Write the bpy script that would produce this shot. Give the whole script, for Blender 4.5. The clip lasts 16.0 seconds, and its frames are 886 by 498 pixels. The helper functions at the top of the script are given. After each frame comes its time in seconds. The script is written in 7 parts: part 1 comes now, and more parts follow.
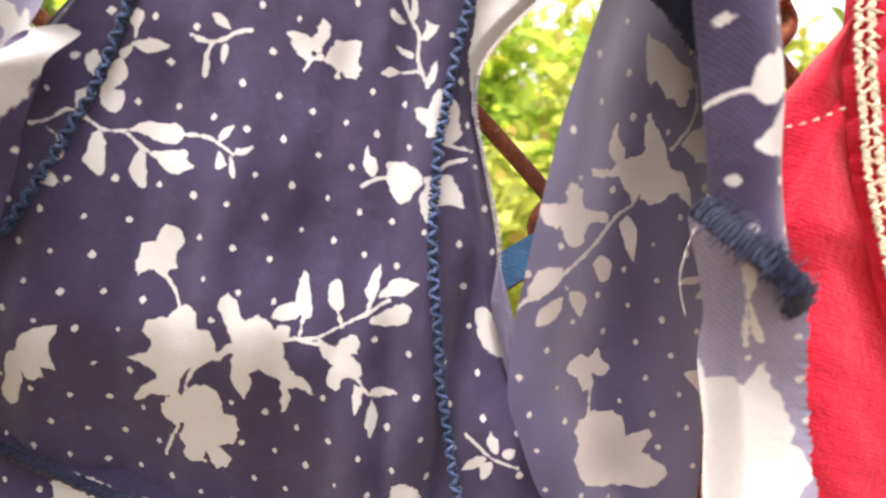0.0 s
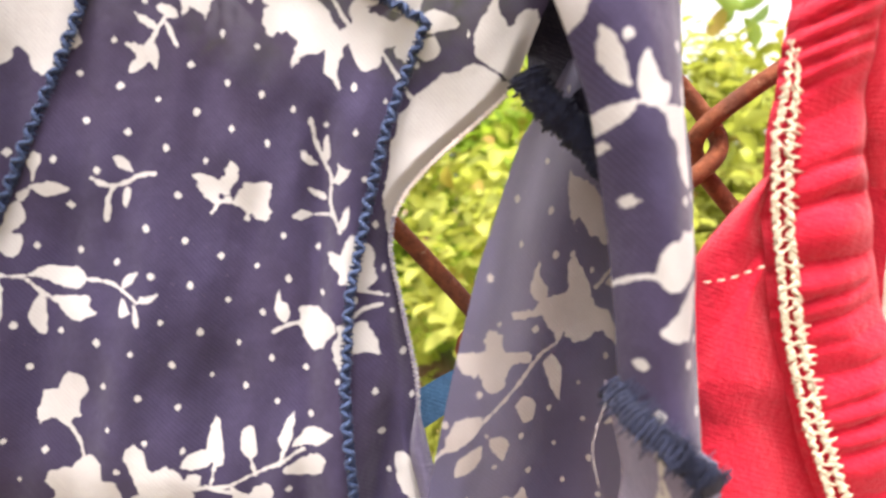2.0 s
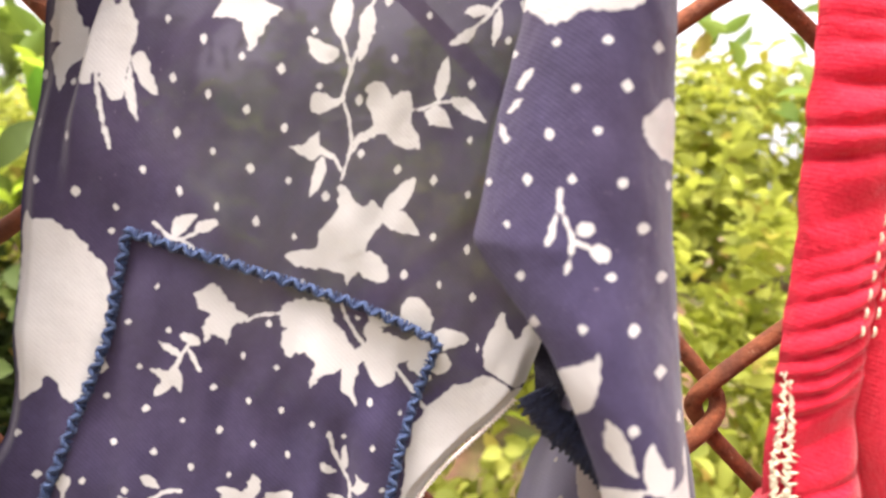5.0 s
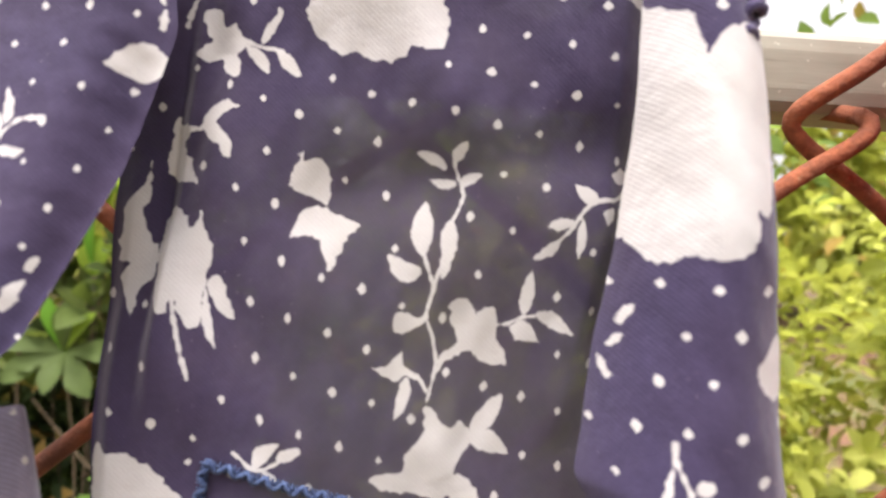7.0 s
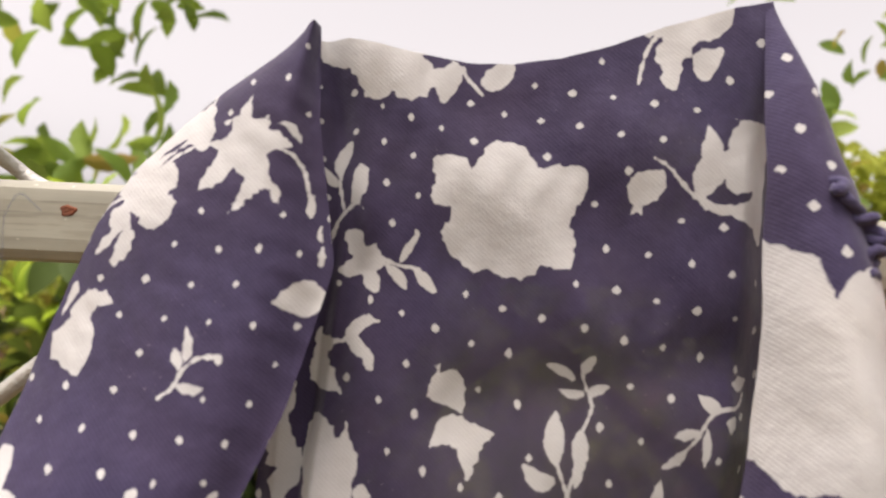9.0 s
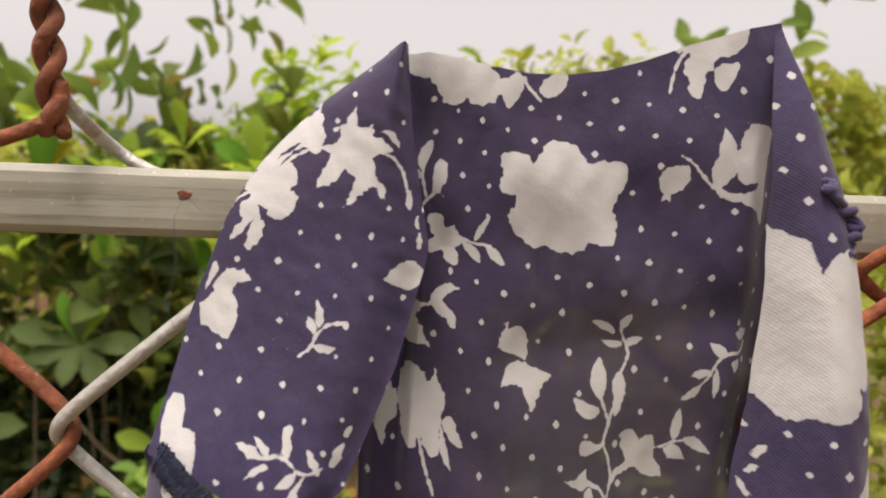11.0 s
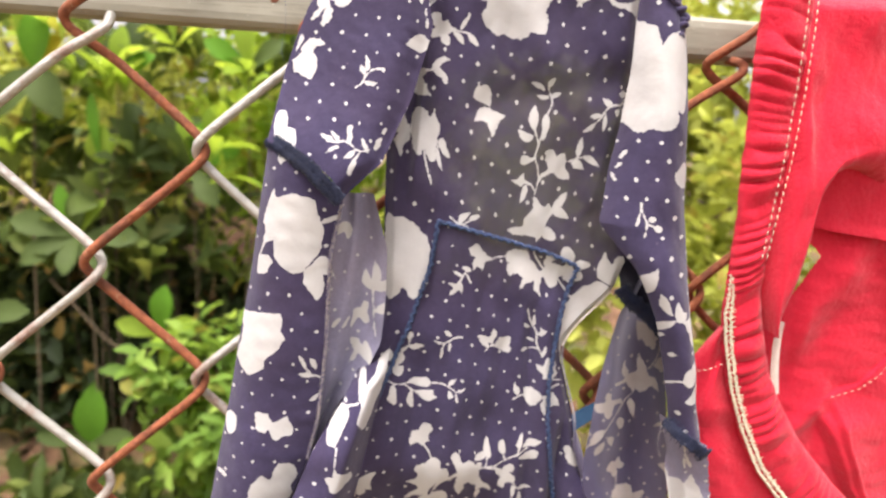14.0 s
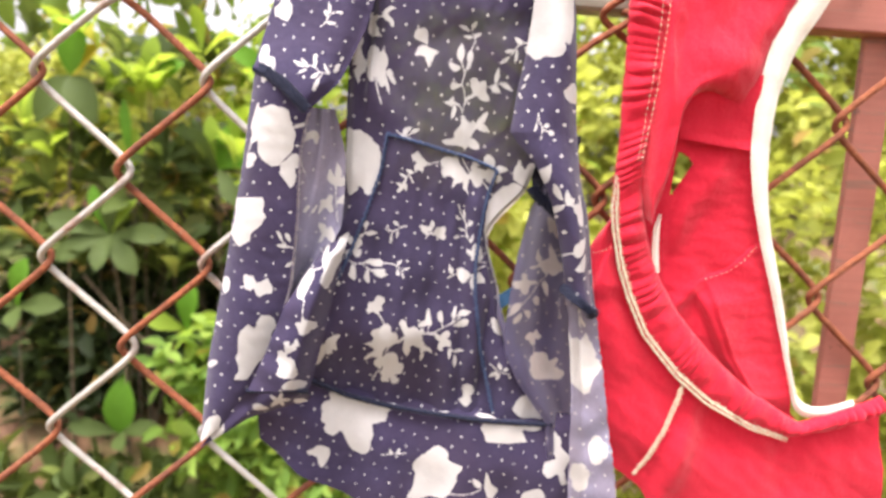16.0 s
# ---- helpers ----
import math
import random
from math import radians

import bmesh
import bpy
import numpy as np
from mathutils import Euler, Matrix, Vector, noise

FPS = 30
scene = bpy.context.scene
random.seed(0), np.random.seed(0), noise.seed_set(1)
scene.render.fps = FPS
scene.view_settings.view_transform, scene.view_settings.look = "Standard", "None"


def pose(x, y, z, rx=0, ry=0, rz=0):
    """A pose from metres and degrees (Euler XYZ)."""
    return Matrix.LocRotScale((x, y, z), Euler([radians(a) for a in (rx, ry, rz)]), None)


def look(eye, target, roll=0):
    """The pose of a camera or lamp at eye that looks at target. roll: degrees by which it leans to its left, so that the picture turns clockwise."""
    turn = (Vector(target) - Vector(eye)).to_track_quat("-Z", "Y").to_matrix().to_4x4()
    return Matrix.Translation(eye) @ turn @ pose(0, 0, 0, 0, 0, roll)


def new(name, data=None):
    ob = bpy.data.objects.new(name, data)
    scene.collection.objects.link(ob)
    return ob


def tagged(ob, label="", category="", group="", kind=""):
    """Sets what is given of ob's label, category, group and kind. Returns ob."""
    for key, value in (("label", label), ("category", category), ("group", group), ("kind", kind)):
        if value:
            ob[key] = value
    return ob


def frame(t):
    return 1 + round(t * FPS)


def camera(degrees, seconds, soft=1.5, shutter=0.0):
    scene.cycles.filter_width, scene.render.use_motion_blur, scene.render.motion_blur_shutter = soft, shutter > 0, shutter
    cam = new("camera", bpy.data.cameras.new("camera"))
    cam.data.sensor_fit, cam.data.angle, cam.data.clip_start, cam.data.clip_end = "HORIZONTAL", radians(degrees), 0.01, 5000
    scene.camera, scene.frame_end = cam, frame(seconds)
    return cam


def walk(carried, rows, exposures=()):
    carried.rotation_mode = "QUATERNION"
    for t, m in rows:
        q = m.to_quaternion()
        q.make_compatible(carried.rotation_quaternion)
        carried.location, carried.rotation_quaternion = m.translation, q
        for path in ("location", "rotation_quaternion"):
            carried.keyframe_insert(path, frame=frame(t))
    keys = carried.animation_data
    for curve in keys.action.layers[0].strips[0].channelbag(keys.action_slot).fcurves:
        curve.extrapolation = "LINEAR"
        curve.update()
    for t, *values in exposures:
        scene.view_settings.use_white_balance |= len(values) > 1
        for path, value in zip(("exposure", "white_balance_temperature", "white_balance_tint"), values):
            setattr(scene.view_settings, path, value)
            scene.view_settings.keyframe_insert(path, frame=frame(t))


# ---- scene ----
cam = camera(64.6, 16.0, soft=1.9)
cam.data.dof.use_dof, cam.data.dof.focus_distance, cam.data.dof.aperture_fstop = True, 0.172, 20.0
METRES, EYE, TILT, LEAN, TURN = 0.4, 1.25, -5.0, -6.5, 0.0
ROWS = [
    (0.0, 0.0, 0.0, 0.0, 0.0, 0.0, -0.0),
    (0.5, 0.0105, 0.0077, 0.0102, -0.32, -0.2, 0.3),
    (1.0, 0.0142, 0.0079, 0.022, -0.87, 0.52, -0.18),
    (1.5, 0.0289, 0.0096, 0.0427, -1.44, 0.07, 0.02),
    (2.0, 0.0289, 0.0103, 0.0626, -1.32, -0.2, 0.25),
    (2.5, 0.0283, 0.0085, 0.0809, -1.36, 0.07, 0.38),
    (3.0, 0.0268, 0.0062, 0.0979, -1.35, -0.02, 0.77),
    (3.5, 0.0235, 0.0007, 0.1212, -1.36, 0.24, 1.14),
    (4.0, 0.0228, -0.0012, 0.1399, -1.6, 0.57, 1.24),
    (4.5, 0.0238, -0.0031, 0.1614, -1.65, 0.91, 1.43),
    (7.0, -0.0122, 0.0021, 0.2603, -2.54, 4.2, 3.61),
    (7.5, -0.0263, 0.004, 0.2732, -1.79, 5.65, 4.01),
    (8.0, -0.0306, -0.0046, 0.2913, -1.2, 7.54, 4.42),
    (8.5, -0.0407, -0.0131, 0.3089, -0.86, 8.73, 4.36),
    (9.0, -0.0543, -0.0242, 0.3267, -0.57, 8.88, 3.95),
    (11.5, -0.1216, -0.1273, 0.3523, -3.71, 0.18, 4.67),
    (12.0, -0.1388, -0.1639, 0.3379, -4.52, -1.19, 4.4),
    (12.5, -0.1473, -0.2105, 0.3171, -5.44, -2.13, 4.22),
    (13.0, -0.1457, -0.2527, 0.2901, -5.02, -2.91, 4.18),
    (13.5, -0.1458, -0.3002, 0.2613, -4.63, -4.12, 3.62),
    (14.0, -0.1387, -0.3451, 0.2274, -4.26, -4.58, 3.4),
    (14.5, -0.1302, -0.3689, 0.1878, -3.7, -4.69, 2.71),
    (15.0, -0.1138, -0.4051, 0.1595, -2.81, -4.23, 2.72),
    (15.5, -0.0844, -0.4796, 0.1306, -3.53, -2.52, 2.98),
    (16.0, -0.0689, -0.5382, 0.1111, -2.19, -3.31, 3.34),
]
walk(cam, [(t, pose(0, 0, EYE, TILT, LEAN, TURN) @ pose(METRES * x, METRES * y, METRES * z, 90 + pitch, roll, yaw)) for t, x, y, z, yaw, pitch, roll in ROWS], exposures=[(0.0, 1.60, 6600, 20), (2.0, 1.62, 6650, 20), (4.5, 1.56, 6700, 20), (7.0, 1.24, 6500, 20), (8.0, 1.15, 6450, 20), (9.0, 0.55, 6800, 19), (11.3, 0.33, 6950, 19), (12.5, 0.67, 6950, 19), (13.5, 0.99, 6700, 19), (14.5, 1.34, 6600, 20), (16.0, 1.39, 6550, 21)])

# ---------------------------------------------------------------- world and sun
world = bpy.data.worlds.new("sky")
scene.world = world
world.use_nodes = True
wn, wl = world.node_tree.nodes, world.node_tree.links
sky = wn.new("ShaderNodeTexSky")
sky.sky_type, sky.sun_disc = "NISHITA", False
sky.sun_elevation, sky.sun_rotation = radians(72), radians(-143)
sky.air_density, sky.dust_density, sky.ozone_density = 1.0, 6.0, 1.0
haze = wn.new("ShaderNodeHueSaturation")
haze.inputs["Saturation"].default_value = 0.05
haze.inputs["Value"].default_value = 1.3
wl.new(sky.outputs["Color"], haze.inputs["Color"])
wl.new(haze.outputs["Color"], wn["Background"].inputs["Color"])
wn["Background"].inputs["Strength"].default_value = 0.15
sun = new("sun", bpy.data.lights.new("sun", "SUN"))
sun.data.energy, sun.data.angle, sun.data.color = 2.0, radians(20), (1.0, 0.95, 0.87)
sun.matrix_world = look((-0.65, -0.85, 3.3), (0, 0, 0))


# ---------------------------------------------------------------- materials
BASE = 1.3  # height of the middle of the garments; plan numbers are millimetres from it


class Mat:
    """A node material with a Principled shader and short ways to add nodes."""

    def __init__(self, name, rough=0.8, metal=0.0):
        self.m = bpy.data.materials.new(name)
        self.m.use_nodes = True
        self.t = self.m.node_tree
        self.b = self.t.nodes["Principled BSDF"]
        self.b.inputs["Roughness"].default_value = rough
        self.b.inputs["Metallic"].default_value = metal
        self.co = self.t.nodes.new("ShaderNodeTexCoord").outputs["Object"]

    def node(self, kind, **kw):
        n = self.t.nodes.new(kind)
        for k, v in kw.items():
            n.inputs[k].default_value = v
        return n

    def link(self, a, b):
        self.t.links.new(a, b)

    def noise(self, scale, detail=4.0, rough=0.55, co=None):
        n = self.node("ShaderNodeTexNoise", Scale=scale, Detail=detail, Roughness=rough)
        self.link(co or self.co, n.inputs["Vector"])
        return n.outputs["Fac"]

    def ramp(self, fac, lo, hi, a=0.0, b=1.0):
        n = self.node("ShaderNodeMapRange")
        n.inputs[1].default_value, n.inputs[2].default_value = lo, hi
        n.inputs[3].default_value, n.inputs[4].default_value = a, b
        self.link(fac, n.inputs[0])
        return n.outputs[0]

    def mix(self, fac, a, b, blend="MIX"):
        n = self.t.nodes.new("ShaderNodeMix")
        n.data_type, n.blend_type = "RGBA", blend
        for s, v in ((0, fac), (6, a), (7, b)):
            if hasattr(v, "is_linked"):
                self.link(v, n.inputs[s])
            else:
                n.inputs[s].default_value = v if s == 0 else (*v, 1)
        return n.outputs[2]

    def math(self, op, a, b=0.0):
        n = self.t.nodes.new("ShaderNodeMath")
        n.operation = op
        for s, v in ((0, a), (1, b)):
            if hasattr(v, "is_linked"):
                self.link(v, n.inputs[s])
            else:
                n.inputs[s].default_value = v
        return n.outputs[0]

    def colour(self, c):
        if hasattr(c, "is_linked"):
            self.link(c, self.b.inputs["Base Color"])
        else:
            self.b.inputs["Base Color"].default_value = (*c, 1)

    def bump(self, h, strength, dist):
        n = self.node("ShaderNodeBump", Strength=strength, Distance=dist)
        self.link(h, n.inputs["Height"])
        self.link(n.outputs[0], self.b.inputs["Normal"])
        return n.outputs[0]

    def thin(self, share, tint, clear=None):
        """Lets part of the light through the sheet."""
        out = self.t.nodes["Material Output"]
        tr = self.t.nodes.new("ShaderNodeBsdfTranslucent")
        if hasattr(tint, "is_linked"):
            self.link(tint, tr.inputs["Color"])
        else:
            tr.inputs["Color"].default_value = (*tint, 1)
        mx = self.t.nodes.new("ShaderNodeMixShader")
        if hasattr(share, "is_linked"):
            self.link(share, mx.inputs[0])
        else:
            mx.inputs[0].default_value = share
        self.link(self.b.outputs[0], mx.inputs[1])
        self.link(tr.outputs[0], mx.inputs[2])
        last = mx.outputs[0]
        if clear is not None:
            tp = self.t.nodes.new("ShaderNodeBsdfTransparent")
            m2 = self.t.nodes.new("ShaderNodeMixShader")
            self.link(clear, m2.inputs[0])
            self.link(last, m2.inputs[1])
            self.link(tp.outputs[0], m2.inputs[2])
            last = m2.outputs[0]
        self.link(last, out.inputs["Surface"])


def twill(k, scale, angle):
    """Fine diagonal ribs of a twill weave."""
    mp = k.node("ShaderNodeMapping")
    mp.inputs["Rotation"].default_value = (0, radians(angle), 0)
    k.link(k.co, mp.inputs["Vector"])
    w = k.node("ShaderNodeTexWave", Scale=scale, Distortion=0.6, Detail=1.0)
    k.link(mp.outputs[0], w.inputs["Vector"])
    return w.outputs["Fac"]


def printed_cloth(name, ground, ink, sheer=0.0, share=0.11, weave=0.24, ribs=0.12, glow=None):
    k = Mat(name, 0.85)
    at = k.t.nodes.new("ShaderNodeAttribute")
    at.attribute_name = "print"
    edge = k.math("ADD", at.outputs["Fac"], k.ramp(k.noise(900, 2), 0.3, 0.7, -0.16, 0.16))
    fac = k.ramp(edge, -0.10, 0.12)
    rib = k.math("ADD", k.math("MULTIPLY", twill(k, 520, 48), 0.65), k.math("MULTIPLY", k.noise(2400, 2), 0.45))
    worn = k.noise(160, 5, 0.65)
    dirt = k.noise(28, 5, 0.6)
    g = k.mix(k.ramp(worn, 0.35, 0.75), ground, [min(1, c * 1.35 + 0.01) for c in ground])
    g = k.mix(k.ramp(dirt, 0.4, 0.75, 0, 0.5), g, [c * 0.75 for c in ground])
    g = k.mix(k.ramp(rib, 0.2, 0.9, 0.0, weave), g, [min(1, c * 1.9 + 0.015) for c in ground])
    i = k.mix(k.ramp(worn, 0.35, 0.8), ink, [c * 0.9 for c in ink])
    i = k.mix(k.ramp(dirt, 0.5, 0.8, 0, 0.6), i, (ink[0] * 0.88, ink[1] * 0.84, ink[2] * 0.78))
    i = k.mix(k.ramp(rib, 0.2, 0.9, 0.0, weave * 0.3), i, [c * 0.84 for c in ink])
    g = k.mix(k.ramp(k.noise(22, 3), 0.42, 0.66, 0, 0.45), g, (ground[0] * 1.35, ground[1] * 1.1, ground[2] * 0.82))
    g = k.mix(k.ramp(k.noise(750, 3, 0.7), 0.35, 0.65, 0, 0.22), g, [c * 0.6 for c in ground])
    # rubbed specks where the dye has gone
    speck = k.ramp(k.noise(1700, 1), 0.73, 0.78)
    area = k.ramp(k.noise(45, 3), 0.54, 0.68)
    g = k.mix(k.math("MULTIPLY", speck, area), g, (ground[0] * 3 + 0.06, ground[1] * 3 + 0.05, ground[2] * 2 + 0.03))
    c = k.mix(fac, g, i)
    k.colour(c)
    h = k.math("ADD", k.math("MULTIPLY", rib, ribs), k.noise(420, 4))
    h = k.math("ADD", h, k.math("MULTIPLY", k.noise(60, 3), 3.0))
    k.bump(h, 0.35, 0.0006)
    k.b.inputs["Sheen Weight"].default_value = 0.15
    k.b.inputs["Specular IOR Level"].default_value = 0.25
    clear, tint = None, c
    if glow:
        tint = k.mix(fac, glow, i)
    if sheer:
        mp = k.node("ShaderNodeMapping")
        mp.inputs["Location"].default_value = (0.2, 0, -(BASE + 0.045) * 15)
        mp.inputs["Scale"].default_value = (20, 0, 15)
        k.link(k.co, mp.inputs["Vector"])
        ln = k.t.nodes.new("ShaderNodeVectorMath")
        ln.operation = "LENGTH"
        k.link(mp.outputs[0], ln.inputs[0])
        worn_area = k.ramp(k.math("ADD", ln.outputs["Value"], k.ramp(k.noise(30, 4), 0.3, 0.7, -0.35, 0.35)), 0.35, 0.95, 1.0, 0.06)
        patch = k.math("MULTIPLY", worn_area, k.ramp(k.noise(90, 4), 0.35, 0.65, 0.45, 1.0))
        clear = k.math("MULTIPLY", k.math("MULTIPLY", patch, sheer), k.ramp(fac, 0, 1, 1, 0.1))
        share = k.ramp(worn_area, 0.06, 1.0, share, 0.32)
        tint = k.mix(k.math("MULTIPLY", worn_area, k.ramp(fac, 0, 1, 1, 0)), c, (0.21, 0.205, 0.18))
    k.thin(share, tint, clear)
    return k.m


NAVY = (0.0265, 0.0195, 0.052)
WHITE = (0.455, 0.449, 0.432)
cloth_navy = printed_cloth("navy_printed_cotton", NAVY, WHITE)
cloth_twill = printed_cloth("navy_printed_twill", NAVY, WHITE, weave=0.5, ribs=0.2)
cloth_sheer = printed_cloth("navy_printed_cotton_worn_thin", NAVY, WHITE, sheer=0.08)
cloth_back = printed_cloth("printed_cotton_reverse_side", (0.062, 0.055, 0.105), (0.56, 0.51, 0.48), share=0.5, weave=0.45, glow=(0.38, 0.36, 0.47))
cloth_pale = printed_cloth("printed_cotton_faded_reverse", (0.16, 0.152, 0.212), (0.47, 0.46, 0.43), weave=0.35)


def thread(name, a, b, rough=0.7):
    k = Mat(name, rough)
    c = k.mix(k.ramp(k.noise(1400, 3), 0.35, 0.7), a, b)
    k.colour(c)
    k.bump(k.noise(3000, 2), 0.5, 0.0003)
    k.b.inputs["Sheen Weight"].default_value = 0.08
    k.b.inputs["Specular IOR Level"].default_value = 0.2
    return k.m


thread_blue = thread("blue_sewing_thread", (0.018, 0.031, 0.08), (0.062, 0.098, 0.185))
thread_core = thread("deep_blue_seam_thread", (0.012, 0.02, 0.055), (0.04, 0.065, 0.14))
thread_dark = thread("dark_navy_overlock_thread", (0.006, 0.008, 0.021), (0.017, 0.023, 0.052))
thread_cream = thread("cream_sewing_thread", (0.44, 0.38, 0.26), (0.63, 0.56, 0.42))
thread_white = thread("white_sewing_thread", (0.7, 0.62, 0.55), (0.85, 0.8, 0.74))


def plain_cloth(name, base, fleck, scale=420, share=0.15, rough=0.9):
    k = Mat(name, rough)
    c = k.mix(k.ramp(k.noise(70, 5, 0.65), 0.35, 0.75), base, fleck)
    c = k.mix(k.ramp(k.noise(1300, 4, 0.7), 0.45, 0.75, 0, 0.5), c, [min(1, v * 1.2 + 0.035) for v in base])
    c = k.mix(k.ramp(k.noise(650, 3, 0.7), 0.4, 0.65, 0, 0.25), c, [v * 0.7 for v in base])
    k.colour(c)
    rib = twill(k, scale, 78)
    h = k.math("ADD", k.math("MULTIPLY", rib, 0.08), k.noise(500, 4))
    h = k.math("ADD", h, k.math("MULTIPLY", k.noise(75, 4), 0.5))
    h = k.math("ADD", h, k.math("MULTIPLY", k.noise(1600, 3, 0.7), 0.5))
    k.bump(h, 0.65, 0.0008)
    k.b.inputs["Sheen Weight"].default_value = 0.2
    k.b.inputs["Specular IOR Level"].default_value = 0.2
    k.thin(share, c)
    return k.m


cloth_red = plain_cloth("red_cotton_jersey", (0.56, 0.011, 0.033), (0.53, 0.009, 0.029))
cloth_cream = plain_cloth("cream_binding_tape", (0.72, 0.69, 0.60), (0.62, 0.58, 0.48))
cloth_turned = plain_cloth("faded_lilac_cotton", (0.11, 0.098, 0.155), (0.085, 0.075, 0.125))
cloth_plain = plain_cloth("plain_navy_cotton", (0.045, 0.035, 0.085), (0.07, 0.06, 0.12))
# near-black: painted shade in the sleeve head, also the sleeve's second layer
cloth_shade_and_layer = plain_cloth("dark_navy_shade_and_layer", (0.014, 0.012, 0.022), (0.02, 0.018, 0.032))
cloth_blue = plain_cloth("blue_elastic_tape", (0.05, 0.14, 0.26), (0.03, 0.08, 0.16))


def metal(name, rust_share):
    k = Mat(name, 0.55, 0.0)
    grey = k.mix(k.ramp(k.noise(120, 5), 0.3, 0.7), (0.33, 0.32, 0.28), (0.47, 0.46, 0.41))
    rust = k.mix(k.ramp(k.noise(420, 6, 0.7), 0.3, 0.7), (0.13, 0.036, 0.014), (0.31, 0.095, 0.036))
    rust = k.mix(k.ramp(k.noise(60, 4), 0.46, 0.72, 0, 0.8), rust, (0.06, 0.024, 0.014))
    rust = k.mix(k.ramp(k.noise(260, 4, 0.7), 0.62, 0.7, 0, 0.7), rust, (0.34, 0.22, 0.13))
    f = k.ramp(k.noise(34, 6, 0.7), 1 - rust_share - 0.12, 1 - rust_share + 0.08)
    k.colour(k.mix(f, grey, rust))
    k.link(k.ramp(f, 0, 1, 0.42, 0.9), k.b.inputs["Roughness"])
    k.link(k.ramp(f, 0, 1, 0.35, 0.0), k.b.inputs["Metallic"])
    k.bump(k.math("ADD", k.noise(700, 5), k.math("MULTIPLY", k.noise(150, 4), 2.0)), 0.6, 0.0009)
    return k.m


wire_grey = metal("galvanised_wire", 0.36)
wire_rust = metal("rusty_wire", 0.78)


def paint(name, a, b, rust, share):
    k = Mat(name, 0.6)
    c = k.mix(k.ramp(k.noise(25, 5, 0.65), 0.35, 0.7), a, b)
    st = k.node("ShaderNodeMapping")
    st.inputs["Scale"].default_value = (6, 90, 90)
    k.link(k.co, st.inputs["Vector"])
    c = k.mix(k.ramp(k.noise(4, 5, 0.6, st.outputs[0]), 0.45, 0.75, 0, 0.6), c, [v * 0.62 for v in a])
    spot = k.ramp(k.noise(75, 5, 0.7), 1 - share, 1 - share + 0.06)
    c = k.mix(spot, c, rust)
    k.colour(c)
    speck = k.ramp(k.noise(650, 2), 0.70, 0.74)
    c = k.mix(k.math("MULTIPLY", speck, 0.55), c, [min(1, v * 1.7) for v in a])
    line = k.ramp(k.noise(2.2, 6, 0.7, st.outputs[0]), 0.56, 0.62)
    c = k.mix(k.math("MULTIPLY", line, 0.45), c, (0.12, 0.105, 0.075))
    k.colour(c)
    k.bump(k.math("ADD", k.noise(3, 5, 0.6, st.outputs[0]), k.math("MULTIPLY", spot, 0.5)), 0.25, 0.0006)
    return k.m


paint_grey = paint("weathered_grey_paint", (0.30, 0.29, 0.225), (0.225, 0.215, 0.16), (0.20, 0.13, 0.08), 0.27)
paint_red = paint("faded_red_oxide_paint", (0.33, 0.12, 0.085), (0.26, 0.085, 0.06), (0.10, 0.035, 0.02), 0.4)


def leaf_mat(name, dark, mid, light, share=0.4, rough=0.6):
    k = Mat(name, rough)
    rnd = k.t.nodes.new("ShaderNodeNewGeometry").outputs["Random Per Island"]
    c = k.mix(k.ramp(rnd, 0.0, 0.6), dark, mid)
    c = k.mix(k.ramp(rnd, 0.6, 1.0), c, light)
    c = k.mix(k.ramp(k.noise(60, 4), 0.45, 0.8, 0, 0.45), c, [v * 0.6 for v in mid])
    dry = k.ramp(k.math("FRACT", k.math("MULTIPLY", rnd, 37.0)), 0.93, 0.97)
    c = k.mix(dry, c, (0.30, 0.19, 0.05))
    k.colour(c)
    k.bump(k.noise(180, 4), 0.3, 0.002)
    k.b.inputs["Specular IOR Level"].default_value = 0.16
    k.thin(share, k.mix(0.5, c, (light[0] * 1.1, light[1] * 1.15, light[2] * 0.6)))
    return k.m


# darkened leaf: the shade inside the thicket is put into its colour
leaf_painted_shade = leaf_mat("leaf_coloured_as_shade", (0.016, 0.026, 0.010), (0.034, 0.054, 0.018), (0.07, 0.098, 0.03), 0.3)
leaf_deep = leaf_mat("dull_olive_leaf", (0.035, 0.055, 0.016), (0.080, 0.120, 0.032), (0.17, 0.215, 0.05))
leaf_fresh = leaf_mat("fresh_green_leaf", (0.08, 0.16, 0.03), (0.18, 0.31, 0.055), (0.36, 0.48, 0.10), 0.5)
leaf_yellow = leaf_mat("yellow_green_leaf", (0.15, 0.18, 0.035), (0.34, 0.37, 0.07), (0.54, 0.565, 0.14), 0.5)
leaf_lime = leaf_mat("lime_green_leaf", (0.12, 0.22, 0.03), (0.26, 0.39, 0.045), (0.46, 0.56, 0.08), 0.55)
leaf_bright = leaf_mat("bright_green_leaf", (0.09, 0.24, 0.02), (0.12, 0.29, 0.025), (0.19, 0.38, 0.04), 0.5)
leaf_dry = leaf_mat("withering_yellow_leaf", (0.42, 0.30, 0.02), (0.48, 0.36, 0.03), (0.50, 0.40, 0.05), 0.45)
leaf_tree = leaf_mat("tree_leaf", (0.08, 0.14, 0.03), (0.17, 0.27, 0.05), (0.32, 0.40, 0.09), 0.5)


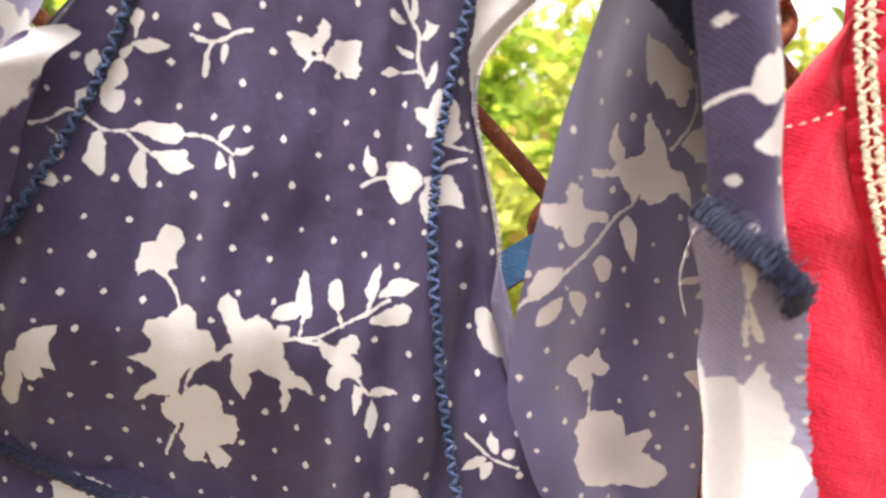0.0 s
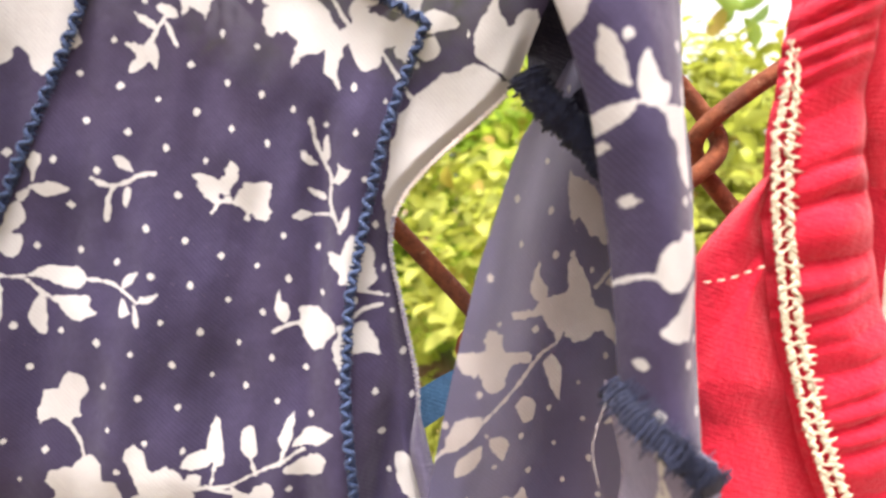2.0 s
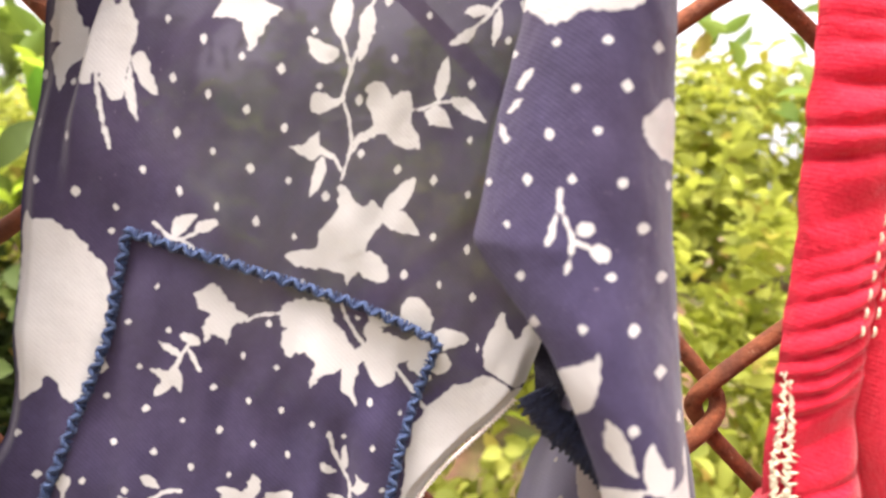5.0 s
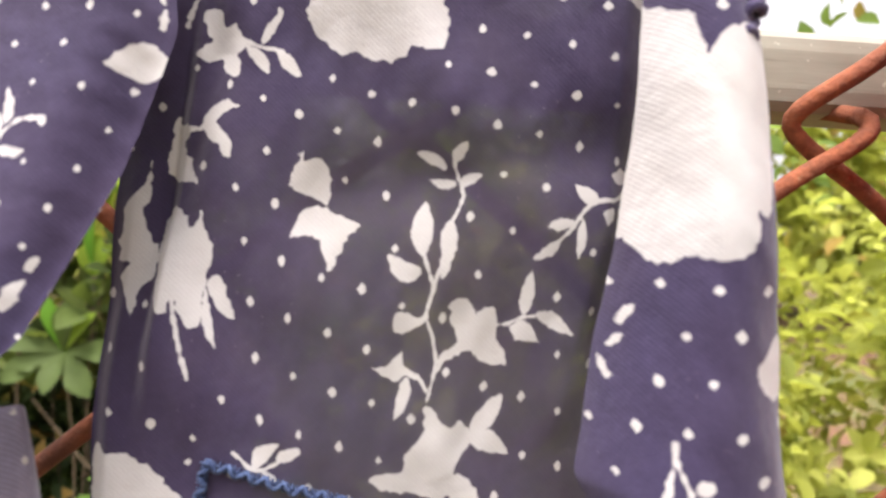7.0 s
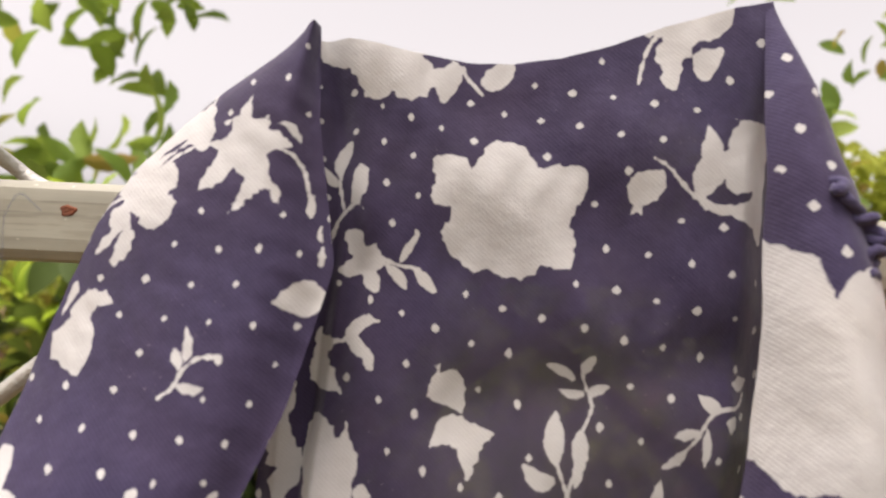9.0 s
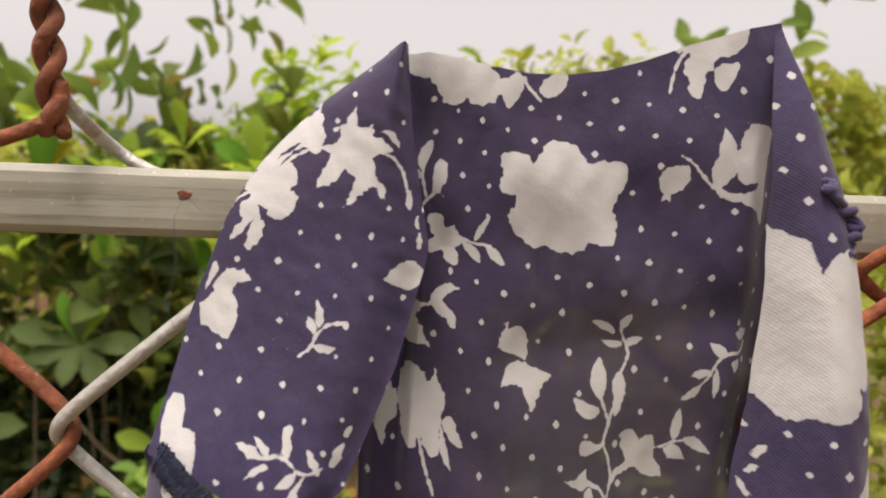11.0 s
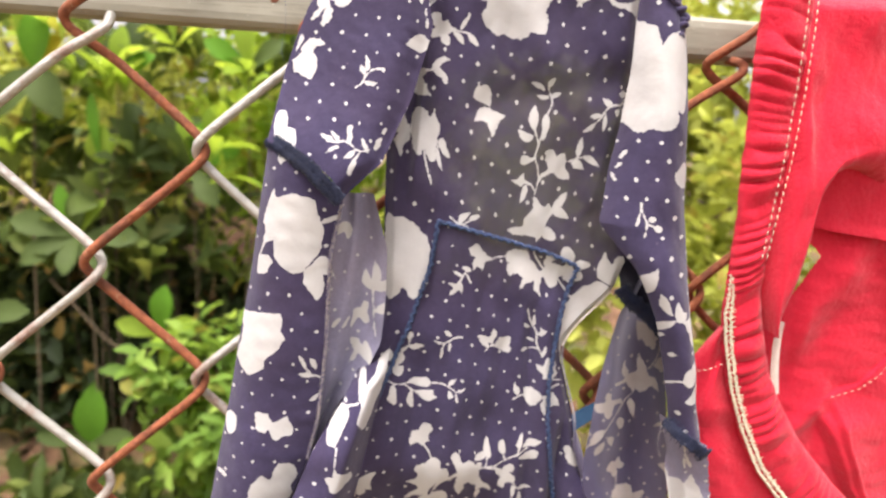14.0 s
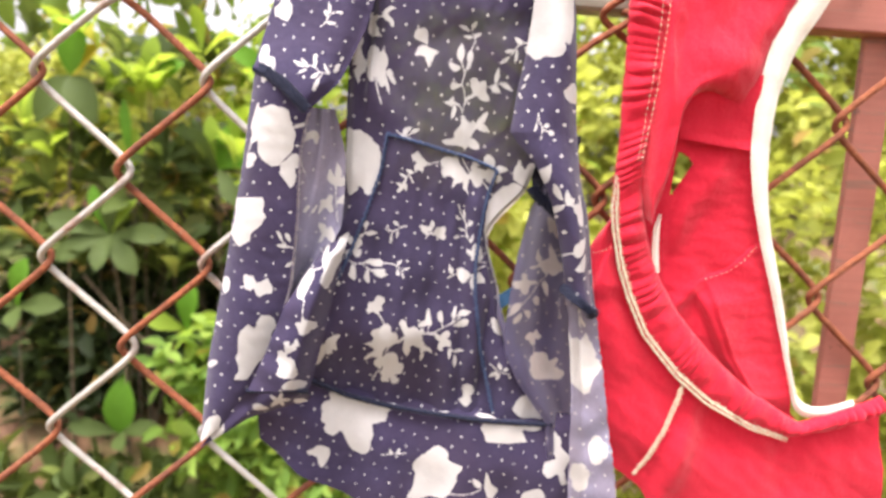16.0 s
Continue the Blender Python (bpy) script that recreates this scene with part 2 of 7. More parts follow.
def earth():
    k = Mat("leaf_litter_and_soil", 0.95)
    c = k.mix(k.ramp(k.noise(9, 6, 0.65), 0.35, 0.7), (0.07, 0.035, 0.018), (0.24, 0.13, 0.07))
    c = k.mix(k.ramp(k.noise(3, 6, 0.6), 0.45, 0.65), c, (0.10, 0.12, 0.03))
    k.colour(c)
    k.bump(k.noise(40, 6), 0.8, 0.02)
    return k.m


def bark(name, dark, light):
    k = Mat(name, 0.9)
    k.colour(k.mix(k.ramp(k.noise(60, 6), 0.3, 0.7), dark, light))
    k.bump(k.noise(120, 5), 0.7, 0.003)
    return k.m


mat_earth = earth()
mat_bark = bark("brown_bark", (0.035, 0.022, 0.014), (0.09, 0.065, 0.04))
mat_shoot = bark("pale_brown_twig", (0.07, 0.05, 0.03), (0.16, 0.12, 0.07))


# ---------------------------------------------------------------- building helpers


def mesh_from(name, verts, faces, smooth=True):
    me = bpy.data.meshes.new(name)
    me.from_pydata(verts if isinstance(verts, list) else verts.tolist(), [], faces if isinstance(faces, list) else faces.tolist())
    if smooth:
        me.polygons.foreach_set("use_smooth", np.ones(len(me.polygons), bool))
    return me


def part(name, me, material, parent, label=""):
    ob = new(name, me)
    if not me.materials:
        me.materials.append(material)
    ob.parent = parent
    if label:
        ob["label"] = label
    return ob


def thing(name, label, category, group="", kind="", at=(0, 0, 0)):
    ob = new(name)
    ob.location = at
    return tagged(ob, label, category, group, kind)


def metres(x, y, z):
    """Plan millimetres to world metres."""
    return np.stack([np.asarray(x) / 1000, np.asarray(y) / 1000, np.asarray(z) / 1000 + BASE], -1)


def smooth_path(pts, step=1.0, soft=2.0):
    """A rounded line through plan points of any dimension, at even steps."""
    p = np.array(pts, float)
    d = np.r_[0, np.cumsum(np.linalg.norm(np.diff(p, axis=0), axis=1))]
    n = max(3, int(d[-1] / step) + 1)
    s = np.linspace(0, d[-1], n)
    q = np.stack([np.interp(s, d, p[:, k]) for k in range(p.shape[1])], -1)
    m = max(1, int(soft / (d[-1] / (n - 1))))
    if m > 1 and n > 2 * m:
        w = np.hanning(2 * m + 1)
        w /= w.sum()
        ends = np.concatenate([2 * q[0] - q[m:0:-1], q, 2 * q[-1] - q[-2:-m - 2:-1]])
        q = np.stack([np.convolve(ends[:, k], w, "valid") for k in range(p.shape[1])], -1)
    return q


def tube(path, radius, sides=8, closed=False):
    """Vertices and faces of a round tube along a path in metres; radius a number or one per point."""
    p = np.asarray(path, float)
    n = len(p)
    t = np.gradient(p, axis=0)
    t /= np.linalg.norm(t, axis=1)[:, None] + 1e-12
    a = np.zeros_like(t)
    ref = np.array([0.0, 1.0, 0.0]) if abs(t[0][1]) < 0.9 else np.array([1.0, 0, 0])
    for i in range(n):
        ref = ref - t[i] * ref.dot(t[i])
        ref /= np.linalg.norm(ref) + 1e-12
        a[i] = ref
    b = np.cross(t, a)
    r = np.broadcast_to(np.asarray(radius, float), (n,))
    ang = np.linspace(0, 2 * math.pi, sides, endpoint=False)
    v = p[:, None] + r[:, None, None] * (a[:, None] * np.cos(ang)[None, :, None] + b[:, None] * np.sin(ang)[None, :, None])
    i, j = np.meshgrid(np.arange(n - 1), np.arange(sides), indexing="ij")
    k = (j + 1) % sides
    f = np.stack([i * sides + j, i * sides + k, (i + 1) * sides + k, (i + 1) * sides + j], -1).reshape(-1, 4)
    faces = f.tolist()
    faces.append(list(range(sides))[::-1])
    faces.append([(n - 1) * sides + q for q in range(sides)])
    return v.reshape(-1, 3), faces


def join(pieces):
    vs, fs, n = [], [], 0
    for v, f in pieces:
        vs.append(np.asarray(v))
        fs += [[q + n for q in face] for face in f]
        n += len(v)
    return np.concatenate(vs), fs


def profile(*pts, soft=3.0):
    """x as a rounded function of height, from (height, x) pairs."""
    p = sorted(pts)
    z = np.arange(-260, 181, 0.5)
    x = np.interp(z, [a for a, _ in p], [b for _, b in p])
    m = int(soft / 0.5)
    w = np.hanning(2 * m + 3)
    w /= w.sum()
    x = np.convolve(np.r_[[x[0]] * (m + 1), x, [x[-1]] * (m + 1)], w, "valid")
    return lambda h: np.interp(h, z, x)


def step(a, b, v):
    t = np.clip((v - a) / (b - a), 0, 1)
    return t * t * (3 - 2 * t)


def wrinkle(x, z, seed, size=30.0):
    """Soft uneven creases between about -1 and 1."""
    r = random.Random(seed)
    s = 0
    for k in range(7):
        a, f, ph = r.uniform(0, math.pi), 2 * math.pi / size * r.uniform(0.5, 2.0), r.uniform(0, 6.3)
        s = s + np.sin(f * (x * math.cos(a) + z * math.sin(a)) + ph + 0.8 * np.sin((x * math.sin(a) - z * math.cos(a)) * f * 0.4 + ph)) / 7 * 1.7
    return s


# ---------------------------------------------------------------- the flower print
PRINT = {}


def ink(panel, x0, x1, z0, z1, fn):
    PRINT.setdefault(panel, []).append((min(x0, x1) - 1, max(x0, x1) + 1, min(z0, z1) - 1, max(z0, z1) + 1, fn))


def rose(panel, x, z, rx, rz, n):
    r = random.Random(round(x * 31 + z * 17))
    a, b, c = r.uniform(0, 6.3), r.uniform(0, 6.3), r.uniform(0, 6.3)

    def fn(X, Z):
        u, v = (X - x) / rx, (Z - z) / rz
        th = np.arctan2(v, u)
        tw = th + 0.28 * np.sin(th + c) + 0.16 * np.sin(2 * th + b)
        edge = 0.76 + 0.25 * np.abs(np.cos(n * tw / 2 + a)) ** 0.6 + 0.07 * np.cos(2 * th + b) + 0.05 * np.cos(3 * th + c) + 0.03 * np.sin(11 * th + a) * np.sin(3 * th + b)
        return (edge - np.hypot(u, v)) * min(rx, rz)
    ink(panel, x - rx * 1.2, x + rx * 1.2, z - rz * 1.2, z + rz * 1.2, fn)


def blob(panel, x, z, rx, rz):
    rose(panel, x, z, rx, rz, 3)


def star(panel, x, z, s):
    r = random.Random(round(x * 31 + z * 17))
    a, k = r.uniform(0, 6.3), r.uniform(-0.25, 0.25)

    def fn(X, Z):
        u, v = (X - x) / s, (Z - z) / s
        rho = np.hypot(u, v)
        th = np.arctan2(v, u) + k * rho
        edge = 0.40 + 0.74 * (1 - np.abs(2 * ((th * 5 / (2 * math.pi) + a) % 1) - 1)) ** 1.3 + 0.1 * np.cos(th * 2 + a)
        return (edge - rho) * s * 0.6
    ink(panel, x - 1.25 * s, x + 1.25 * s, z - 1.25 * s, z + 1.25 * s, fn)


def leaf(panel, x0, z0, x1, z1, w):
    ln = math.hypot(x1 - x0, z1 - z0)
    ux, uz = (x1 - x0) / ln, (z1 - z0) / ln
    bend = random.Random(round(x0 * 31 + z1 * 17)).uniform(-0.12, 0.12) * ln

    def fn(X, Z):
        s = ((X - x0) * ux + (Z - z0) * uz) / ln
        n = (X - x0) * -uz + (Z - z0) * ux
        c = np.clip(s, 0, 1)
        n = n - bend * np.sin(math.pi * c)
        half = w / 2 * np.sin(math.pi * c ** 0.8) ** 0.85
        return np.where((s >= 0) & (s <= 1), half - np.abs(n), -np.hypot(n, (s - c) * ln)) * 0.9
    ink(panel, min(x0, x1) - w, max(x0, x1) + w, min(z0, z1) - w, max(z0, z1) + w, fn)


def stem(panel, *pts):
    p = smooth_path(pts, 0.8, 2.5)

    def fn(X, Z):
        d = np.full(X.shape, 9.0)
        for (xa, za), (xb, zb) in zip(p[:-1], p[1:]):
            l2 = (xb - xa) ** 2 + (zb - za) ** 2 + 1e-9
            t = np.clip(((X - xa) * (xb - xa) + (Z - za) * (zb - za)) / l2, 0, 1)
            d = np.minimum(d, np.hypot(X - xa - t * (xb - xa), Z - za - t * (zb - za)))
        return 0.33 - d
    ink(panel, p[:, 0].min() - 1, p[:, 0].max() + 1, p[:, 1].min() - 1, p[:, 1].max() + 1, fn)


def outline(pts):
    p = np.array(pts, float)
    q = []
    for a, b, c, d in zip(np.roll(p, 1, 0), p, np.roll(p, -1, 0), np.roll(p, -2, 0)):
        for t in (0.0, 0.33, 0.67):
            q.append(0.5 * (2 * b + (c - a) * t + (2 * a - 5 * b + 4 * c - d) * t * t + (3 * b - a - 3 * c + d) * t ** 3) * 0.7 + (b + (c - b) * t) * 0.3)
    return np.array(q)


def petal(panel, *pts, sign=1):
    """A free flower shape with a rounded outline."""
    q = outline(pts)
    rnd = random.Random(round(q[0][0] * 31 + q[0][1] * 17))
    big = min(np.ptp(q[:, 0]), np.ptp(q[:, 1]))
    rough = 0.3 if big > 9 else 0.14 if big > 5 else 0.04
    q = q + np.array([[rnd.uniform(-rough, rough), rnd.uniform(-rough, rough)] for _ in q])

    def fn(X, Z):
        inside, d = np.zeros(X.shape, bool), np.full(X.shape, 9.0)
        for (xa, za), (xb, zb) in zip(q, np.roll(q, -1, 0)):
            l2 = (xb - xa) ** 2 + (zb - za) ** 2 + 1e-9
            t = np.clip(((X - xa) * (xb - xa) + (Z - za) * (zb - za)) / l2, 0, 1)
            d = np.minimum(d, np.hypot(X - xa - t * (xb - xa), Z - za - t * (zb - za)))
            inside ^= ((za > Z) != (zb > Z)) & (X < (xb - xa) * (Z - za) / (zb - za + 1e-12) + xa)
        return np.where(inside, d, -d) * sign
    if sign > 0:
        ink(panel, q[:, 0].min() - 1, q[:, 0].max() + 1, q[:, 1].min() - 1, q[:, 1].max() + 1, fn)
    else:
        PRINT.setdefault(panel + " gaps", []).append((q[:, 0].min() - 1, q[:, 0].max() + 1, q[:, 1].min() - 1, q[:, 1].max() + 1, fn))


def gap(panel, *pts):
    """A dark shape left open inside the white."""
    petal(panel, *pts, sign=-1)


def printed(panel, X, Z):
    """How far each point lies inside the print's white, in millimetres."""
    f = np.full(X.shape, -2.0)
    for x0, x1, z0, z1, fn in PRINT.get(panel, []):
        m = (X > x0) & (X < x1) & (Z > z0) & (Z < z1)
        if m.any():
            f[m] = np.maximum(f[m], fn(X[m], Z[m]))
    for x0, x1, z0, z1, fn in PRINT.get(panel + " gaps", []):
        m = (X > x0) & (X < x1) & (Z > z0) & (Z < z1)
        f[m] = np.minimum(f[m], fn(X[m], Z[m]))
    return f


# dot lattices: centre, two index polynomials over (x, z) in units of 40 mm, and the stretch of cloth over which they bend
LATTICE = {
    "even": (-33.6, -62.7, (-0.02, -4.14, 0.15, -0.00, 5.53, 0.11, -0.19, 0.10, 0.43, 0.20), (-0.30, -5.74, 0.06, -0.02, -1.33, 0.24, -0.36, -0.57, -0.15, 0.71), (-65, 1, -104, -19)),
    "upper": (-15.9, 72.0, (0.09, 1.30, 0.11, -0.04, 6.05, -0.16, 0.24, -0.41, -0.40, 0.41), (0.34, -5.14, -0.45, -0.12, -1.11, 0.07, -0.05, 0.41, 0.19, -0.38), (-51, 21, 19, 117)),
    "sleeve": (-73.9, 68.7, (0.60, -6.78, 0.12, -0.14, 0.11, 0.11), (0.70, -3.76, 0.57, -5.46, 0.26, -1.31), (-93, -58, 49, 90)),
    "far": (24.0, 19.6, (0.76, 3.03, 0.07, 6.22, -0.18, -4.68), (-0.51, -6.06, -0.27, 0.44, -0.64, -0.00), (11, 38, -47, 55)),
    "fine": (33.9, -62.6, (-0.21, 2.17, -0.23, 6.58, -0.14, 0.82), (0.28, -6.38, 0.52, -1.56, 0.34, -0.20), (16, 50, -94, -18)),
}


def lattice_index(lat, X, Z):
    """Fractional row and column of each point in a printed lattice that follows the drape."""
    cx, cz, ci, cj, (x0, x1, z0, z1) = lat
    deg = {3: 1, 6: 2, 10: 3}[len(ci)]
    x, z = (X - cx) / 40, (Z - cz) / 40
    bx, bz = (np.clip(X, x0, x1) - cx) / 40, (np.clip(Z, z0, z1) - cz) / 40
    out = []
    for co in (ci, cj):
        terms = [(p, q) for p in range(deg + 1) for q in range(deg + 1 - p)]
        out.append(sum(c * (x ** p * z ** q if p + q < 2 else bx ** p * bz ** q) for c, (p, q) in zip(co, terms)))
    return out


def dots(panel, lattice, X, Z, size=0.62):
    """Small printed dots on a lattice, left out where a motif is near."""
    lat = LATTICE[lattice]
    i, j = lattice_index(lat, X, Z)
    ci, cj = lat[2], lat[3]
    first = 2 if len(ci) == 3 else 3 if len(ci) == 6 else 4
    m = np.linalg.inv(np.array([[ci[first], ci[1]], [cj[first], cj[1]]]) / 40)
    ri, rj = np.round(i), np.round(j)
    di, dj = i - ri, j - rj
    dx, dz = m[0, 0] * di + m[0, 1] * dj, m[1, 0] * di + m[1, 1] * dj
    dx, dz = dx + 0.25 * np.sin(ri * 12.9 + rj * 7.7), dz + 0.25 * np.sin(ri * 4.1 - rj * 9.3)
    free = printed(panel, X - dx, Z - dz) < -1.1
    s = size * (1 + 0.16 * np.sin(ri * 3.3 + rj * 5.1))
    return np.where(free, s - (0.6 * np.hypot(dx, dz * 0.85) + 0.4 * (np.abs(dx) + np.abs(dz)) * 0.8), -2.0)


def nearer(X, Y, Z, dy):
    """Plan points drawn dy millimetres out from the fence, towards a viewer standing before it."""
    k = 1 + dy / (Y + 187)
    return -41 + (X + 41) * k, Y + dy, 14 + (Z - 14) * k


def cloth(name, panel, X, Y, Z, material, parent, label="", lattice="even", hole=None, out=None):
    """A woven sheet over the plan points (X, Y, Z), given as grids; out: how far it billows from the fence."""
    n, m = X.shape
    i, j = np.meshgrid(np.arange(n - 1), np.arange(m - 1), indexing="ij")
    f = np.stack([i * m + j, i * m + j + 1, (i + 1) * m + j + 1, (i + 1) * m + j], -1).reshape(-1, 4)
    if hole is not None:
        cx, cz = (X[:-1, :-1] + X[1:, 1:]) / 2, (Z[:-1, :-1] + Z[1:, 1:]) / 2
        f = f[~hole(cx, cz).reshape(-1)]
    v = metres(*(nearer(X, Y, Z, out) if out is not None else (X, Y, Z))).reshape(-1, 3)
    me = bpy.data.meshes.new(name)
    me.vertices.add(len(v))
    me.vertices.foreach_set("co", v.ravel())
    me.loops.add(len(f) * 4)
    me.loops.foreach_set("vertex_index", f.ravel().astype(np.int32))
    me.polygons.add(len(f))
    me.polygons.foreach_set("loop_start", np.arange(0, len(f) * 4, 4, dtype=np.int32))
    me.polygons.foreach_set("use_smooth", np.ones(len(f), bool))
    me.update(calc_edges=True)
    if panel:
        x, z = X.ravel(), Z.ravel()
        spots = dots(panel, lattice, x, z, 0.64 if lattice == "far" else 0.51)
        if panel == "torso":
            spots = np.where(z > 15 + 0.27 * (-46 - x), dots(panel, "upper", x, z), spots)
        val = np.maximum(printed(panel, x, z) + 0.12 * wrinkle(x, z, 5, 3.5), spots)
        me.attributes.new("print", "FLOAT", "POINT").data.foreach_set("value", val.astype(np.float32))
    return part(name, me, material, parent, label)


def by_height(L, R, bottom, top, cell=0.5):
    """Plan grids between two side profiles, from a bottom line to a top line (heights over the share of the width)."""
    s = np.linspace(0, 1, 9)
    high = float(np.max(top(s) - bottom(s)))
    zz = np.linspace(float(bottom(s).min()), float(top(s).max()), 50)
    wide = float(np.max(R(zz) - L(zz)))
    u, v = np.meshgrid(np.linspace(0, 1, max(8, int(wide / cell))), np.linspace(0, 1, max(8, int(high / cell))), indexing="ij")
    Z = bottom(u) + (top(u) - bottom(u)) * v
    X = L(Z) + u * (R(Z) - L(Z))
    return X, Z, u, v


def between(A, B, cell=0.5, soft=4.0):
    """Plan grids ruled from line A to line B, each of (x, z) points."""
    a, b = smooth_path(A, 0.5, soft), smooth_path(B, 0.5, soft)
    la, lb = (np.linalg.norm(np.diff(q, axis=0), axis=1).sum() for q in (a, b))
    n = max(10, int(max(la, lb) / cell))
    s = np.linspace(0, 1, n)
    pick = lambda q: np.stack([np.interp(s, np.linspace(0, 1, len(q)), q[:, k]) for k in (0, 1)], -1)
    a, b = pick(a), pick(b)
    m = max(6, int(np.linalg.norm(a - b, axis=1).max() / cell))
    w = np.linspace(0, 1, m)
    g = a[:, None] * (1 - w)[None, :, None] + b[:, None] * w[None, :, None]
    u, v = np.meshgrid(s, w, indexing="ij")
    return g[..., 0], g[..., 1], u, v


def flat(*pairs):
    xs, ys = [p[0] for p in pairs], [p[1] for p in pairs]
    return lambda s: np.interp(s, xs, ys)


def zigzag(path, width, pitch, radius, strands=2):
    """Crossed zigzag stitches along a path of plan points (x, y, z)."""
    out = []
    p = smooth_path(path, 0.25, 2.0)
    t = np.gradient(p, axis=0)
    t /= np.linalg.norm(t, axis=1)[:, None]
    side = np.cross(t, [0, 1, 0])
    d = np.r_[0, np.cumsum(np.linalg.norm(np.diff(p, axis=0), axis=1))]
    for k in range(strands):
        ph = d / pitch + k * 0.5
        tri = np.sin(ph * 2 * math.pi) * (1 + 0.15 * np.sin(d * 1.7 + k))
        q = p + side * (tri * width / 2)[:, None] + np.array([0, -1, 0]) * (0.35 + 0.25 * np.cos(ph * 4 * math.pi + k * math.pi))[:, None]
        q += np.stack([np.sin(d * 5.1 + k), 0 * d, np.cos(d * 4.3 + k)], -1) * 0.06
        out.append(tube(metres(q[:, 0], q[:, 1], q[:, 2]), radius / 1000, 5))
    return join(out)


def toothed(path, core, left, right, seed):
    """A cream cover seam: a braided core with uneven thread ends sticking out on both sides."""
    r = random.Random(seed)
    p = smooth_path(path, 0.2, 3.0)
    t = np.gradient(p, axis=0)
    t /= np.linalg.norm(t, axis=1)[:, None]
    side = np.cross(t, [0, 1, 0])
    d = np.r_[0, np.cumsum(np.linalg.norm(np.diff(p, axis=0), axis=1))]
    thin = np.interp(d / d[-1], [0, 0.08, 0.75, 1], [0.45, 1, 1, 0.6])
    out = []
    for k, (off, w, pitch, rad) in enumerate(((-0.36, 0.34, 1.5, 0.27), (-0.34, 0.3, 2.3, 0.25), (0.34, 0.36, 1.7, 0.29), (0.36, 0.3, 2.5, 0.26), (0.0, 1.0, 4.4, 0.2))):
        ph = d / pitch * 2 * math.pi + k * 2
        q = p + side * ((off + 0.5 * w * np.sin(ph + 0.9 * np.sin(d * 0.7 + k))) * core * thin)[:, None] + np.array([0, -1, 0]) * (0.15 + 0.15 * np.cos(ph * 1.7 + k))[:, None]
        out.append(tube(metres(q[:, 0], q[:, 1], q[:, 2]), rad / 1000 * thin, 5))
    s = 0.5
    while s < d[-1] - 0.5:
        for sgn, ln in ((-1, left), (1, right)):
            a = s + r.uniform(-0.3, 0.3)
            ln = ln * r.uniform(0.55, 1.25) * float(np.interp(a, d, thin))
            o, n, tt = (np.array([np.interp(a, d, v[:, k]) for k in range(3)]) for v in (p, side, t))
            w = np.linspace(0, 1, 5)[:, None]
            q = o + sgn * n * (core * 0.3 + w * ln) + tt * (w * r.uniform(0.1, 0.8)) + np.array([0, 0.5, 0]) * w ** 2
            out.append(tube(metres(q[:, 0], q[:, 1], q[:, 2]), np.array([0.3, 0.3, 0.27, 0.2, 0.08]) / 1000, 5))
        s += r.uniform(1.3, 2.1)
    return join(out)


def overlock(path, radius, pitch, wire, squash=0.6, seed=1):
    """A dense wound edge: thread coiled round a path of plan points (x, y, z)."""
    r = np.random.RandomState(seed)
    p = smooth_path(path, 0.08, 2.0)
    t = np.gradient(p, axis=0)
    t /= np.linalg.norm(t, axis=1)[:, None]
    n1 = np.cross(t, [0, 1, 0])
    n1 /= np.linalg.norm(n1, axis=1)[:, None]
    n2 = np.cross(t, n1)
    d = np.r_[0, np.cumsum(np.linalg.norm(np.diff(p, axis=0), axis=1))]
    a = d / pitch * 2 * math.pi
    rr = radius * (1 + 0.12 * np.interp(d, np.arange(0, d[-1] + 2, 0.5), r.randn(len(np.arange(0, d[-1] + 2, 0.5)))))
    q = p + n1 * (rr * np.cos(a))[:, None] + n2 * (rr * squash * np.sin(a))[:, None]
    coil = tube(metres(q[:, 0], q[:, 1], q[:, 2]), wire / 1000, 4)
    c = smooth_path(path, 0.8, 2.0)
    core = tube(metres(c[:, 0], c[:, 1], c[:, 2]), radius * squash * 0.85 / 1000, 8)
    return join([coil, core])


def frayed(path, reach, pitch, wire, seed):
    """Short thread ends that stand out on both sides of a wound edge."""
    r = random.Random(seed)
    p = smooth_path(path, 0.2, 2.0)
    t = np.gradient(p, axis=0)
    t /= np.linalg.norm(t, axis=1)[:, None]
    side = np.cross(t, [0, 1, 0])
    side /= np.linalg.norm(side, axis=1)[:, None]
    out = []
    for k in range(2, len(p) - 2, max(1, int(pitch / 0.2))):
        for sgn in (-1, 1):
            ln = reach * r.uniform(0.5, 1.25)
            w = np.linspace(0, 1, 4)[:, None]
            q = p[k] + sgn * side[k] * (w * ln) + t[k] * (w * r.uniform(-0.2, 0.9)) + np.array([0, -1.0, 0]) * (0.9 * np.sin(w * 2.4) + r.uniform(-0.1, 0.3))
            out.append(tube(metres(q[:, 0], q[:, 1], q[:, 2]), np.array([1.0, 1.0, 0.8, 0.3]) * wire / 1000, 4))
    return join(out)


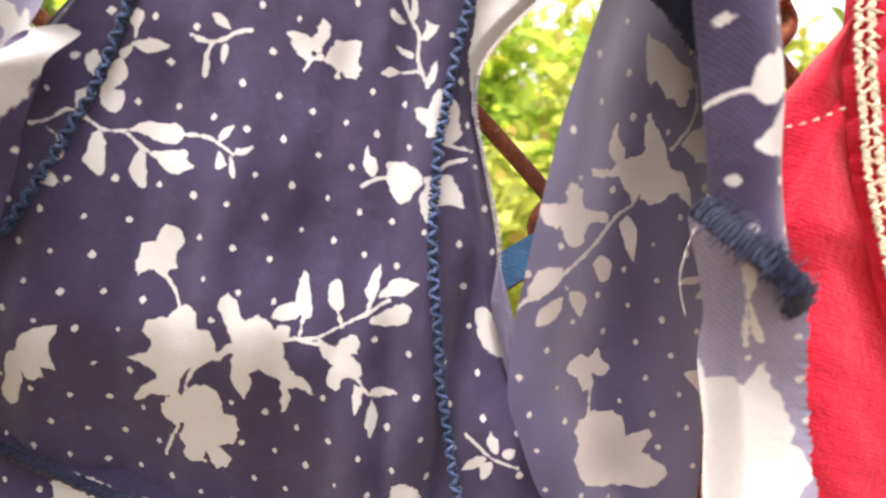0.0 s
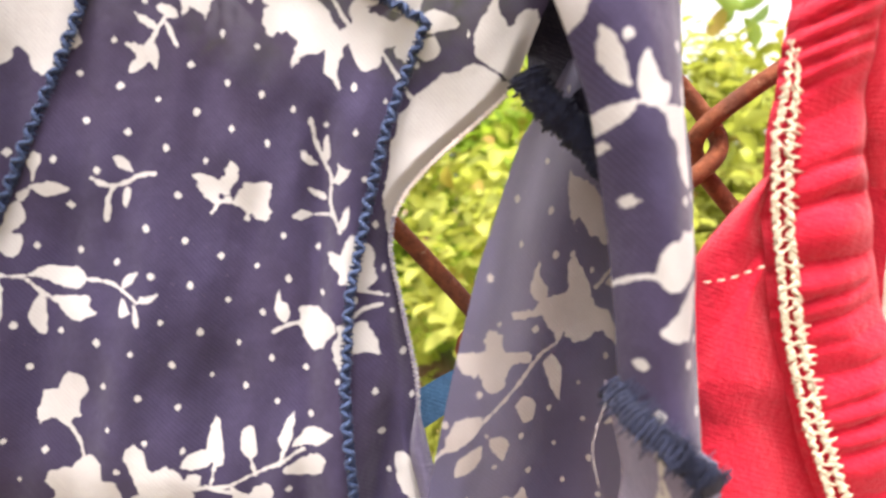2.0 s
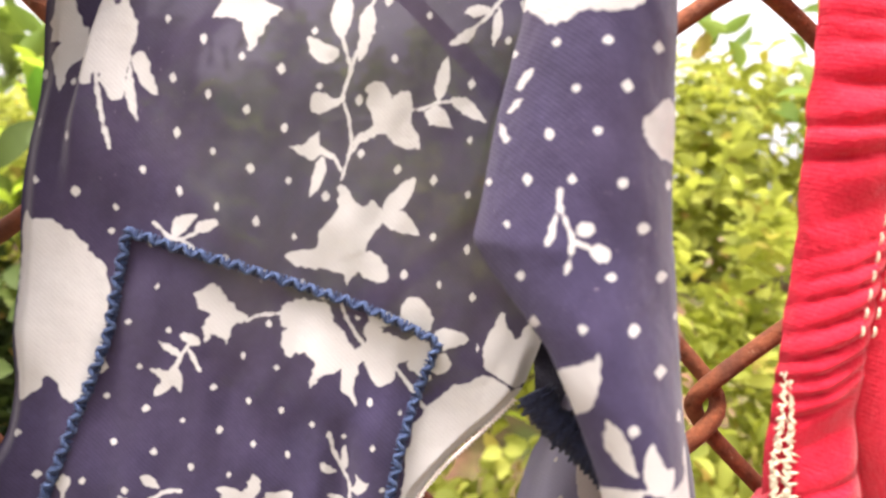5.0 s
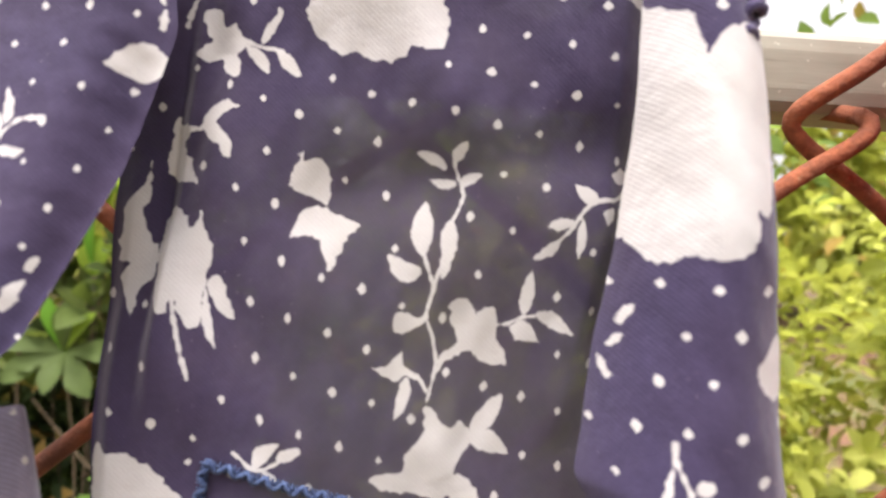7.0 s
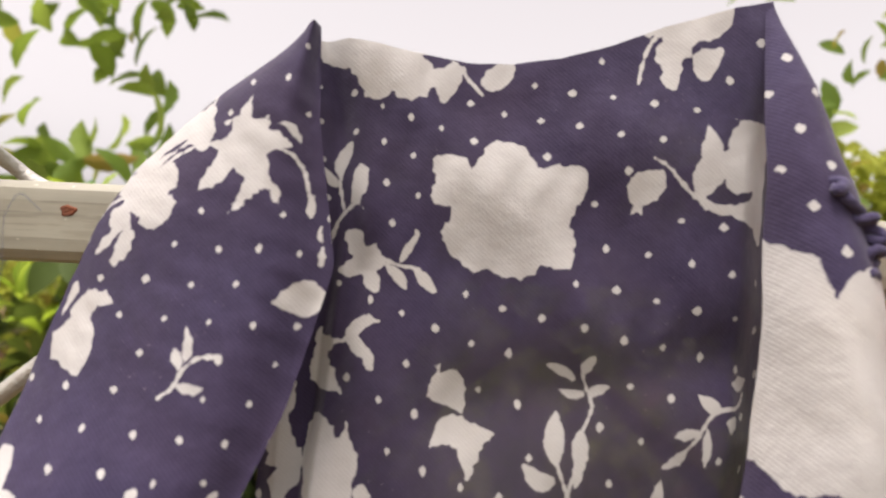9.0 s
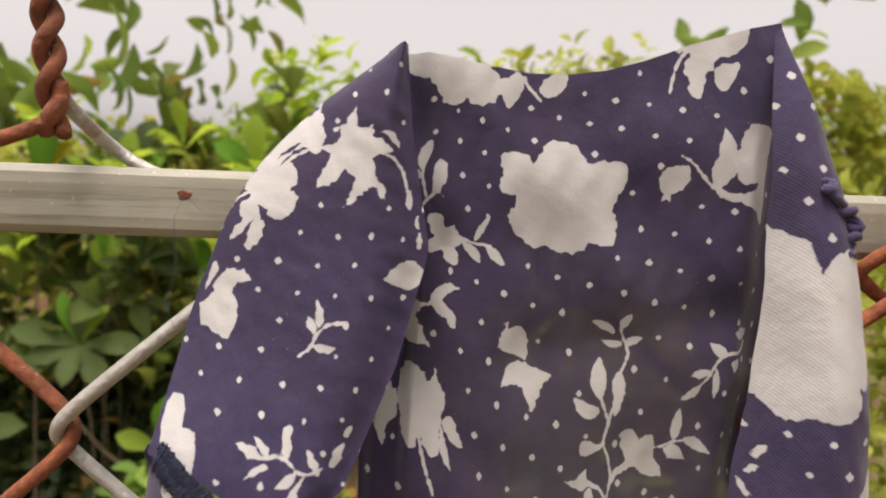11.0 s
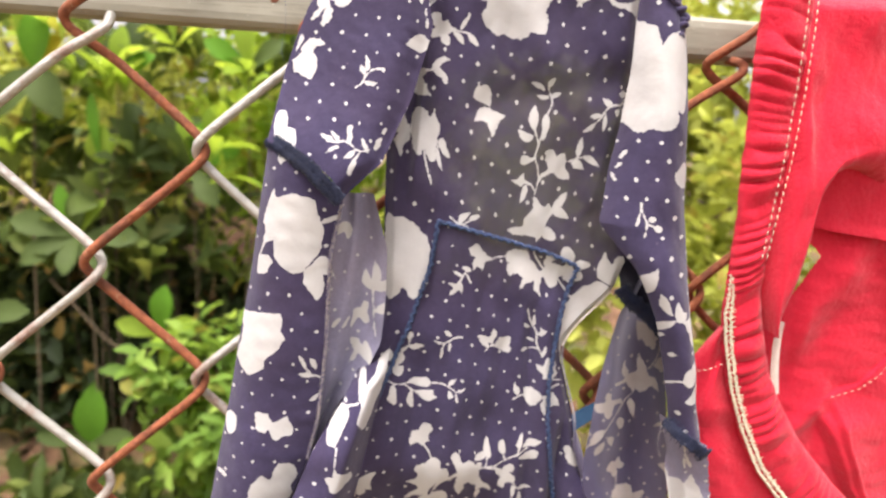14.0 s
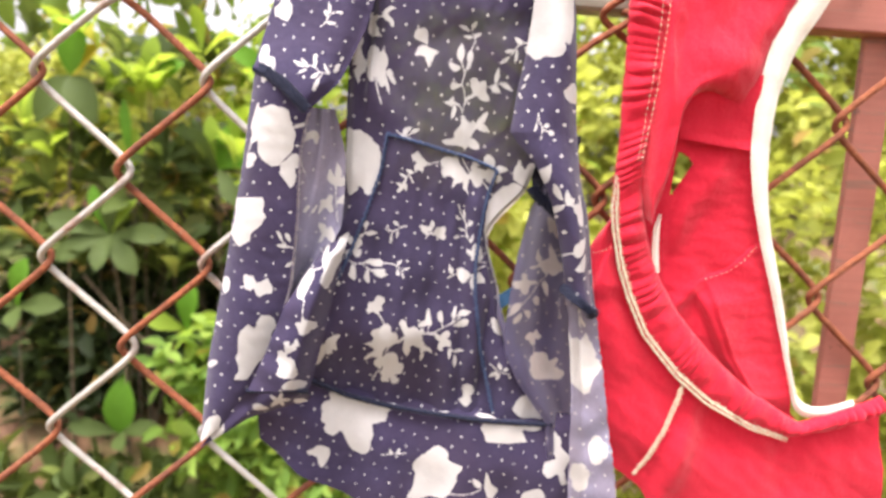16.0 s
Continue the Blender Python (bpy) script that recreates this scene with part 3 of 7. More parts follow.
def dashes(path, length, gap, radius):
    """Running stitches along a path of plan points."""
    p = smooth_path(path, 0.3, 2.0)
    d = np.r_[0, np.cumsum(np.linalg.norm(np.diff(p, axis=0), axis=1))]
    out, s = [], 0.0
    while s + length < d[-1]:
        w = np.linspace(s, s + length, 5)
        q = np.stack([np.interp(w, d, p[:, k]) for k in range(3)], -1)
        q[:, 1] -= 0.35 * np.sin(np.linspace(0, math.pi, 5))
        out.append(tube(metres(q[:, 0], q[:, 1], q[:, 2]), np.array([0.6, 1, 1.1, 1, 0.6]) * radius / 1000, 5))
        s += length + gap
    return join(out)


# motifs, panel by panel, in plan millimetres
petal("torso", (-37.4, 95.2), (-37.2, 97.3), (-36.7, 98.5), (-37.2, 101.3), (-37.1, 102.8), (-34.3, 103.5), (-31.8, 102.7), (-30.1, 101.2), (-28.8, 103.2), (-27.4, 105.4), (-25.0, 106.3), (-22.1, 105.7), (-20.0, 104.0), (-18.6, 101.2), (-16.5, 101.6), (-14.0, 102.0), (-10.5, 101.3), (-9.9, 98.8), (-10.4, 96.3), (-11.5, 94.7), (-12.3, 93.0), (-12.6, 91.0), (-11.8, 88.5), (-12.2, 84.8), (-13.0, 83.2), (-15.5, 83.7), (-17.6, 84.2), (-18.4, 82.6), (-20.8, 81.4), (-23.3, 81.8), (-25.4, 82.7), (-27.1, 83.3), (-29.2, 82.6), (-31.7, 84.1), (-33.4, 85.7), (-34.9, 88.1), (-35.3, 90.1), (-33.7, 92.2), (-34.2, 93.8))
petal("torso", (-3.1, 97.4), (-2.9, 99.5), (-1.5, 100.9), (1.0, 101.7), (2.7, 101.6), (3.3, 99.3), (2.6, 97.3), (1.4, 96.0), (-0.1, 95.1), (-0.3, 93.5), (-1.2, 94.2), (-2.3, 93.6), (-1.9, 95.4))
stem("torso", (1.3, 103.5), (2.6, 103.0), (4.4, 101.4), (6.3, 99.0), (9.0, 96.7), (14.2, 94.9), (21.2, 92.7))
petal("torso", (8.0, 98.7), (7.9, 102.0), (9.2, 103.6), (9.7, 107.7), (10.4, 110.0), (11.5, 108.6), (13.5, 105.5), (14.2, 106.3), (14.5, 108.4), (16.5, 110.9), (20.7, 111.3), (23.4, 110.0), (23.8, 104.3), (23.4, 97.7), (22.7, 89.8), (19.1, 92.2), (16.0, 93.7), (11.7, 94.3), (9.5, 95.5), (7.6, 97.5), (9.0, 97.9))
gap("torso", (10.2, 97.0), (11.4, 98.0), (13.4, 100.4), (13.7, 99.3), (15.7, 97.8), (18.6, 98.7), (18.3, 97.1), (15.4, 96.1), (12.8, 96.0))
petal("torso", (-62.4, 121.9), (-61.7, 124.5), (-59.6, 125.8), (-60.0, 129.6), (-56.0, 132.3), (-52.7, 130.6), (-46.2, 128.5), (-39.0, 126.3), (-39.5, 123.1), (-38.4, 121.3), (-34.4, 120.9), (-32.4, 120.3), (-32.7, 118.4), (-34.1, 114.8), (-35.7, 112.8), (-37.1, 114.4), (-37.8, 115.9), (-39.1, 114.3), (-42.9, 113.1), (-44.5, 114.0), (-45.6, 115.0), (-46.6, 113.3), (-49.5, 113.5), (-51.1, 115.2), (-52.2, 117.4), (-54.2, 118.9), (-56.8, 119.7), (-59.0, 120.6), (-61.5, 120.5))
gap("torso", (-40.3, 121.8), (-37.5, 122.0), (-34.8, 121.0), (-36.1, 119.8), (-38.0, 119.4), (-38.7, 120.7))
stem("torso", (-41.4, 122.4), (-36.8, 122.3), (-33.5, 120.3), (-31.1, 117.2), (-28.9, 114.8))
petal("torso", (-29.4, 116.7), (-28.4, 119.3), (-26.3, 120.7), (-23.4, 122.1), (-23.0, 121.5), (-23.3, 118.9), (-24.7, 116.5), (-27.3, 115.7))
petal("torso", (-1.4, 127.7), (-0.9, 130.9), (5.1, 132.6), (15.0, 135.0), (15.0, 129.9), (13.6, 127.2), (11.6, 125.8), (9.3, 125.5), (8.1, 124.4), (7.4, 122.4), (6.5, 121.9), (5.9, 119.7), (5.4, 116.7), (4.1, 116.1), (2.7, 117.9), (2.5, 120.2), (1.7, 122.1), (1.8, 124.0), (2.8, 126.0), (0.7, 126.3))
petal("torso", (7.8, 122.0), (8.7, 123.5), (11.7, 124.2), (13.4, 124.0), (12.0, 120.0), (10.4, 118.0), (8.7, 118.9))
stem("torso", (2.1, 126.9), (-0.1, 123.3), (-1.4, 117.4))
petal("torso", (-36.3, 60.9), (-35.9, 63.6), (-35.0, 64.7), (-35.5, 65.7), (-34.4, 66.0), (-34.1, 64.7), (-32.6, 65.4), (-31.0, 65.0), (-30.1, 63.1), (-29.7, 59.7), (-30.3, 57.7), (-32.0, 58.3), (-34.1, 59.3), (-35.7, 59.8))
petal("torso", (-35.5, 52.2), (-34.6, 55.6), (-33.7, 56.9), (-30.7, 57.4), (-28.6, 56.4), (-25.2, 55.1), (-24.7, 54.2), (-26.4, 52.8), (-27.2, 50.3), (-28.8, 47.1), (-29.8, 48.3), (-31.1, 51.9), (-33.1, 52.2))
stem("torso", (-12.3, 27.0), (-11.0, 32.8), (-11.9, 37.6), (-13.3, 40.4), (-12.3, 44.5), (-10.6, 50.7), (-9.6, 56.1))
stem("torso", (-12.0, 45.2), (-13.6, 49.3), (-14.0, 50.6))
stem("torso", (-9.6, 56.1), (-8.1, 59.6), (-8.2, 61.6), (-9.5, 64.3), (-9.9, 66.3))
petal("torso", (-16.3, 54.0), (-15.6, 56.7), (-14.4, 58.7), (-13.8, 59.0), (-12.8, 56.1), (-12.7, 53.4), (-13.9, 49.9), (-15.3, 51.3))
petal("torso", (-11.2, 50.7), (-11.5, 54.1), (-10.3, 56.1), (-9.1, 55.5), (-8.7, 52.8), (-9.4, 49.3), (-10.4, 46.9), (-11.2, 46.8))
petal("torso", (-19.9, 50.2), (-17.4, 49.5), (-16.0, 48.9), (-14.3, 48.4), (-14.5, 46.8), (-16.5, 45.7), (-18.6, 46.7))
leaf("torso", -10.9, 64.5, -16.3, 67.0, 1.9)
leaf("torso", -10.0, 65.6, -7.9, 69.0, 1.9)
leaf("torso", -8.8, 62.1, -5.2, 63.7, 1.9)
leaf("torso", -9.1, 62.1, -13.8, 62.8, 1.7)
petal("torso", (-18.5, 38.9), (-18.0, 40.7), (-16.2, 41.0), (-14.8, 40.3), (-13.1, 40.5), (-13.3, 39.4), (-14.7, 38.6), (-16.5, 37.6), (-17.9, 37.8))
petal("torso", (-9.5, 42.5), (-8.1, 43.6), (-6.1, 43.2), (-5.3, 41.5), (-3.9, 42.3), (-2.1, 42.3), (-1.4, 39.9), (-1.5, 37.4), (-0.0, 35.0), (-0.2, 33.2), (-2.0, 33.2), (-4.1, 33.6), (-5.6, 35.4), (-7.6, 34.5), (-9.6, 33.5), (-10.7, 32.1), (-11.0, 33.5), (-9.1, 35.6), (-7.7, 36.7), (-8.8, 39.1))
stem("torso", (-1.7, 39.6), (0.4, 39.9), (2.4, 41.3), (5.8, 41.6))
leaf("torso", 2.6, 41.6, 3.6, 48.9, 2.3)
petal("torso", (4.4, 42.0), (6.8, 42.5), (8.7, 41.4), (11.0, 38.7), (8.8, 38.9), (5.9, 40.3))
petal("torso", (0.4, 39.6), (2.1, 40.8), (3.9, 39.9), (5.4, 37.2), (3.3, 37.4), (1.5, 37.4))
petal("torso", (-21.5, 31.8), (-19.2, 32.4), (-16.6, 34.7), (-16.5, 32.7), (-14.3, 31.4), (-13.3, 30.0), (-15.7, 30.8), (-17.4, 29.7), (-19.1, 30.5))
leaf("torso", -15.7, 30.7, -17.4, 23.7, 2.2)
stem("torso", (-16.4, 32.0), (-13.6, 30.7), (-12.4, 28.6))
stem("torso", (19.1, 63.2), (17.8, 60.9), (13.6, 60.8), (11.3, 58.7), (9.8, 55.9), (6.5, 52.7))
petal("torso", (10.0, 63.1), (12.1, 62.8), (13.6, 61.9), (13.9, 60.5), (12.3, 59.7), (10.8, 61.0))
leaf("torso", 10.0, 56.9, 5.3, 55.8, 1.9)
leaf("torso", 7.8, 53.8, 3.6, 50.6, 1.9)
leaf("torso", 11.4, 57.3, 10.9, 51.1, 1.7)
leaf("torso", 16.5, 59.5, 15.6, 56.7, 1.8)
petal("torso", (16.1, 64.9), (17.7, 66.1), (20.0, 65.7), (19.3, 63.9), (17.6, 63.6))
petal("torso", (-55.3, 101.9), (-54.6, 103.9), (-53.1, 105.5), (-52.2, 105.5), (-52.4, 102.7), (-53.6, 100.1), (-54.1, 98.2), (-55.1, 100.0))
stem("torso", (-54.4, 98.4), (-53.7, 95.0), (-53.3, 93.3))
petal("torso", (-51.8, 94.4), (-51.9, 97.0), (-51.6, 100.2), (-50.4, 101.5), (-49.0, 100.3), (-48.9, 96.5), (-49.9, 95.8), (-50.3, 93.8))
stem("torso", (-50.7, 94.5), (-53.3, 92.4), (-54.8, 89.8), (-55.6, 86.5))
leaf("torso", -54.8, 96.9, -57.2, 100.6, 1.7)
petal("torso", (-52.5, 88.6), (-51.2, 89.6), (-49.6, 88.7), (-49.1, 86.5), (-47.2, 86.9), (-45.5, 85.0), (-44.7, 83.7), (-46.3, 81.7), (-45.9, 79.8), (-45.8, 78.1), (-47.5, 78.0), (-48.9, 79.6), (-49.3, 81.3), (-51.5, 80.9), (-53.8, 81.4), (-52.9, 83.0), (-51.0, 83.9), (-52.4, 86.0))
stem("torso", (-45.5, 84.1), (-42.5, 83.1), (-39.1, 82.6))
petal("torso", (-42.5, 83.4), (-42.2, 85.7), (-40.1, 88.4), (-39.8, 89.7), (-39.0, 89.1), (-40.0, 86.5), (-41.2, 84.5))
petal("torso", (-45.5, 83.7), (-43.8, 83.1), (-41.7, 81.8), (-40.8, 79.0), (-42.3, 79.5), (-44.1, 81.5))
petal("torso", (-39.9, 82.6), (-37.8, 82.2), (-36.4, 80.5), (-35.5, 78.4), (-37.0, 78.7), (-39.0, 80.4))
petal("torso", (-57.9, 52.4), (-57.1, 55.1), (-55.8, 56.2), (-54.1, 55.8), (-52.5, 54.5), (-51.1, 52.8), (-50.1, 55.5), (-49.5, 53.2), (-48.1, 49.9), (-47.6, 47.9), (-48.2, 45.9), (-48.6, 43.2), (-49.2, 37.1), (-51.2, 37.1), (-52.6, 39.7), (-53.6, 42.0), (-53.9, 39.3), (-55.9, 39.3), (-57.6, 43.0), (-58.2, 48.4))
petal("torso", (-48.4, 43.9), (-46.8, 45.6), (-45.4, 43.2), (-43.6, 38.5), (-45.2, 38.9), (-47.3, 41.2))
petal("torso", (-48.6, 43.2), (-47.7, 40.5), (-46.2, 33.7), (-47.8, 35.7), (-48.9, 39.1))
stem("torso", (-53.6, 41.7), (-52.0, 35.0), (-49.9, 28.9))
petal("torso", (-20.9, 13.8), (-19.1, 14.9), (-15.4, 15.7), (-15.1, 18.5), (-13.0, 21.0), (-12.5, 25.8), (-11.3, 25.9), (-10.0, 24.1), (-8.5, 22.9), (-6.7, 24.0), (-4.9, 22.3), (-5.3, 20.4), (-6.6, 17.9), (-7.0, 16.0), (-4.5, 14.3), (-3.2, 11.3), (-6.5, 10.6), (-8.5, 12.0), (-10.2, 9.5), (-11.3, 11.8), (-13.7, 12.1), (-16.5, 12.0), (-18.9, 12.1))
leaf("torso", -5.1, 22.2, -0.1, 28.8, 3.2)
leaf("torso", -5.7, 21.7, 1.3, 18.9, 3.4)
petal("torso", (-62.2, 16.3), (-59.5, 16.7), (-56.7, 15.3), (-54.3, 13.5), (-52.4, 11.3), (-50.4, 9.6), (-49.0, 6.0), (-49.1, 2.2), (-49.6, -1.1), (-48.8, -3.4), (-50.0, -5.8), (-49.2, -7.6), (-51.2, -10.1), (-52.0, -12.5), (-55.1, -13.5), (-56.6, -11.2), (-58.6, -9.4), (-59.8, -12.3), (-64.4, -13.0), (-65.8, 16.2))
stem("torso", (-42.5, 17.4), (-38.6, 14.5), (-31.9, 18.1))
leaf("torso", -39.1, 15.2, -35.2, 19.4, 2.5)
leaf("torso", -37.5, 14.8, -34.8, 12.5, 1.9)
leaf("torso", -35.5, 16.6, -31.7, 18.7, 2.1)
petal("torso", (4.9, 2.3), (6.5, 3.6), (8.9, 3.6), (11.4, 1.9), (8.7, 0.5), (5.9, -0.3))
petal("torso", (4.7, -3.1), (5.9, -1.0), (7.3, -0.4), (8.5, -2.2), (8.1, -3.7), (6.2, -4.4))
petal("torso", (3.8, -37.2), (2.6, -31.2), (1.9, -26.3), (2.2, -18.4), (3.2, -13.4), (5.7, -9.3), (9.3, -6.1), (11.2, -5.7), (13.9, -3.9), (16.9, -4.4), (18.9, -6.0), (22.8, -5.7), (22.6, -8.8), (18.0, -16.1), (11.9, -23.5), (6.7, -35.9))
petal("torso", (14.2, -2.2), (13.5, 0.1), (14.4, 3.1), (16.5, 7.3), (17.5, 4.3), (19.3, 2.6), (20.8, 4.6), (23.1, 5.8), (25.2, -0.8), (22.6, -3.9), (19.9, -5.9), (16.8, -3.9))
petal("torso", (-52.1, -71.6), (-52.7, -69.7), (-52.1, -67.6), (-51.8, -65.5), (-49.3, -65.1), (-48.5, -62.7), (-47.1, -61.8), (-44.6, -62.7), (-43.9, -64.6), (-45.2, -66.8), (-45.3, -68.3), (-44.8, -69.3), (-46.2, -69.7), (-46.8, -71.5), (-48.4, -70.7), (-49.9, -70.3))
stem("torso", (-47.1, -70.5), (-44.7, -73.8), (-43.6, -76.9))
petal("torso", (-44.9, -76.8), (-42.5, -75.5), (-40.4, -76.8), (-40.0, -79.3), (-38.2, -79.1), (-37.1, -81.0), (-37.0, -84.1), (-39.7, -85.4), (-41.6, -86.6), (-43.4, -88.9), (-44.3, -91.1), (-43.2, -92.0), (-41.4, -89.7), (-38.9, -89.4), (-36.7, -91.2), (-36.1, -94.3), (-34.1, -94.6), (-33.5, -97.1), (-34.5, -99.8), (-36.4, -100.6), (-37.9, -100.8), (-35.4, -102.8), (-36.6, -104.8), (-38.6, -105.3), (-39.9, -102.0), (-40.3, -103.1), (-40.4, -104.4), (-43.2, -104.5), (-44.3, -103.1), (-44.0, -101.4), (-45.1, -100.0), (-44.0, -97.3), (-45.8, -97.5), (-47.7, -96.6), (-48.1, -94.1), (-46.2, -92.5), (-49.2, -92.5), (-52.9, -94.1), (-51.3, -91.4), (-48.9, -89.7), (-48.0, -88.9), (-50.7, -86.7), (-53.5, -86.2), (-49.3, -84.7), (-48.8, -82.3), (-50.3, -81.0), (-49.4, -79.2), (-46.3, -78.2))
stem("torso", (-48.5, -104.1), (-46.6, -100.2), (-44.8, -97.6))
stem("torso", (-43.0, -92.0), (-42.0, -88.2), (-39.7, -85.6), (-35.9, -83.1))
stem("torso", (-25.1, -79.9), (-19.2, -79.0), (-15.4, -76.5), (-11.7, -74.0), (-7.1, -70.5))
petal("torso", (-36.4, -75.3), (-35.3, -72.2), (-33.1, -74.5), (-31.9, -76.9), (-29.5, -75.6), (-27.6, -76.9), (-26.8, -77.8), (-24.9, -77.1), (-24.3, -78.5), (-25.1, -80.2), (-24.9, -82.2), (-23.7, -84.6), (-23.6, -85.6), (-21.0, -86.9), (-19.4, -89.5), (-22.3, -88.6), (-23.8, -88.7), (-23.9, -91.3), (-25.4, -93.6), (-25.7, -90.0), (-25.5, -87.4), (-28.0, -86.6), (-29.2, -85.2), (-30.6, -86.4), (-30.6, -88.5), (-32.0, -91.0), (-33.9, -88.9), (-33.9, -85.3), (-33.7, -82.7), (-34.9, -83.3), (-36.2, -85.0), (-37.3, -84.1), (-35.0, -81.8), (-33.6, -80.6), (-34.8, -78.7))
petal("torso", (-27.3, -75.8), (-26.2, -73.7), (-23.8, -73.2), (-22.6, -74.8), (-23.0, -75.8), (-25.5, -76.6))
petal("torso", (-23.9, -71.4), (-22.9, -67.2), (-21.6, -70.1), (-20.6, -75.1), (-22.0, -75.7), (-23.6, -73.4))
stem("torso", (-22.1, -75.2), (-22.4, -78.8))
petal("torso", (-18.2, -70.7), (-17.7, -68.7), (-16.5, -68.2), (-15.7, -69.4), (-15.1, -72.4), (-15.9, -73.7), (-17.6, -73.2))
stem("torso", (-16.2, -73.6), (-15.0, -76.5))
petal("torso", (-11.4, -69.0), (-10.1, -65.6), (-9.2, -64.5), (-9.1, -68.7), (-10.0, -71.0), (-11.1, -70.4))
stem("torso", (-10.2, -70.8), (-10.9, -73.8))
petal("torso", (-9.1, -70.2), (-7.4, -67.5), (-5.5, -66.3), (-2.3, -66.9), (-4.2, -69.1), (-6.6, -69.9))
petal("torso", (-10.2, -74.4), (-6.9, -72.0), (-4.5, -70.7), (-3.0, -71.5), (-3.9, -74.2), (-6.1, -75.2), (-9.1, -75.3))
stem("torso", (-23.2, -79.4), (-18.1, -80.4))
petal("torso", (-19.2, -79.0), (-16.0, -80.7), (-15.2, -79.0), (-12.8, -77.5), (-11.4, -78.6), (-12.0, -80.7), (-13.0, -81.3), (-11.0, -82.6), (-10.6, -84.7), (-12.5, -85.4), (-14.0, -85.8), (-15.3, -88.3), (-16.9, -87.4), (-17.1, -85.4), (-16.2, -83.8), (-17.9, -82.4))
stem("torso", (-11.5, -85.3), (-9.2, -88.1))
petal("torso", (-11.9, -86.4), (-10.3, -87.2), (-10.6, -89.8), (-11.4, -92.0), (-12.1, -89.5))
petal("torso", (-9.7, -88.0), (-7.4, -86.7), (-4.0, -87.3), (-6.6, -88.6))
petal("torso", (-8.6, -89.1), (-7.3, -92.0), (-8.4, -96.1), (-9.5, -92.8))
leaf("torso", -71.7, -86.2, -64.6, -81.5, 3.5)
leaf("torso", -70.7, -86.4, -66.0, -89.6, 3.5)
leaf("torso", -72.7, -86.6, -73.8, -95.0, 3.9)
stem("torso", (9.1, -93.5), (14.2, -97.5), (18.8, -98.1))
leaf("torso", 13.4, -97.5, 9.0, -100.9, 2.0)
leaf("torso", 14.2, -98.0, 13.0, -102.3, 2.0)
leaf("torso", 14.9, -96.3, 13.4, -92.3, 2.0)
leaf("torso", 15.9, -96.5, 18.1, -94.6, 1.8)
petal("peplum", (-26.2, -157.4), (-24.8, -150.0), (-26.8, -145.6), (-23.6, -140.9), (-19.5, -138.1), (-14.5, -134.6), (-9.2, -138.6), (-9.0, -142.2), (-1.9, -144.6), (-4.2, -149.2), (-4.8, -153.8), (-7.1, -158.5), (-10.4, -162.3), (-17.3, -161.6), (-22.4, -163.6), (-29.3, -163.0))
petal("peplum", (40.8, -126.7), (43.4, -125.7), (47.3, -130.9), (47.6, -134.5), (52.3, -138.9), (49.4, -145.4), (50.8, -151.8), (48.2, -152.8), (45.9, -146.4), (41.8, -149.3), (38.6, -146.7), (39.4, -141.2), (44.5, -139.2), (41.4, -133.0))
petal("peplum", (-75.5, -137.6), (-73.0, -135.7), (-67.9, -137.3), (-67.7, -142.6), (-70.1, -147.2), (-72.6, -146.4), (-73.6, -142.0), (-78.8, -139.5))
petal("peplum", (-14.6, -119.1), (-12.1, -117.6), (-9.8, -119.3), (-11.9, -121.7))
petal("peplum", (12.2, -161.5), (10.1, -156.0), (10.4, -147.8), (13.4, -154.1), (17.1, -157.6), (14.8, -162.3))
leaf("peplum", 8.3, -156.1, 3.6, -150.8, 3.2)
stem("peplum", (-7.1, -159.4), (1.6, -159.1), (8.4, -157.0))
petal("peplum", (28.7, -160.9), (31.0, -157.1), (37.9, -155.0), (40.9, -160.4), (35.0, -162.5))
stem("peplum", (-42.5, -139.0), (-37.4, -138.8), (-30.6, -138.5))
leaf("peplum", -37.0, -138.8, -38.4, -135.8, 1.6)
leaf("peplum", -35.3, -138.7, -33.1, -135.9, 1.6)
petal("sleeve_l", (-77.3, 114.9), (-75.5, 117.4), (-73.7, 118.7), (-71.9, 120.6), (-70.7, 119.7), (-70.6, 118.2), (-72.5, 117.2), (-74.9, 116.2))
stem("sleeve_l", (-76.8, 114.5), (-76.6, 112.5), (-76.8, 110.9))
petal("sleeve_l", (-79.0, 109.3), (-77.2, 110.8), (-75.7, 109.4), (-75.6, 107.0), (-74.7, 105.2), (-75.2, 103.3), (-76.3, 100.8), (-77.6, 101.0), (-78.2, 101.9), (-80.1, 101.9), (-81.3, 101.6), (-82.5, 100.5), (-83.7, 99.2), (-84.9, 97.7), (-87.3, 96.6), (-89.8, 97.5), (-91.0, 95.8), (-92.8, 93.9), (-90.4, 98.3), (-88.0, 101.5), (-85.7, 104.7), (-83.3, 107.2), (-81.1, 109.4))
gap("sleeve_l", (-85.2, 99.2), (-84.3, 100.4), (-82.5, 101.1), (-80.5, 103.1), (-81.9, 102.6), (-83.4, 101.3), (-84.6, 100.7))
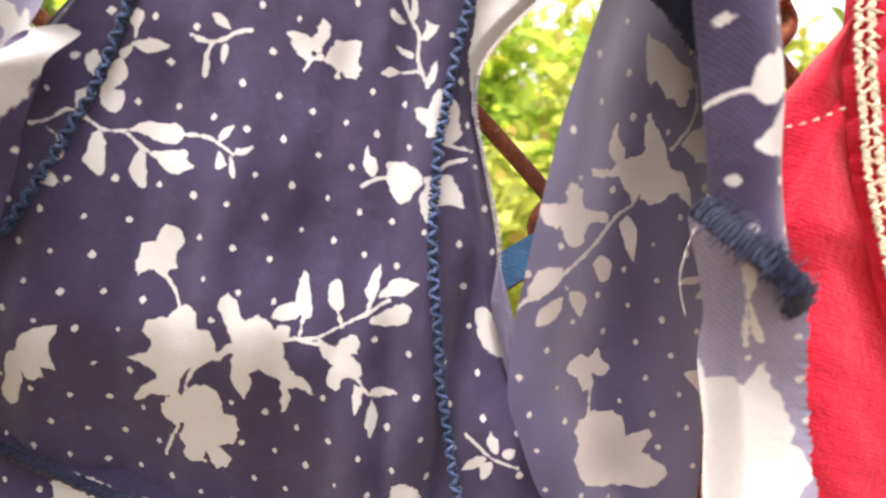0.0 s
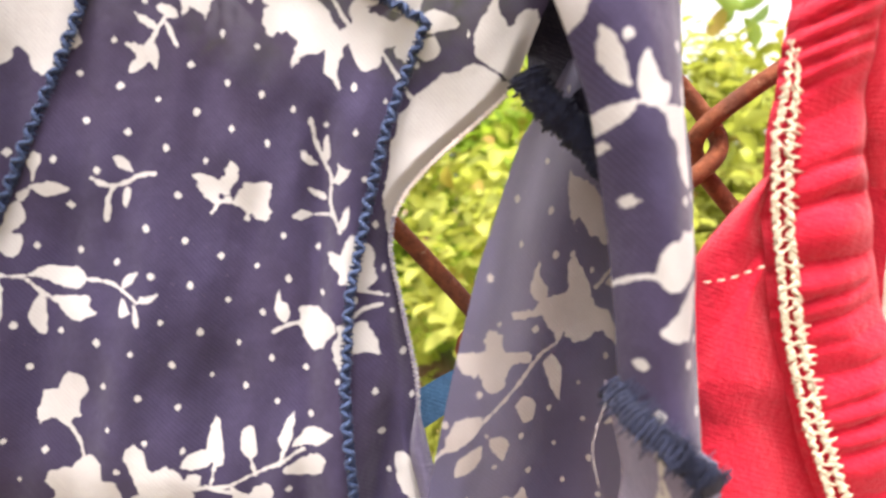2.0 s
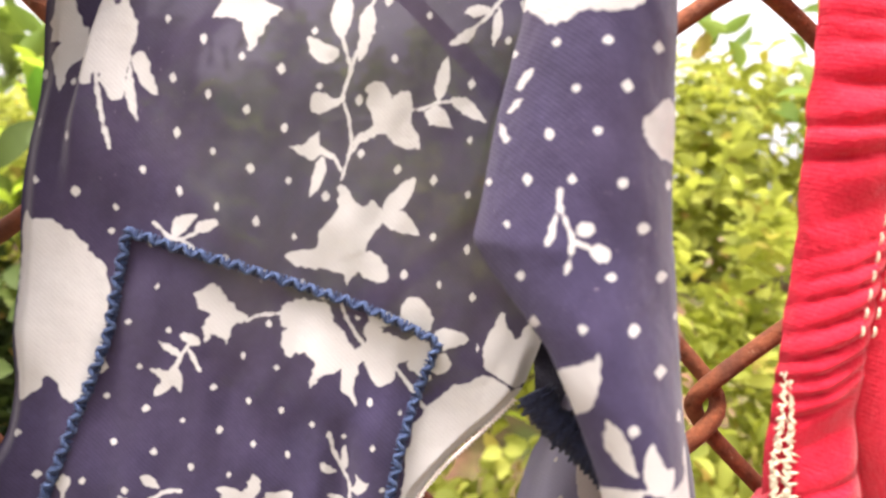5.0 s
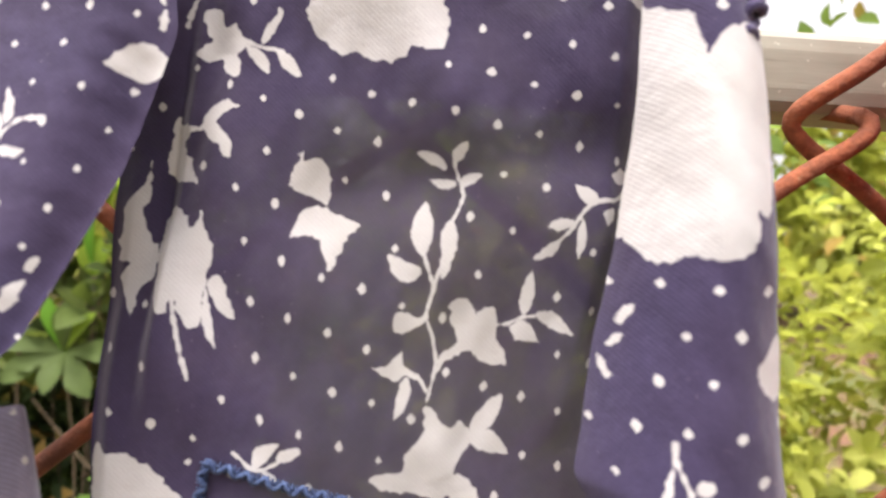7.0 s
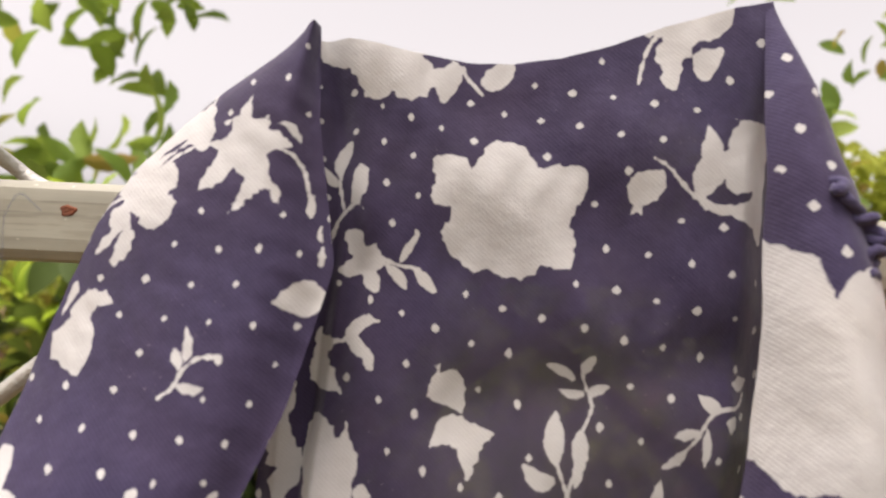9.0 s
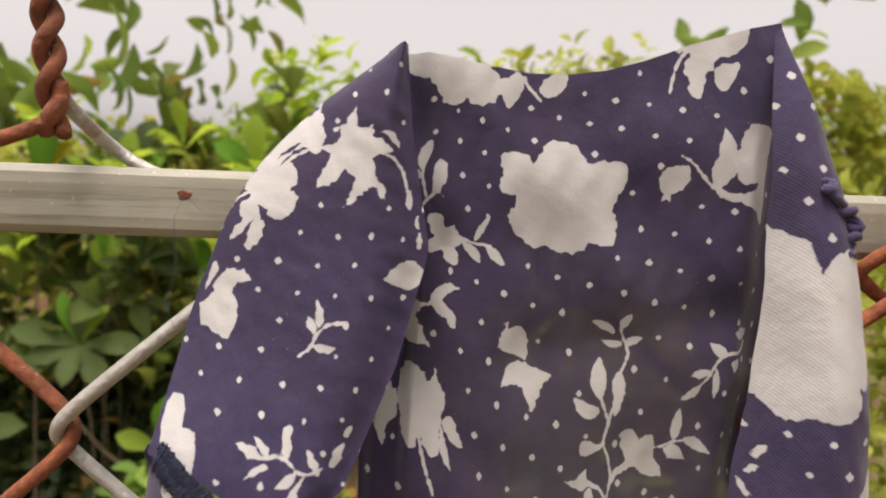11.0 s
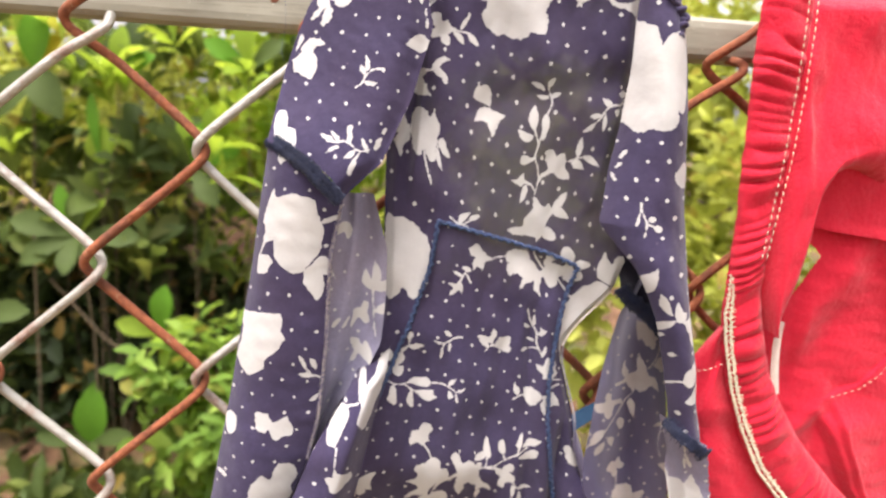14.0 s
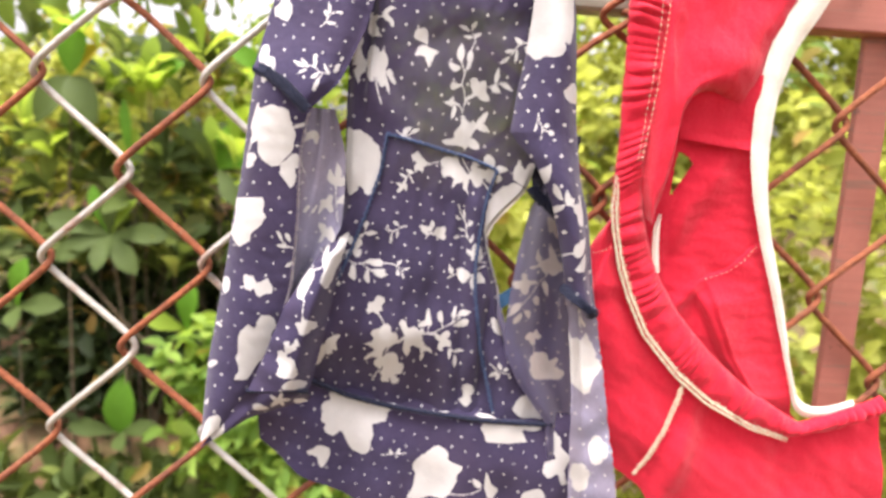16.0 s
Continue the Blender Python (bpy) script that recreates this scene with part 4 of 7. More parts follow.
petal("sleeve_l", (-83.1, 98.8), (-81.2, 98.1), (-80.1, 96.3), (-80.3, 94.4), (-81.5, 92.9), (-79.8, 91.7), (-80.0, 90.1), (-81.3, 88.1), (-82.8, 87.1), (-84.7, 86.8), (-85.9, 87.7), (-86.8, 89.2), (-88.4, 89.7), (-87.8, 87.3), (-86.7, 86.1), (-87.1, 83.9), (-88.3, 81.6), (-90.3, 80.6), (-90.9, 82.2), (-90.2, 84.7), (-89.0, 86.6), (-90.2, 85.9), (-91.4, 84.0), (-93.2, 82.7), (-94.2, 82.4), (-93.6, 84.6), (-91.7, 86.8), (-92.4, 88.3), (-92.1, 90.2), (-90.3, 91.8), (-91.8, 93.3), (-91.6, 95.2), (-89.8, 97.1), (-86.7, 97.6), (-84.9, 97.7))
gap("sleeve_l", (-87.5, 87.0), (-86.9, 88.6), (-86.2, 89.1), (-86.9, 87.2))
stem("sleeve_l", (-95.2, 88.9), (-93.4, 91.2), (-90.9, 92.4), (-89.1, 92.8))
stem("sleeve_l", (-84.3, 97.7), (-81.9, 99.9), (-79.4, 101.4), (-76.4, 101.8), (-73.9, 102.4))
petal("sleeve_l", (-72.1, 105.9), (-70.9, 107.2), (-69.7, 109.1), (-68.8, 110.7), (-68.2, 108.6), (-68.2, 106.5), (-65.9, 106.4), (-64.9, 106.9), (-64.9, 104.8), (-63.1, 104.1), (-61.8, 102.9), (-61.0, 101.7), (-63.0, 101.0), (-64.5, 100.7), (-64.7, 99.4), (-64.0, 97.6), (-64.3, 96.1), (-63.6, 95.7), (-62.3, 94.1), (-62.1, 91.6), (-63.2, 92.6), (-64.5, 94.1), (-65.5, 94.1), (-66.7, 92.7), (-68.6, 90.5), (-70.7, 89.8), (-69.8, 90.8), (-69.0, 93.0), (-68.1, 95.5), (-69.1, 96.4), (-70.6, 97.3), (-72.1, 95.4), (-73.7, 94.4), (-76.1, 93.7), (-75.3, 96.5), (-74.2, 98.6), (-73.5, 100.7), (-75.1, 101.8), (-73.9, 102.4), (-72.3, 103.2), (-71.5, 104.7))
blob("sleeve_l", -72.8, 106.0, 0.6, 0.5)
stem("sleeve_l", (-62.6, 101.1), (-60.1, 100.2), (-58.7, 97.8), (-57.7, 94.7), (-57.0, 90.3))
petal("sleeve_l", (-63.4, 105.4), (-62.2, 106.0), (-60.3, 105.2), (-59.3, 102.5), (-60.6, 103.3), (-61.9, 104.8))
petal("sleeve_l", (-57.7, 92.8), (-57.0, 94.1), (-56.4, 92.2), (-56.6, 90.3), (-57.8, 90.5))
petal("sleeve_l", (-55.8, 87.8), (-55.2, 88.5), (-54.8, 86.0), (-55.8, 86.3))
petal("sleeve_l", (-55.5, 82.1), (-54.9, 85.3), (-54.2, 83.5), (-54.5, 81.8))
petal("sleeve_l", (-100.0, 68.3), (-99.4, 69.6), (-97.3, 71.0), (-97.0, 73.6), (-94.9, 75.9), (-93.0, 76.6), (-90.5, 76.1), (-88.7, 74.2), (-91.7, 73.5), (-92.9, 71.8), (-91.6, 69.2), (-91.6, 66.0), (-93.0, 62.7), (-94.0, 62.3), (-95.9, 63.3), (-97.8, 64.5), (-99.1, 64.5))
petal("sleeve_l", (-99.2, 71.6), (-98.3, 76.1), (-97.2, 78.0), (-96.5, 75.9), (-98.0, 73.5))
petal("sleeve_l", (-61.8, 75.7), (-59.5, 78.2), (-57.7, 79.5), (-55.3, 79.3), (-53.3, 76.9), (-53.9, 75.1), (-56.3, 73.4), (-58.8, 74.1))
stem("sleeve_l", (-77.9, 60.2), (-75.5, 62.1), (-74.4, 65.2), (-72.0, 66.8), (-68.9, 67.1))
leaf("sleeve_l", -74.1, 65.8, -74.9, 71.4, 1.6)
leaf("sleeve_l", -74.9, 64.6, -76.6, 68.2, 1.7)
leaf("sleeve_l", -75.2, 62.4, -70.6, 62.2, 1.7)
blob("sleeve_l", -68.8, 66.4, 0.6, 0.7)
stem("sleeve_l", (-86.0, 42.3), (-82.9, 42.0), (-79.9, 42.7), (-78.0, 41.4), (-76.4, 39.6), (-73.7, 39.6), (-72.2, 40.3))
leaf("sleeve_l", -83.5, 42.0, -88.7, 44.4, 1.8)
petal("sleeve_l", (-85.2, 45.7), (-83.6, 45.1), (-82.1, 43.6), (-82.3, 42.6), (-83.8, 43.2))
petal("sleeve_l", (-86.5, 38.2), (-84.7, 40.3), (-82.9, 41.1), (-82.0, 40.4), (-83.5, 39.5))
petal("sleeve_l", (-79.7, 47.4), (-78.5, 48.0), (-77.8, 47.1), (-78.2, 45.8), (-77.7, 44.0), (-78.4, 42.1), (-79.6, 43.3), (-79.7, 45.2))
leaf("sleeve_l", -76.7, 39.9, -80.6, 37.0, 1.8)
petal("sleeve_l", (-75.0, 43.8), (-73.5, 42.5), (-72.5, 40.9), (-72.7, 39.2), (-74.3, 40.9))
petal("sleeve_l", (-75.1, 39.2), (-76.1, 37.0), (-76.6, 34.5), (-78.1, 31.3), (-79.1, 32.3), (-78.5, 34.5), (-77.3, 37.0))
petal("sleeve_l", (-104.5, 44.9), (-104.5, 48.7), (-103.3, 51.3), (-100.9, 51.3), (-100.0, 48.8), (-99.6, 46.0), (-97.1, 45.3), (-96.5, 42.5), (-96.6, 38.2), (-98.8, 37.6), (-101.1, 38.6), (-103.2, 40.8))
petal("sleeve_l", (-70.7, 40.7), (-69.9, 43.7), (-68.1, 44.6), (-68.6, 41.9), (-69.8, 40.1))
petal("sleeve_l", (-68.5, 45.6), (-68.2, 47.1), (-66.7, 47.8), (-67.5, 45.6))
petal("sleeve_lower", (-101.9, 35.2), (-101.6, 41.0), (-99.4, 41.6), (-97.8, 40.5), (-96.1, 38.5), (-97.5, 37.6), (-97.1, 35.5), (-99.0, 35.2), (-100.5, 33.8))
petal("sleeve_lower", (-106.1, 14.6), (-105.7, 17.9), (-102.9, 25.6), (-101.9, 22.9), (-99.8, 23.4), (-96.6, 24.6), (-91.5, 23.6), (-88.9, 22.1), (-88.5, 18.8), (-87.1, 17.0), (-86.1, 12.3), (-86.5, 6.9), (-88.0, 4.0), (-90.3, 1.4), (-93.1, -1.4), (-95.9, -1.8), (-99.3, 0.0), (-101.7, 3.3), (-102.5, 7.1), (-102.3, 9.5), (-104.1, 9.0), (-105.5, 7.0), (-107.7, 3.5), (-106.4, 6.9), (-105.7, 9.4))
stem("sleeve_lower", (-107.7, 2.1), (-105.5, 8.0), (-102.3, 9.5))
petal("sleeve_lower", (-92.1, -4.5), (-91.7, -0.6), (-89.4, 1.5), (-87.1, 4.0), (-84.7, 3.8), (-83.2, -0.2), (-84.0, -2.2), (-85.7, -2.3), (-85.3, -6.2), (-86.0, -9.2), (-87.6, -11.2), (-89.1, -9.3), (-91.0, -6.4))
petal("sleeve_lower", (-108.2, 0.6), (-107.3, 3.1), (-104.0, 3.5), (-102.4, 1.4), (-103.5, -0.2), (-104.4, -2.1), (-106.7, -3.4), (-108.3, -2.8))
petal("sleeve_lower", (-86.5, 15.1), (-86.1, 16.6), (-83.3, 17.7), (-79.1, 18.6), (-78.6, 17.0), (-82.3, 16.3))
stem("inner_l", (-69.2, -7.5), (-68.5, -17.8), (-68.0, -23.0), (-67.3, -26.2))
leaf("inner_l", -68.6, -9.0, -68.7, 1.3, 3.4)
leaf("inner_l", -69.6, -9.5, -71.9, -2.0, 3.4)
leaf("inner_l", -68.1, -9.5, -64.1, -4.7, 3.4)
leaf("inner_l", -67.7, -17.6, -63.7, -12.9, 3.2)
petal("inner_l", (-76.5, -23.3), (-75.7, -18.1), (-75.8, -16.5), (-73.3, -16.4), (-71.9, -13.8), (-70.3, -14.8), (-70.7, -18.4), (-69.6, -21.0), (-71.5, -22.6), (-73.6, -20.1))
petal("inner_l", (-83.1, -22.0), (-80.7, -18.8), (-79.7, -19.3), (-81.6, -22.3))
petal("inner_l", (-79.4, -22.4), (-77.2, -18.7), (-76.7, -19.2), (-78.1, -22.4))
petal("inner_l", (-77.0, -37.1), (-75.1, -33.3), (-76.3, -28.1), (-74.3, -27.5), (-72.2, -30.6), (-70.8, -28.4), (-68.6, -31.5), (-67.9, -36.8), (-69.9, -35.8), (-73.1, -33.8), (-75.0, -36.5))
petal("inner_l", (-85.7, 5.0), (-84.7, 9.6), (-81.4, 14.2), (-78.5, 14.9), (-76.9, 12.0), (-78.3, 8.4), (-79.9, 11.3), (-82.7, 9.7), (-84.1, 7.6), (-84.5, 3.1), (-83.3, -2.0), (-81.7, -5.5), (-83.2, -4.0))
blob("hem", -98.4, -112.3, 3.5, 2.0)
star("hem", -89.5, -108.6, 4.5)
blob("hem", -118.8, -124.0, 4.5, 6.6)
blob("hem", -80.4, -110.1, 3.0, 2.5)
petal("sleeve_r", (12.5, 89.0), (16.3, 89.2), (18.9, 87.6), (21.1, 86.0), (22.2, 82.6), (22.6, 79.7), (24.1, 82.7), (26.6, 84.5), (29.6, 85.1), (32.6, 83.9), (33.5, 66.3), (31.6, 58.0), (29.3, 59.1), (29.7, 56.3), (28.5, 53.8), (26.0, 52.1), (23.4, 52.4), (20.9, 52.5), (19.3, 51.4), (17.6, 51.3), (15.9, 53.3), (14.2, 54.8), (14.0, 57.3), (11.2, 58.0), (11.4, 73.7))
petal("lower_r", (44.1, -56.3), (45.3, -56.0), (46.3, -57.6), (46.1, -60.8), (45.7, -61.0))
petal("lower_r", (45.8, -61.3), (46.3, -61.5), (49.6, -66.5), (50.1, -68.0), (49.2, -67.8), (47.7, -65.5))
petal("lower_r", (45.9, -62.3), (46.2, -62.2), (48.5, -68.6), (47.9, -68.8))
blob("lower_r", 63.2, -130.6, 4.6, 7.7)
rose("lower_r", 56.2, -145.4, 4.1, 7.7, 5)
stem("torso", (-35.2, -27.3), (-37.8, -27.7), (-39.3, -28.9), (-41.6, -30.1), (-44.2, -29.8), (-45.2, -29.1))
stem("torso", (-41.6, -30.1), (-42.4, -32.0), (-42.6, -33.9))
petal("torso", (-42.0, -25.3), (-40.8, -25.2), (-39.5, -25.9), (-38.9, -27.3), (-40.0, -27.4), (-41.3, -26.7))
petal("torso", (-39.8, -29.9), (-39.1, -30.4), (-39.0, -31.7), (-39.5, -33.3), (-40.1, -32.7), (-40.1, -31.2))
petal("torso", (-42.2, -32.6), (-41.9, -34.2), (-42.2, -35.7), (-42.9, -35.8), (-43.1, -34.3), (-42.8, -33.0))
petal("torso", (-45.2, -29.1), (-43.9, -29.2), (-42.4, -29.6), (-41.7, -30.2), (-43.5, -30.2), (-44.7, -29.9))
petal("torso", (-29.3, -26.5), (-27.1, -26.5), (-24.6, -27.4), (-24.5, -26.2), (-24.1, -25.0), (-23.9, -23.6), (-23.2, -24.2), (-21.9, -24.7), (-22.2, -26.3), (-22.9, -28.2), (-23.4, -29.5), (-22.5, -30.0), (-21.9, -28.4), (-20.8, -27.3), (-19.0, -26.7), (-17.2, -26.7), (-16.7, -27.5), (-16.9, -29.4), (-16.2, -31.5), (-16.4, -32.7), (-17.8, -33.2), (-19.1, -32.7), (-19.7, -32.0), (-20.0, -33.1), (-20.8, -33.2), (-20.7, -32.0), (-22.4, -30.6), (-23.9, -30.8), (-25.1, -31.9), (-25.8, -32.9), (-26.1, -32.5), (-25.6, -31.0), (-27.4, -30.3), (-28.3, -28.8), (-28.8, -27.4))
gap("torso", (-24.6, -29.3), (-24.1, -29.7), (-24.4, -30.3), (-24.9, -29.9))
stem("torso", (-11.2, -15.6), (-10.2, -19.1), (-8.6, -22.1), (-7.0, -24.3), (-6.7, -26.2), (-6.9, -28.6), (-6.0, -30.9), (-4.4, -33.3))
petal("torso", (-8.3, -17.9), (-7.7, -19.4), (-7.5, -21.5), (-8.1, -22.3), (-8.7, -20.9), (-8.8, -19.1))
petal("torso", (-12.7, -21.0), (-11.5, -21.1), (-10.2, -22.1), (-9.2, -22.8), (-10.7, -23.1), (-12.0, -22.1))
petal("torso", (-6.9, -25.5), (-6.0, -24.1), (-5.9, -22.3), (-5.3, -22.9), (-3.6, -23.2), (-4.3, -24.8), (-5.5, -25.7))
petal("torso", (-11.0, -26.6), (-9.8, -26.9), (-8.1, -27.3), (-7.3, -28.3), (-8.7, -28.3), (-9.9, -27.9))
petal("torso", (-12.6, -31.7), (-11.5, -30.7), (-9.1, -30.9), (-6.8, -30.4), (-5.6, -31.2), (-8.4, -31.1), (-10.8, -31.9), (-11.6, -32.3))
petal("torso", (-4.4, -33.3), (-4.8, -31.8), (-4.4, -30.3), (-3.4, -29.0), (-3.1, -30.8), (-3.5, -32.7))
petal("torso", (-10.3, -46.8), (-9.1, -46.4), (-7.1, -46.5), (-5.2, -47.2), (-3.8, -48.3), (-3.6, -50.2), (-4.5, -50.9), (-5.3, -52.7), (-7.0, -53.6), (-8.4, -52.8), (-9.3, -50.9), (-10.2, -49.7), (-9.8, -48.4))
petal("torso", (-13.8, -44.3), (-13.2, -45.8), (-11.8, -46.7), (-11.6, -48.2), (-12.2, -49.6), (-12.9, -49.3), (-14.0, -47.9), (-14.3, -46.3))
stem("torso", (-10.2, -49.4), (-11.6, -49.7), (-12.8, -50.3), (-13.9, -51.3))
petal("torso", (-3.4, -48.6), (-1.9, -48.3), (-1.1, -49.6), (-0.4, -48.0), (0.9, -47.8), (2.1, -49.0), (3.1, -50.5), (4.2, -53.3), (2.4, -53.0), (0.2, -53.0), (-1.0, -53.4), (-1.8, -55.1), (-2.0, -56.2), (-3.1, -54.9), (-3.6, -53.1), (-3.5, -51.1), (-2.7, -49.8))
stem("torso", (-1.4, -48.2), (-0.5, -46.4), (0.9, -45.5), (3.4, -44.7))
petal("torso", (-6.2, -37.1), (-5.0, -36.9), (-4.0, -37.1), (-3.3, -34.8), (-2.4, -33.8), (-0.8, -34.5), (0.5, -34.9), (1.3, -36.6), (1.2, -38.5), (2.3, -40.3), (1.2, -42.0), (-0.3, -42.6), (-1.5, -42.7), (-2.5, -41.9), (-3.8, -41.7), (-3.7, -40.2), (-5.0, -39.6), (-5.9, -38.4))
stem("torso", (-0.6, -42.6), (1.9, -42.9), (4.2, -43.2))
stem("torso", (-71.6, -47.1), (-69.0, -46.4), (-66.7, -45.4), (-64.8, -43.5), (-62.3, -44.9), (-59.7, -46.8), (-56.1, -46.6), (-53.4, -45.6), (-50.0, -45.6), (-45.5, -46.0), (-42.1, -45.7), (-39.1, -46.8), (-36.0, -48.4))
petal("torso", (-54.5, -45.5), (-52.4, -44.3), (-50.0, -44.5), (-47.2, -44.1), (-45.9, -45.6), (-46.1, -47.2), (-48.3, -48.0), (-50.4, -47.6), (-52.3, -46.9), (-53.8, -46.3))
petal("torso", (-59.7, -46.8), (-58.8, -48.9), (-58.3, -52.1), (-58.7, -54.3), (-59.8, -54.6), (-61.2, -53.3), (-62.1, -52.2), (-61.5, -50.8), (-61.2, -48.6), (-60.5, -47.2))
petal("torso", (-53.2, -48.9), (-52.4, -50.1), (-52.1, -52.3), (-51.9, -55.9), (-53.1, -55.7), (-54.1, -54.5), (-54.6, -52.6), (-53.9, -50.6))
petal("torso", (-52.0, -49.7), (-49.6, -49.1), (-47.0, -48.9), (-45.6, -48.4), (-44.5, -48.9), (-44.7, -50.2), (-43.2, -51.1), (-44.5, -52.1), (-46.8, -53.0), (-48.8, -52.3), (-50.4, -50.9))
stem("torso", (-55.2, -46.9), (-53.2, -48.9), (-51.4, -49.9))
petal("torso", (-39.2, -46.5), (-38.6, -44.5), (-36.5, -43.4), (-36.8, -44.7), (-38.1, -46.1))
petal("torso", (-36.0, -48.4), (-35.4, -47.4), (-33.0, -46.8), (-33.5, -47.8), (-35.0, -48.5))
petal("torso", (-38.9, -48.0), (-37.7, -49.2), (-37.2, -50.4), (-38.9, -51.2), (-39.3, -50.0))
petal("torso", (-36.7, -48.6), (-35.7, -50.2), (-35.3, -52.4), (-36.1, -52.5), (-36.4, -50.6))
petal("torso", (-55.7, -31.6), (-53.7, -30.7), (-51.3, -30.5), (-48.9, -31.4), (-51.4, -32.7), (-53.4, -32.8), (-54.6, -32.2))
petal("torso", (-57.4, -32.6), (-55.3, -31.9), (-56.2, -33.8), (-57.1, -34.1), (-57.7, -33.6))
petal("torso", (-54.8, -26.0), (-53.5, -26.2), (-53.4, -27.7), (-54.2, -29.0), (-54.6, -30.9), (-55.3, -30.6), (-55.2, -29.1), (-55.8, -27.6))
petal("torso", (-59.7, -37.6), (-59.0, -35.3), (-57.4, -34.2), (-56.2, -35.6), (-56.2, -37.2), (-57.2, -38.5), (-58.1, -39.4), (-56.5, -39.7), (-56.5, -42.3), (-57.7, -43.5), (-59.3, -43.2), (-60.5, -41.8), (-60.4, -39.6))
petal("torso", (-62.3, -33.8), (-61.2, -33.4), (-60.4, -35.5), (-60.3, -37.3), (-61.5, -37.8), (-62.5, -37.0), (-62.9, -35.1))
petal("torso", (-63.9, -40.9), (-61.7, -39.4), (-60.9, -40.3), (-61.3, -41.6), (-62.5, -43.0), (-62.9, -44.0), (-63.7, -43.2))
petal("torso", (-66.3, -48.8), (-68.8, -47.2), (-65.0, -49.0), (-64.8, -52.1), (-67.2, -54.3), (-65.5, -56.0), (-66.0, -57.3), (-70.3, -56.7), (-67.2, -54.3), (-66.4, -51.1))
petal("torso", (-40.3, -2.2), (-38.8, -2.6), (-37.3, -3.1), (-36.3, -4.4), (-37.9, -4.4), (-39.4, -3.5))
petal("torso", (-37.1, -0.8), (-35.9, -0.3), (-34.2, -0.8), (-33.5, -2.1), (-35.2, -2.4), (-36.2, -1.8))
petal("torso", (-35.8, -2.6), (-34.6, -3.4), (-33.7, -4.9), (-33.0, -6.9), (-34.0, -6.1), (-34.9, -4.4))
stem("torso", (-35.5, -2.5), (-36.6, -4.5), (-37.2, -6.4))
petal("torso", (-41.7, -6.9), (-40.2, -6.9), (-38.7, -7.2), (-37.6, -6.2), (-36.8, -6.7), (-36.3, -7.6), (-35.9, -8.8), (-36.5, -10.7), (-37.2, -9.8), (-38.0, -9.5), (-38.8, -10.9), (-40.9, -11.7), (-40.8, -10.5), (-39.5, -8.8), (-40.7, -8.0))
petal("torso", (-35.0, 6.5), (-34.0, 6.9), (-32.5, 8.0), (-31.1, 7.7), (-30.4, 6.5), (-28.9, 5.2), (-28.0, 4.1), (-26.0, 3.1), (-27.2, 2.0), (-28.6, 1.3), (-28.8, -0.3), (-29.3, -1.9), (-30.2, -0.8), (-31.7, -0.4), (-32.8, -1.8), (-33.1, 0.1), (-33.0, 1.9), (-32.2, 3.2), (-34.1, 3.9), (-34.6, 5.4))
stem("torso", (-26.3, 2.4), (-24.2, 3.5), (-20.9, 3.9))
petal("torso", (-20.9, 3.9), (-20.7, 5.2), (-19.3, 6.3), (-17.8, 6.8), (-15.3, 6.7), (-12.7, 6.0), (-11.8, 3.6), (-9.9, 2.0), (-9.1, 0.2), (-8.0, -0.9), (-6.5, -1.0), (-6.6, -2.6), (-7.0, -5.1), (-7.4, -7.7), (-6.9, -10.7), (-8.1, -9.3), (-9.5, -7.9), (-9.9, -4.8), (-11.5, -5.5), (-13.3, -6.1), (-13.8, -7.4), (-15.1, -8.2), (-14.8, -5.7), (-14.2, -4.1), (-15.6, -2.6), (-17.5, -2.5), (-18.4, -3.5), (-19.7, -2.7), (-20.5, -1.0), (-19.8, 1.3), (-20.6, 2.4))
gap("torso", (-11.9, 3.9), (-10.0, 3.2), (-8.6, 2.1), (-8.8, 1.2), (-10.5, 2.2), (-11.8, 3.0))
petal("torso", (-7.7, -0.9), (-6.0, 0.6), (-6.8, 2.6), (-5.6, 3.9), (-4.0, 3.1), (-3.3, 2.3), (-1.7, 1.6), (0.5, 1.2), (2.6, 2.0), (4.6, 1.0), (5.4, -0.8), (5.0, -2.9), (3.6, -4.9), (1.9, -4.2), (0.9, -2.7), (-0.6, -3.8), (-0.7, -5.7), (-2.4, -7.0), (-4.1, -6.6), (-5.4, -5.3), (-6.3, -3.2), (-7.3, -2.4))
stem("torso", (-1.3, -3.3), (2.2, -7.3), (4.4, -10.2))
stem("torso", (-11.0, 7.1), (-9.7, 3.9), (-7.6, 1.0), (-5.9, -0.5))
petal("torso", (-0.9, 6.2), (0.2, 8.2), (2.0, 8.6), (3.6, 7.3), (4.7, 6.2), (4.9, 4.1), (3.5, 2.4), (1.3, 2.5), (-0.3, 3.5))
petal("torso", (-6.1, 5.1), (-4.2, 5.9), (-2.4, 5.6), (-1.9, 4.0), (-3.7, 3.1), (-5.6, 3.6))
petal("torso", (-15.7, 7.9), (-13.9, 8.6), (-12.5, 8.1), (-12.8, 6.9), (-14.6, 6.8))
stem("sleeve_r", (19.9, 27.7), (19.9, 25.3), (20.9, 23.4), (21.8, 21.5), (21.7, 18.9), (21.3, 16.5))
petal("sleeve_r", (19.8, 24.7), (19.7, 22.0), (18.8, 19.8), (18.4, 20.6), (18.9, 23.0))
petal("sleeve_r", (21.9, 22.5), (22.7, 23.8), (24.2, 23.6), (24.5, 22.3), (23.2, 21.6))
petal("sleeve_r", (23.9, 20.0), (25.1, 20.8), (26.8, 20.0), (26.6, 18.6), (25.0, 18.5))
